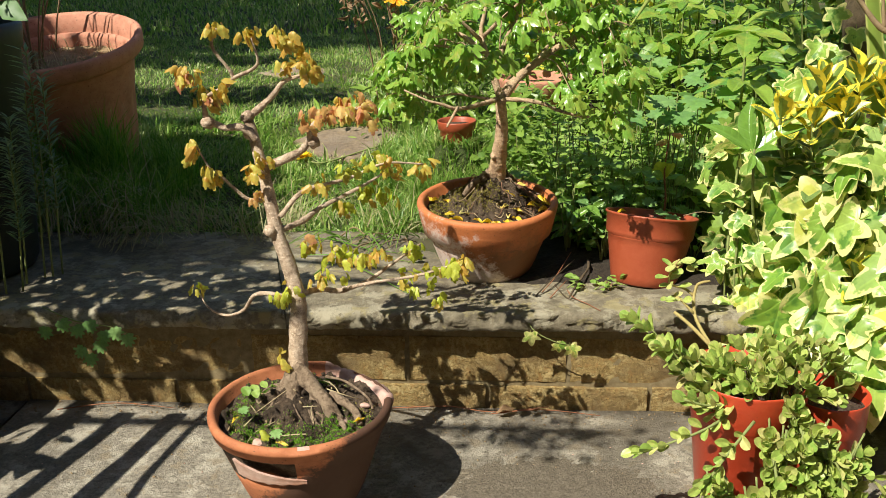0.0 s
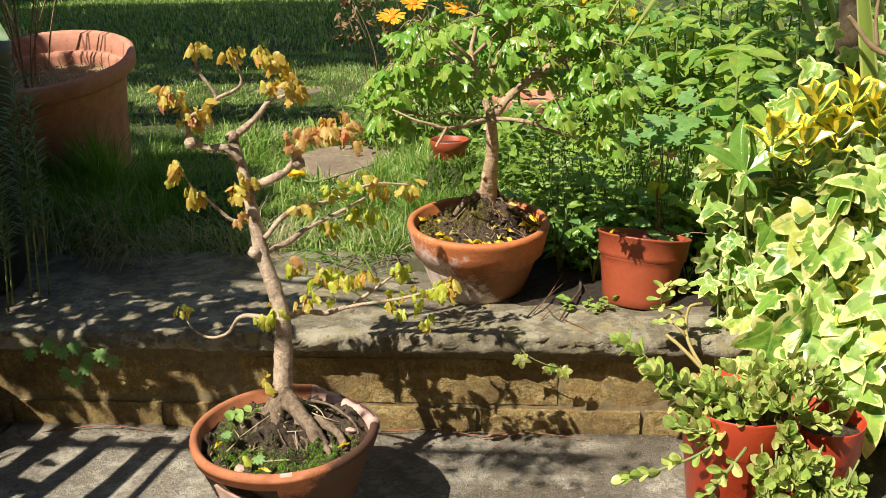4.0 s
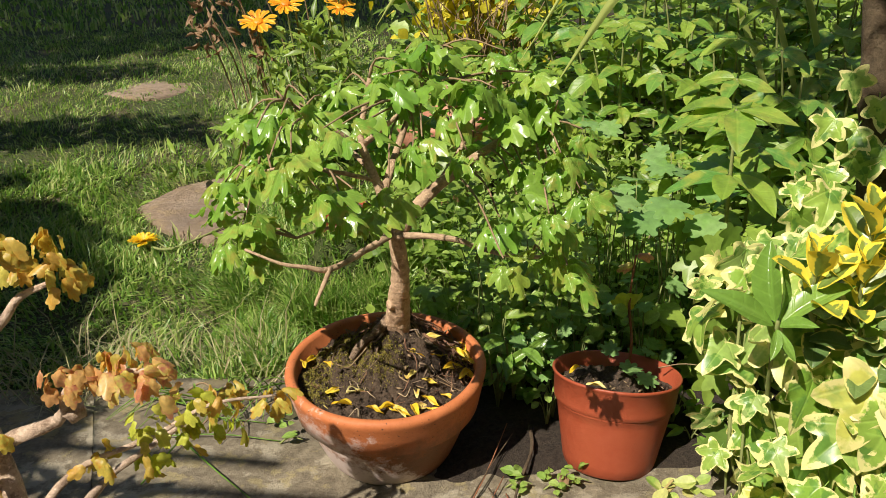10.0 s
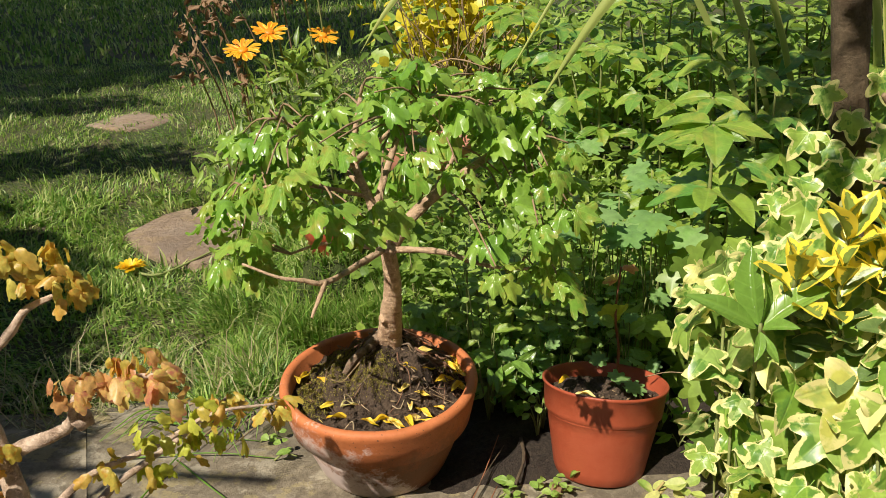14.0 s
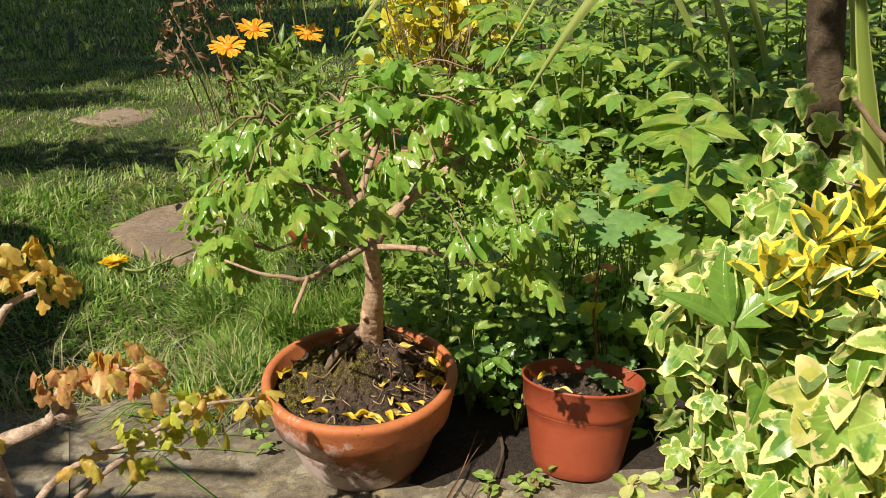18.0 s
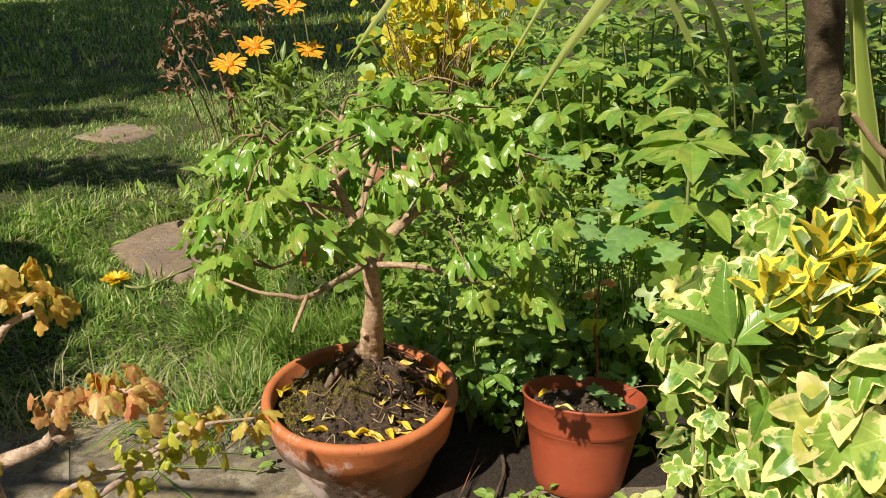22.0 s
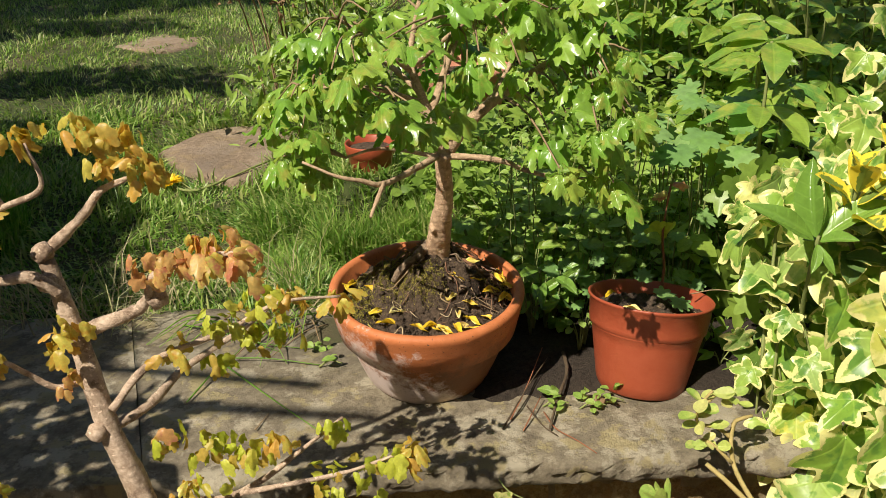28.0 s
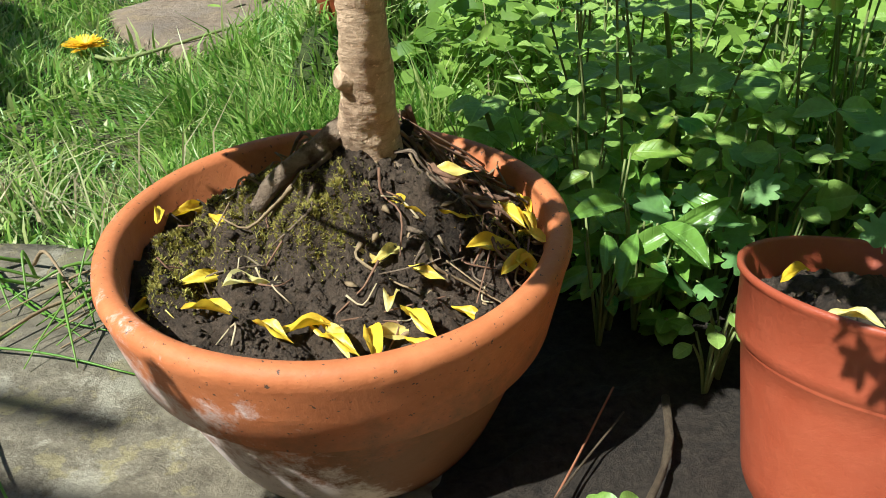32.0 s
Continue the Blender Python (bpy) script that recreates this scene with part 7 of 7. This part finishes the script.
    for a, b in zip(xs.tolist(), ys.tolist()):
        if keep and not keep(a, b):
            continue
        pts.append((a, b, lawn_z(a, b) - 0.002))
        if len(pts) == n:
            break
    k = len(pts)
    tuftness = np.array([0.7 + 0.6 * noise.noise(Vector((p[0] * 12, p[1] * 12, 2))) for p in pts])
    single(name, blades(name, np.array(pts), rng.uniform(h[0], h[1], k) * np.clip(tuftness, 0.35, 1.5), rng.uniform(w[0], w[1], k), lean, mat, bend, swath), Matrix(), label, "grass", kind="stuff")


def on_lawn(a, b):
    if ((a + 0.235) / 0.105) ** 2 + ((b - 0.86) / 0.15) ** 2 < 1 or ((a + 0.545) / 0.06) ** 2 + ((b - 1.72) / 0.06) ** 2 < 1:
        return False
    if a > 0.17 + 0.08 * math.sin(b * 7) and b < 1.6:
        return False
    return (a + 0.76) ** 2 + (b - 0.66) ** 2 > 0.13 ** 2


grass("grass_near", 33000, (-1.15, 0.26), (0.30, 1.1), (0.035, 0.085), (0.0009, 0.0024), (-0.1, -0.3), GREENS["grass"], "matted green lawn grass", on_lawn, 1.0, 1.3)
def by_stone(a, b):
    q = math.hypot((a + 0.235) / 0.125, (b - 0.87) / 0.17)
    return 0.72 + 0.25 * noise.noise(Vector((a * 14, b * 14, 7))) < q < 1.45


grass("grass_dry", 1500, (-0.44, -0.02), (0.60, 1.15), (0.025, 0.06), (0.0006, 0.0012), (-0.2, -0.4), GREENS["straw"], "dry matted grass round the stepping stone", by_stone, 1.6, 1.5)
grass("grass_tall", 7000, (-0.13, 0.16), (0.30, 0.52), (0.04, 0.10), (0.0008, 0.0019), (-0.2, -0.3), GREENS["grass"], "taller fine grass behind the maple pot", on_lawn, 1.1, 0.9)
grass("grass_tall", 3600, (-0.14, 0.06), (0.50, 0.82), (0.05, 0.12), (0.0008, 0.0019), (-0.1, -0.2), GREENS["grass"], "taller fine grass beside the stepping stone", on_lawn, 0.7, 0.6)
grass("grass_clump", 2400, (-0.03, 0.13), (0.40, 0.475), (0.09, 0.17), (0.0009, 0.0018), (0.0, -0.1), GREENS["grass"], "tall grass clump in front of the red pot", None, 0.45)
grass("grass_tub", 8000, (-1.0, -0.48), (0.30, 0.60), (0.08, 0.20), (0.0008, 0.0017), (0.05, -0.15), GREENS["grass_dark"], "long grass at the foot of the tub", on_lawn, 0.45)
grass("grass_tub", 3600, (-0.98, -0.58), (0.44, 0.535), (0.16, 0.32), (0.0009, 0.0018), (0.05, -0.1), GREENS["grass_dark"], "tall grass in front of the tub", None, 0.3)
grass("grass_clippings", 6500, (-1.3, 0.1), (0.24, 2.2), (0.03, 0.07), (0.0006, 0.0011), (-0.5, -0.6), GREENS["straw"], "pale grass clippings lying on the lawn", on_lawn, 0.9, 2.2)
grass("grass_middle", 60000, (-2.4, 0.35), (1.1, 2.7), (0.025, 0.06), (0.0009, 0.0018), (-0.1, -0.2), GREENS["grass"], "lawn grass", on_lawn, 0.9, 1.3)
grass("grass_far", 40000, (-5.5, 1.0), (2.7, 7.5), (0.05, 0.09), (0.003, 0.006), (0, -0.2), GREENS["grass"], "far lawn grass", None, 0.6)

grass("bed_grass", 3600, (0.12, 0.62), (0.30, 0.75), (0.08, 0.22), (0.0006, 0.0012), (-0.1, -0.15), GREENS["grass"], "fine grass growing among the bed plants", None, 0.35)


def over_cap(a, b):
    return b > 0.20 + 0.10 * min(1, max(0, (a + 0.45) / 0.3)) + 0.03 * math.sin(a * 30)


rng = np.random.default_rng(5)
pts = [(a, b, TOP + c) for a, b, c in zip(rng.uniform(-1.0, -0.02, 2600).tolist(), rng.uniform(0.15, 0.36, 2600).tolist(), rng.uniform(0.0, 0.02, 2600).tolist()) if over_cap(a, b)]
k = len(pts)
single("dry_grass", blades("dry_grass", np.array(pts), rng.uniform(0.06, 0.17, k), rng.uniform(0.0005, 0.0010, k), (0.0, -0.3), GREENS["straw"], 1.6, 1.5), Matrix(), "dry grass clippings spilling over the coping", "dry grass", kind="stuff")

rng = np.random.default_rng(15)
k = 300
pts = np.stack([rng.uniform(-0.90, -0.50, k), rng.uniform(0.22, 0.42, k), rng.uniform(0.185, 0.215, k)], 1)
single("straw", blades("straw", pts, rng.uniform(0.14, 0.30, k), rng.uniform(0.0006, 0.0011, k), (0.3, -0.1), GREENS["straw"], 2.2, 2.5), Matrix(), "loose straw strands lying over the shaded grass", "straw", kind="stuff")
# ---- unseen tree, shrubs and poles added to shade the place ----
random.seed(71)
CANOPY = flat_shape(oval(0.5, 0.6, 8), 0.2, 0.2)


def shade(patches, h, per_area, size, poses):
    """Leaves at height h above the lawn whose shade falls on the patches (x, y, rx, ry)."""
    for x, y, rx, ry in patches:
        for _ in range(int(per_area * rx * ry)):
            a, k = random.uniform(0, 6.283), math.sqrt(random.random())
            hh = h * random.uniform(0.85, 1.15)
            p = Vector((x + rx * k * math.cos(a) - 0.56 * hh, y + ry * k * math.sin(a) - 0.60 * hh, 0.19 + hh))
            poses.append(stand(p, rvec(1), rvec(0.6) + Vector((0, 0, 1)), size * random.uniform(0.6, 1.3)))


# Unseen tree whose leaves are set where their shade meets the far lawn.
tree = thing("shade_tree", -4.1, -1.9, -0.05, "unseen tree added to shade the far lawn", "tree")
part("trunk", limb("trunk", [(-4.1, -1.9, -0.06), (-4.0, -1.8, 1.5), (-3.9, -1.5, 3.0), (-3.7, -1.0, 4.2)], 0.14, 0.05, [MAT["bark_brown"]], 12), tree)
poses = []
shade([(-1.2, 3.2, 1.6, 1.05), (-3.0, 3.6, 1.6, 1.5), (-2.2, 5.4, 3.0, 1.3), (-0.2, 3.4, 0.6, 0.8)], 4.2, 1700, 0.16, poses)
part("crown", scatter_mesh("crown", [CANOPY], poses, [GREENS["canopy"]]), tree)["kind"] = "stuff"
for q in ((-3.4, 0.8, 4.4), (-4.6, 1.2, 4.4), (-3.2, 2.6, 4.5), (-4.4, 0.2, 4.3)):
    part("limb", limb("limb", [(-3.8, -1.3, 3.6), ((-3.8 + q[0]) / 2, (q[1] - 1.3) / 2, 4.2), q], 0.05, 0.015, [MAT["bark_brown"]], 8), tree)
# Unseen shrub added left of the view; its leaves shade lawn and coping.
shrub = thing("shade_shrub", -1.75, -0.75, -0.05, "unseen shrub added to shade the left lawn, coping and tub", "shrub")
poses = []
shade([(-0.75, 1.38, 0.45, 0.10), (-1.1, 1.95, 0.6, 0.14), (-0.60, 0.50, 0.26, 0.20), (-0.85, 0.72, 0.34, 0.22), (-0.62, 0.27, 0.34, 0.15), (-0.9, 1.05, 0.3, 0.1), (-0.50, 0.70, 0.14, 0.08), (-0.40, 1.30, 0.14, 0.05), (-0.40, 0.20, 0.13, 0.10), (-0.75, 0.16, 0.28, 0.05), (-0.95, 0.55, 0.42, 0.36), (-0.62, 0.32, 0.33, 0.20), (-0.47, 0.17, 0.20, 0.06), (-1.3, 1.2, 0.4, 0.5), (-0.42, 0.40, 0.13, 0.13), (-0.48, 0.58, 0.14, 0.14), (-0.55, 0.73, 0.13, 0.10)], 1.25, 15000, 0.05, poses)
part("crown", scatter_mesh("crown", [CANOPY], poses, [GREENS["canopy"]]), shrub)["kind"] = "stuff"
part("trunk", limb("trunk", [(-1.75, -0.75, -0.06), (-1.65, -0.6, 0.6), (-1.5, -0.3, 1.3)], 0.05, 0.02, [MAT["bark_brown"]], 10), shrub)
for q in ((-1.1, -0.4, 1.4), (-1.4, 0.2, 1.45), (-1.7, 0.6, 1.45)):
    part("limb", limb("limb", [(-1.62, -0.55, 0.8), ((q[0] - 1.62) / 2, (q[1] - 0.55) / 2, 1.15), q], 0.02, 0.006, [MAT["bark_brown"]], 8), shrub)
# More unseen leaves, set to keep the tub's body in shade.
poses = []
for _ in range(1900):
    x, y, z, hh = random.uniform(-0.98, -0.57), random.uniform(0.46, 0.58), random.uniform(0.16, 0.37), random.uniform(1.0, 1.3)
    poses.append(stand((x - 0.56 * hh, y - 0.60 * hh, z + hh), rvec(1), rvec(0.6) + Vector((0, 0, 1)), random.uniform(0.04, 0.07)))
part("crown", scatter_mesh("crown", [CANOPY], poses, [GREENS["canopy"]]), shrub)["kind"] = "stuff"
# Unseen low leaves added to block sky light from the left.
poses = []
for _ in range(2600):
    poses.append(stand((random.uniform(-1.6, -0.95), random.uniform(-0.3, 0.42), random.uniform(0.05, 0.8)), rvec(1), rvec(0.6) + Vector((0, 0, 1)), random.uniform(0.05, 0.09)))
part("crown", scatter_mesh("crown", [CANOPY], poses, [GREENS["canopy"]]), shrub)["kind"] = "stuff"
# Unseen canes and leaves added to cast stripes and dapples at the left.
canes = thing("shade_canes", -0.85, -0.55, 0.0, "unseen stems and leaves added to dapple coping and paving", "shrub")
poses = []
for _ in range(620):
    x, y = random.uniform(-0.66, -0.13), random.uniform(-0.06, 0.14)
    hh = random.uniform(0.45, 0.65)
    poses.append(stand((x - 0.56 * hh, y - 0.60 * hh, 0.12 + hh), rvec(1), rvec(0.6) + Vector((0, 0, 1)), random.uniform(0.025, 0.05)))
for _ in range(260):
    x, y = random.uniform(-0.80, -0.47), random.uniform(-0.45, -0.02)
    hh = random.uniform(0.35, 0.6)
    poses.append(stand((x - 0.56 * hh, y - 0.60 * hh, hh), rvec(1), rvec(0.6) + Vector((0, 0, 1)), random.uniform(0.03, 0.06)))
part("crown", scatter_mesh("crown", [CANOPY], poses, [GREENS["canopy"]]), canes)["kind"] = "stuff"
for (ax, ay, ah), (bx, by, bh), w in (((-0.50, -0.45, 0.20), (-0.39, -0.03, 0.5), 0.018), ((-0.41, -0.45, 0.20), (-0.315, -0.03, 0.5), 0.020), ((-0.55, -0.4, 0.2), (-0.46, -0.01, 0.5), 0.022), ((-0.33, -0.35, 0.3), (-0.275, -0.02, 0.55), 0.008)):
    p, q = Vector((ax - 0.58 * ah, ay - 0.62 * ah, ah)), Vector((bx - 0.58 * bh, by - 0.62 * bh, bh))
    low = Vector((-0.95, -0.62, 0.0))
    part("cane", limb("cane", [low, (low + p) / 2 + Vector((0, 0, 0.05)), p, (p + q) / 2, q], w, w * 0.7, [MAT["stem"]], 8), canes)
# Unseen poles added overhead for the two shade bands on the coping.
line = thing("shade_poles", -0.9, -0.5, 1.35, "two unseen poles added to cast shade bands on the coping", "pole")
for a, c, r in (((-1.35, -0.44, 1.36), (-0.68, -0.60, 1.36), 0.008), ((-1.35, -0.53, 1.36), (-0.62, -0.665, 1.36), 0.009)):
    part("pole", limb("pole", [a, (Vector(a) + Vector(c)) / 2, c], r, r, [MAT["twig"]], 8), line)
part("post", limb("post", [(-1.35, -0.48, -0.05), (-1.35, -0.48, 0.7), (-1.35, -0.48, 1.38)], 0.02, 0.02, [MAT["twig"]], 8), line)
# grass that flops over the back of the coping beside the pot
random.seed(77)
flop = thing("grass_tuft", -0.05, 0.275, TOP, "long green and dry grass blades flopped over the coping", "grass")
for k in range(30):
    x, y, a = random.uniform(-0.15, 0.01), random.uniform(0.25, 0.285), random.uniform(-2.8, -0.7)
    n = random.uniform(0.04, 0.11)
    d = Vector((math.cos(a), math.sin(a), 0)) * n
    if (Vector((x + d.x - 0.110, y + d.y - 0.142))).length < 0.112:
        d.x = -abs(d.x) - 0.02
    h = random.uniform(0.006, 0.03)
    p = Vector((x, y, TOP + 0.002))
    part("blade", limb("blade", [p, p + d * 0.4 + Vector((0, 0, h)), p + d * 0.75 + Vector((0, 0, h * 0.6)), p + d + Vector((0, 0, 0.002))], random.uniform(0.0008, 0.0016), 0.0004, [MAT["twig"] if k % 5 == 0 else GREENS["grass"]], 5), flop)

# weeds and a twig in the gap between the two pots on the coping
random.seed(83)
for x, y, n, kind in ((0.238, 0.215, 8, "broad"), (0.262, 0.222, 9, "chick"), (0.236, 0.245, 9, "broad")):
    t = thing("weed", x, y, TOP + 0.004, "small green weed rooted in soil between the pots", "weed", "weeds between the pots")
    for k in range(n):
        a = 2.4 * k + random.uniform(-0.4, 0.4)
        h = random.uniform(0.012, 0.065)
        out = Vector((math.cos(a), math.sin(a), 0))
        p = Vector((x, y, TOP + 0.004 + h)) + out * 0.008
        part("stem", limb("stem", [(x, y, TOP + 0.003), (x + out.x * 0.004, y + out.y * 0.004, TOP + h * 0.6), p], 0.0011, 0.0006, [MAT["stem"]], 5), t)
        leaf(kind, p, out + Vector((0, -0.3, random.uniform(-0.3, 0.3))), out * 0.3 + Vector((0, -0.4, 1)), random.uniform(0.016, 0.026), t)
for x, y, h, n, size, kind in ((0.232, 0.200, 0.080, 7, 0.040, "glossy"), (0.252, 0.215, 0.090, 7, 0.042, "glossy"), (0.278, 0.225, 0.085, 6, 0.040, "blue"),
                               (0.236, 0.240, 0.110, 7, 0.042, "broad"), (0.262, 0.250, 0.110, 7, 0.046, "glossy"), (0.295, 0.235, 0.100, 6, 0.036, "blue"), (0.225, 0.270, 0.120, 6, 0.040, "broad"), (0.305, 0.260, 0.130, 6, 0.036, "chick"), (0.330, 0.235, 0.110, 6, 0.032, "chick"), (0.400, 0.190, 0.080, 6, 0.034, "blue"),
                               (0.418, 0.150, 0.050, 6, 0.032, "broad"), (0.430, 0.120, 0.035, 5, 0.028, "glossy"), (0.282, 0.160, 0.062, 8, 0.020, "chick"), (0.290, 0.172, 0.075, 8, 0.020, "chick")):
    t = thing("leafy_plant", x, y, TOP + 0.004, "low leafy green plant crowding between the pots", "plant", "plants between the pots")
    for k in range(n):
        a = 2.4 * k + random.uniform(-0.5, 0.5)
        out = Vector((math.cos(a), math.sin(a) - 0.35, 0))
        p = Vector((x, y, TOP + 0.004 + h * random.uniform(0.35, 1.0))) + out * 0.010
        part("stem", limb("stem", [(x, y, TOP + 0.003), (x + out.x * 0.004, y + out.y * 0.004, TOP + h * 0.4), p], 0.0011, 0.0006, [MAT["stem"]], 5), t)
        leaf(kind, p, out + Vector((0, 0, random.uniform(-0.5, 0.8))), out * 0.5 + Vector((0, -0.5, 0.7)), size * (0.85 if kind == "glossy" else 0.6) * random.uniform(0.7, 1.15), t)
for pts, r, m, what in (([(0.180, 0.023, TOP + 0.003), (0.197, 0.052, TOP + 0.010), (0.213, 0.083, TOP + 0.012), (0.240, 0.125, TOP + 0.020)], 0.0010, "bark_dark", "dry brown twig leaning out from the pots"), ([(0.208, 0.053, TOP + 0.008), (0.220, 0.026, TOP + 0.003), (0.232, 0.008, TOP + 0.003)], 0.0009, "bark_dark", "thin pale root lying on the coping"),
                        ([(-0.067, 0.044, TOP + 0.002), (-0.057, 0.071, TOP + 0.002)], 0.0008, "twig", "bit of dry stalk on the coping")):
    single("twig", limb("twig", pts, r, r * 0.5, [MAT[m]], 6, 0.2), Matrix(), what, "twig", "loose twigs")
for pts in ([(-0.146, 0.097), (-0.120, 0.170), (-0.109, 0.200), (-0.100, 0.260)], [(-0.120, 0.170), (-0.053, 0.087), (0.011, 0.023)], [(-0.183, 0.182), (-0.082, 0.174), (-0.010, 0.163)], [(-0.186, 0.266), (-0.129, 0.238), (-0.055, 0.192)], [(-0.16, 0.27), (-0.10, 0.215), (-0.03, 0.20)]):
    part("blade", limb("blade", [(x, y, TOP + 0.0035 + 0.004 * math.sin(k * 2.0)) for k, (x, y) in enumerate(pts)], 0.0011, 0.0005, [GREENS["grass_dark"]], 5), flop)
single("twig", limb("twig", [(0.262, 0.150, TOP + 0.010), (0.258, 0.105, TOP + 0.013), (0.240, 0.060, TOP + 0.008), (0.226, 0.018, TOP + 0.004)], 0.0022, 0.0012, [MAT["bark_dark"]], 7, 0.2), Matrix(), "dry brown twig lying on the coping", "twig")

# litter on the patio
random.seed(91)
bits = []
for _ in range(520):
    x, y = random.uniform(-0.55, 0.5), random.uniform(-0.5, -0.005) if random.random() < 0.5 else -0.008 - abs(random.gauss(0, 0.03))
    s = random.uniform(0.0006, 0.0020)
    bits.append(Matrix.Translation((x, y, 0.001)) @ Euler((random.uniform(0, 6), random.uniform(0, 6), 0)).to_matrix().to_4x4() @ Matrix.Diagonal((s * 1.6, s, s * 0.6, 1)))
single("litter", scatter_mesh("litter", [CRUMB], bits, [MAT["twig"]]), Matrix(), "crumbs of soil and litter on the patio", "litter", kind="stuff")
single("grit", scatter_mesh("grit", [CRUMB], [Matrix.Translation((random.uniform(-0.5, 0.45), random.uniform(-0.45, -0.01), 0.001)) @ Matrix.Diagonal((0.0015, 0.0012, 0.0009, 1)) for _ in range(60)], [MAT["broken"]]), Matrix(), "pale grit scattered on the patio", "grit", kind="stuff")
verts, faces = [], []
for j in range(61):
    for i in range(91):
        x, y = 0.03 + 0.36 * i / 90, -0.33 + 0.24 * j / 60
        far = ((x - 0.20) / 0.15) ** 2 + ((y + 0.205) / 0.085) ** 2
        verts.append((x, y, 0.0030 - 0.0040 * far + 0.0016 * noise.fractal(Vector((x * 90, y * 90, 2)), 0.6, 2.1, 4) + 0.0009 * noise.noise(Vector((x * 300, y * 300, 4)))))
for j in range(60):
    for i in range(90):
        faces.append((j * 91 + i, j * 91 + i + 1, (j + 1) * 91 + i + 1, (j + 1) * 91 + i))
single("spilled_soil", mesh_of("spilled_soil", verts, faces, [MAT["dry_soil"]]), Matrix(), "thin patch of dark spilled soil on the paving", "soil", kind="stuff")
# Unseen leaves added overhead to dapple the paving by the wall.
overhead_shade = []
for _ in range(150):
    x, y, hh = random.gauss(0.19, 0.07), random.gauss(-0.075, 0.022), random.uniform(1.1, 1.25)
    overhead_shade.append(stand((x - 0.56 * hh, y - 0.60 * hh, hh), rvec(1), rvec(0.6) + Vector((0, 0, 1)), random.uniform(0.014, 0.03)))
part("crown", scatter_mesh("crown", [CANOPY], overhead_shade, [GREENS["canopy"]]), shrub)["kind"] = "stuff"
part("limb", limb("limb", [(-1.62, -0.55, 0.8), (-1.0, -0.75, 1.15), (-0.5, -0.78, 1.2), (-0.38, -0.78, 1.19)], 0.014, 0.003, [MAT["bark_brown"]], 8), shrub)
# unseen wall behind the viewer and fence added to cut sky light; a hedge far off closes the place
house = thing("wall_behind_unseen", 0, -4.3, 0, "unseen brick wall added behind the patio to cut sky light", "wall", kind="structure")
part("brickwork", box("brickwork", -6, 6, -4.6, -4.3, -0.06, 5.0, [MAT["brick"]]), house)
fence = thing("wall_fence_unseen", -4.9, 2, 0, "unseen timber fence added along the garden to cut sky light", "fence", kind="structure")
part("fence_panel", box("fence_panel", -5.0, -4.95, -4.3, 9.0, -0.06, 1.8, [MAT["twig"]]), fence)
part("fence_panel", box("fence_panel", 3.2, 3.25, -4.3, 9.0, -0.06, 1.8, [MAT["twig"]]), fence)
hedge = []
for _ in range(5200):
    x = random.uniform(-9, 9)
    hedge.append(stand((x, 9.0 + random.uniform(-0.4, 0.4), random.uniform(0.1, 2.6)), rvec(1), rvec(1) + Vector((0, -0.8, 0.5)), random.uniform(0.12, 0.25)))
single("hedge", scatter_mesh("hedge", [CANOPY], hedge, [GREENS["canopy"]]), Matrix(), "dark green hedge at the end of the garden", "hedge", kind="stuff")

# ---- bricks of the wall ----
BRICKS = [brick_mesh(i) for i in range(5)]
random.seed(2)
for course, (z, shift) in enumerate(((0.041, 0.005), (-0.033, 0.118))):
    for k in range(-7, 6):
        x = shift + 0.225 * k
        if WALL_L < x < WALL_R - 0.22:
            part("brick", random.choice(BRICKS), wall, "", pose(x, random.uniform(-0.001, 0.001) - 0.005 * course, z + random.uniform(-0.001, 0.001), 0, 0, random.uniform(-0.4, 0.4)))
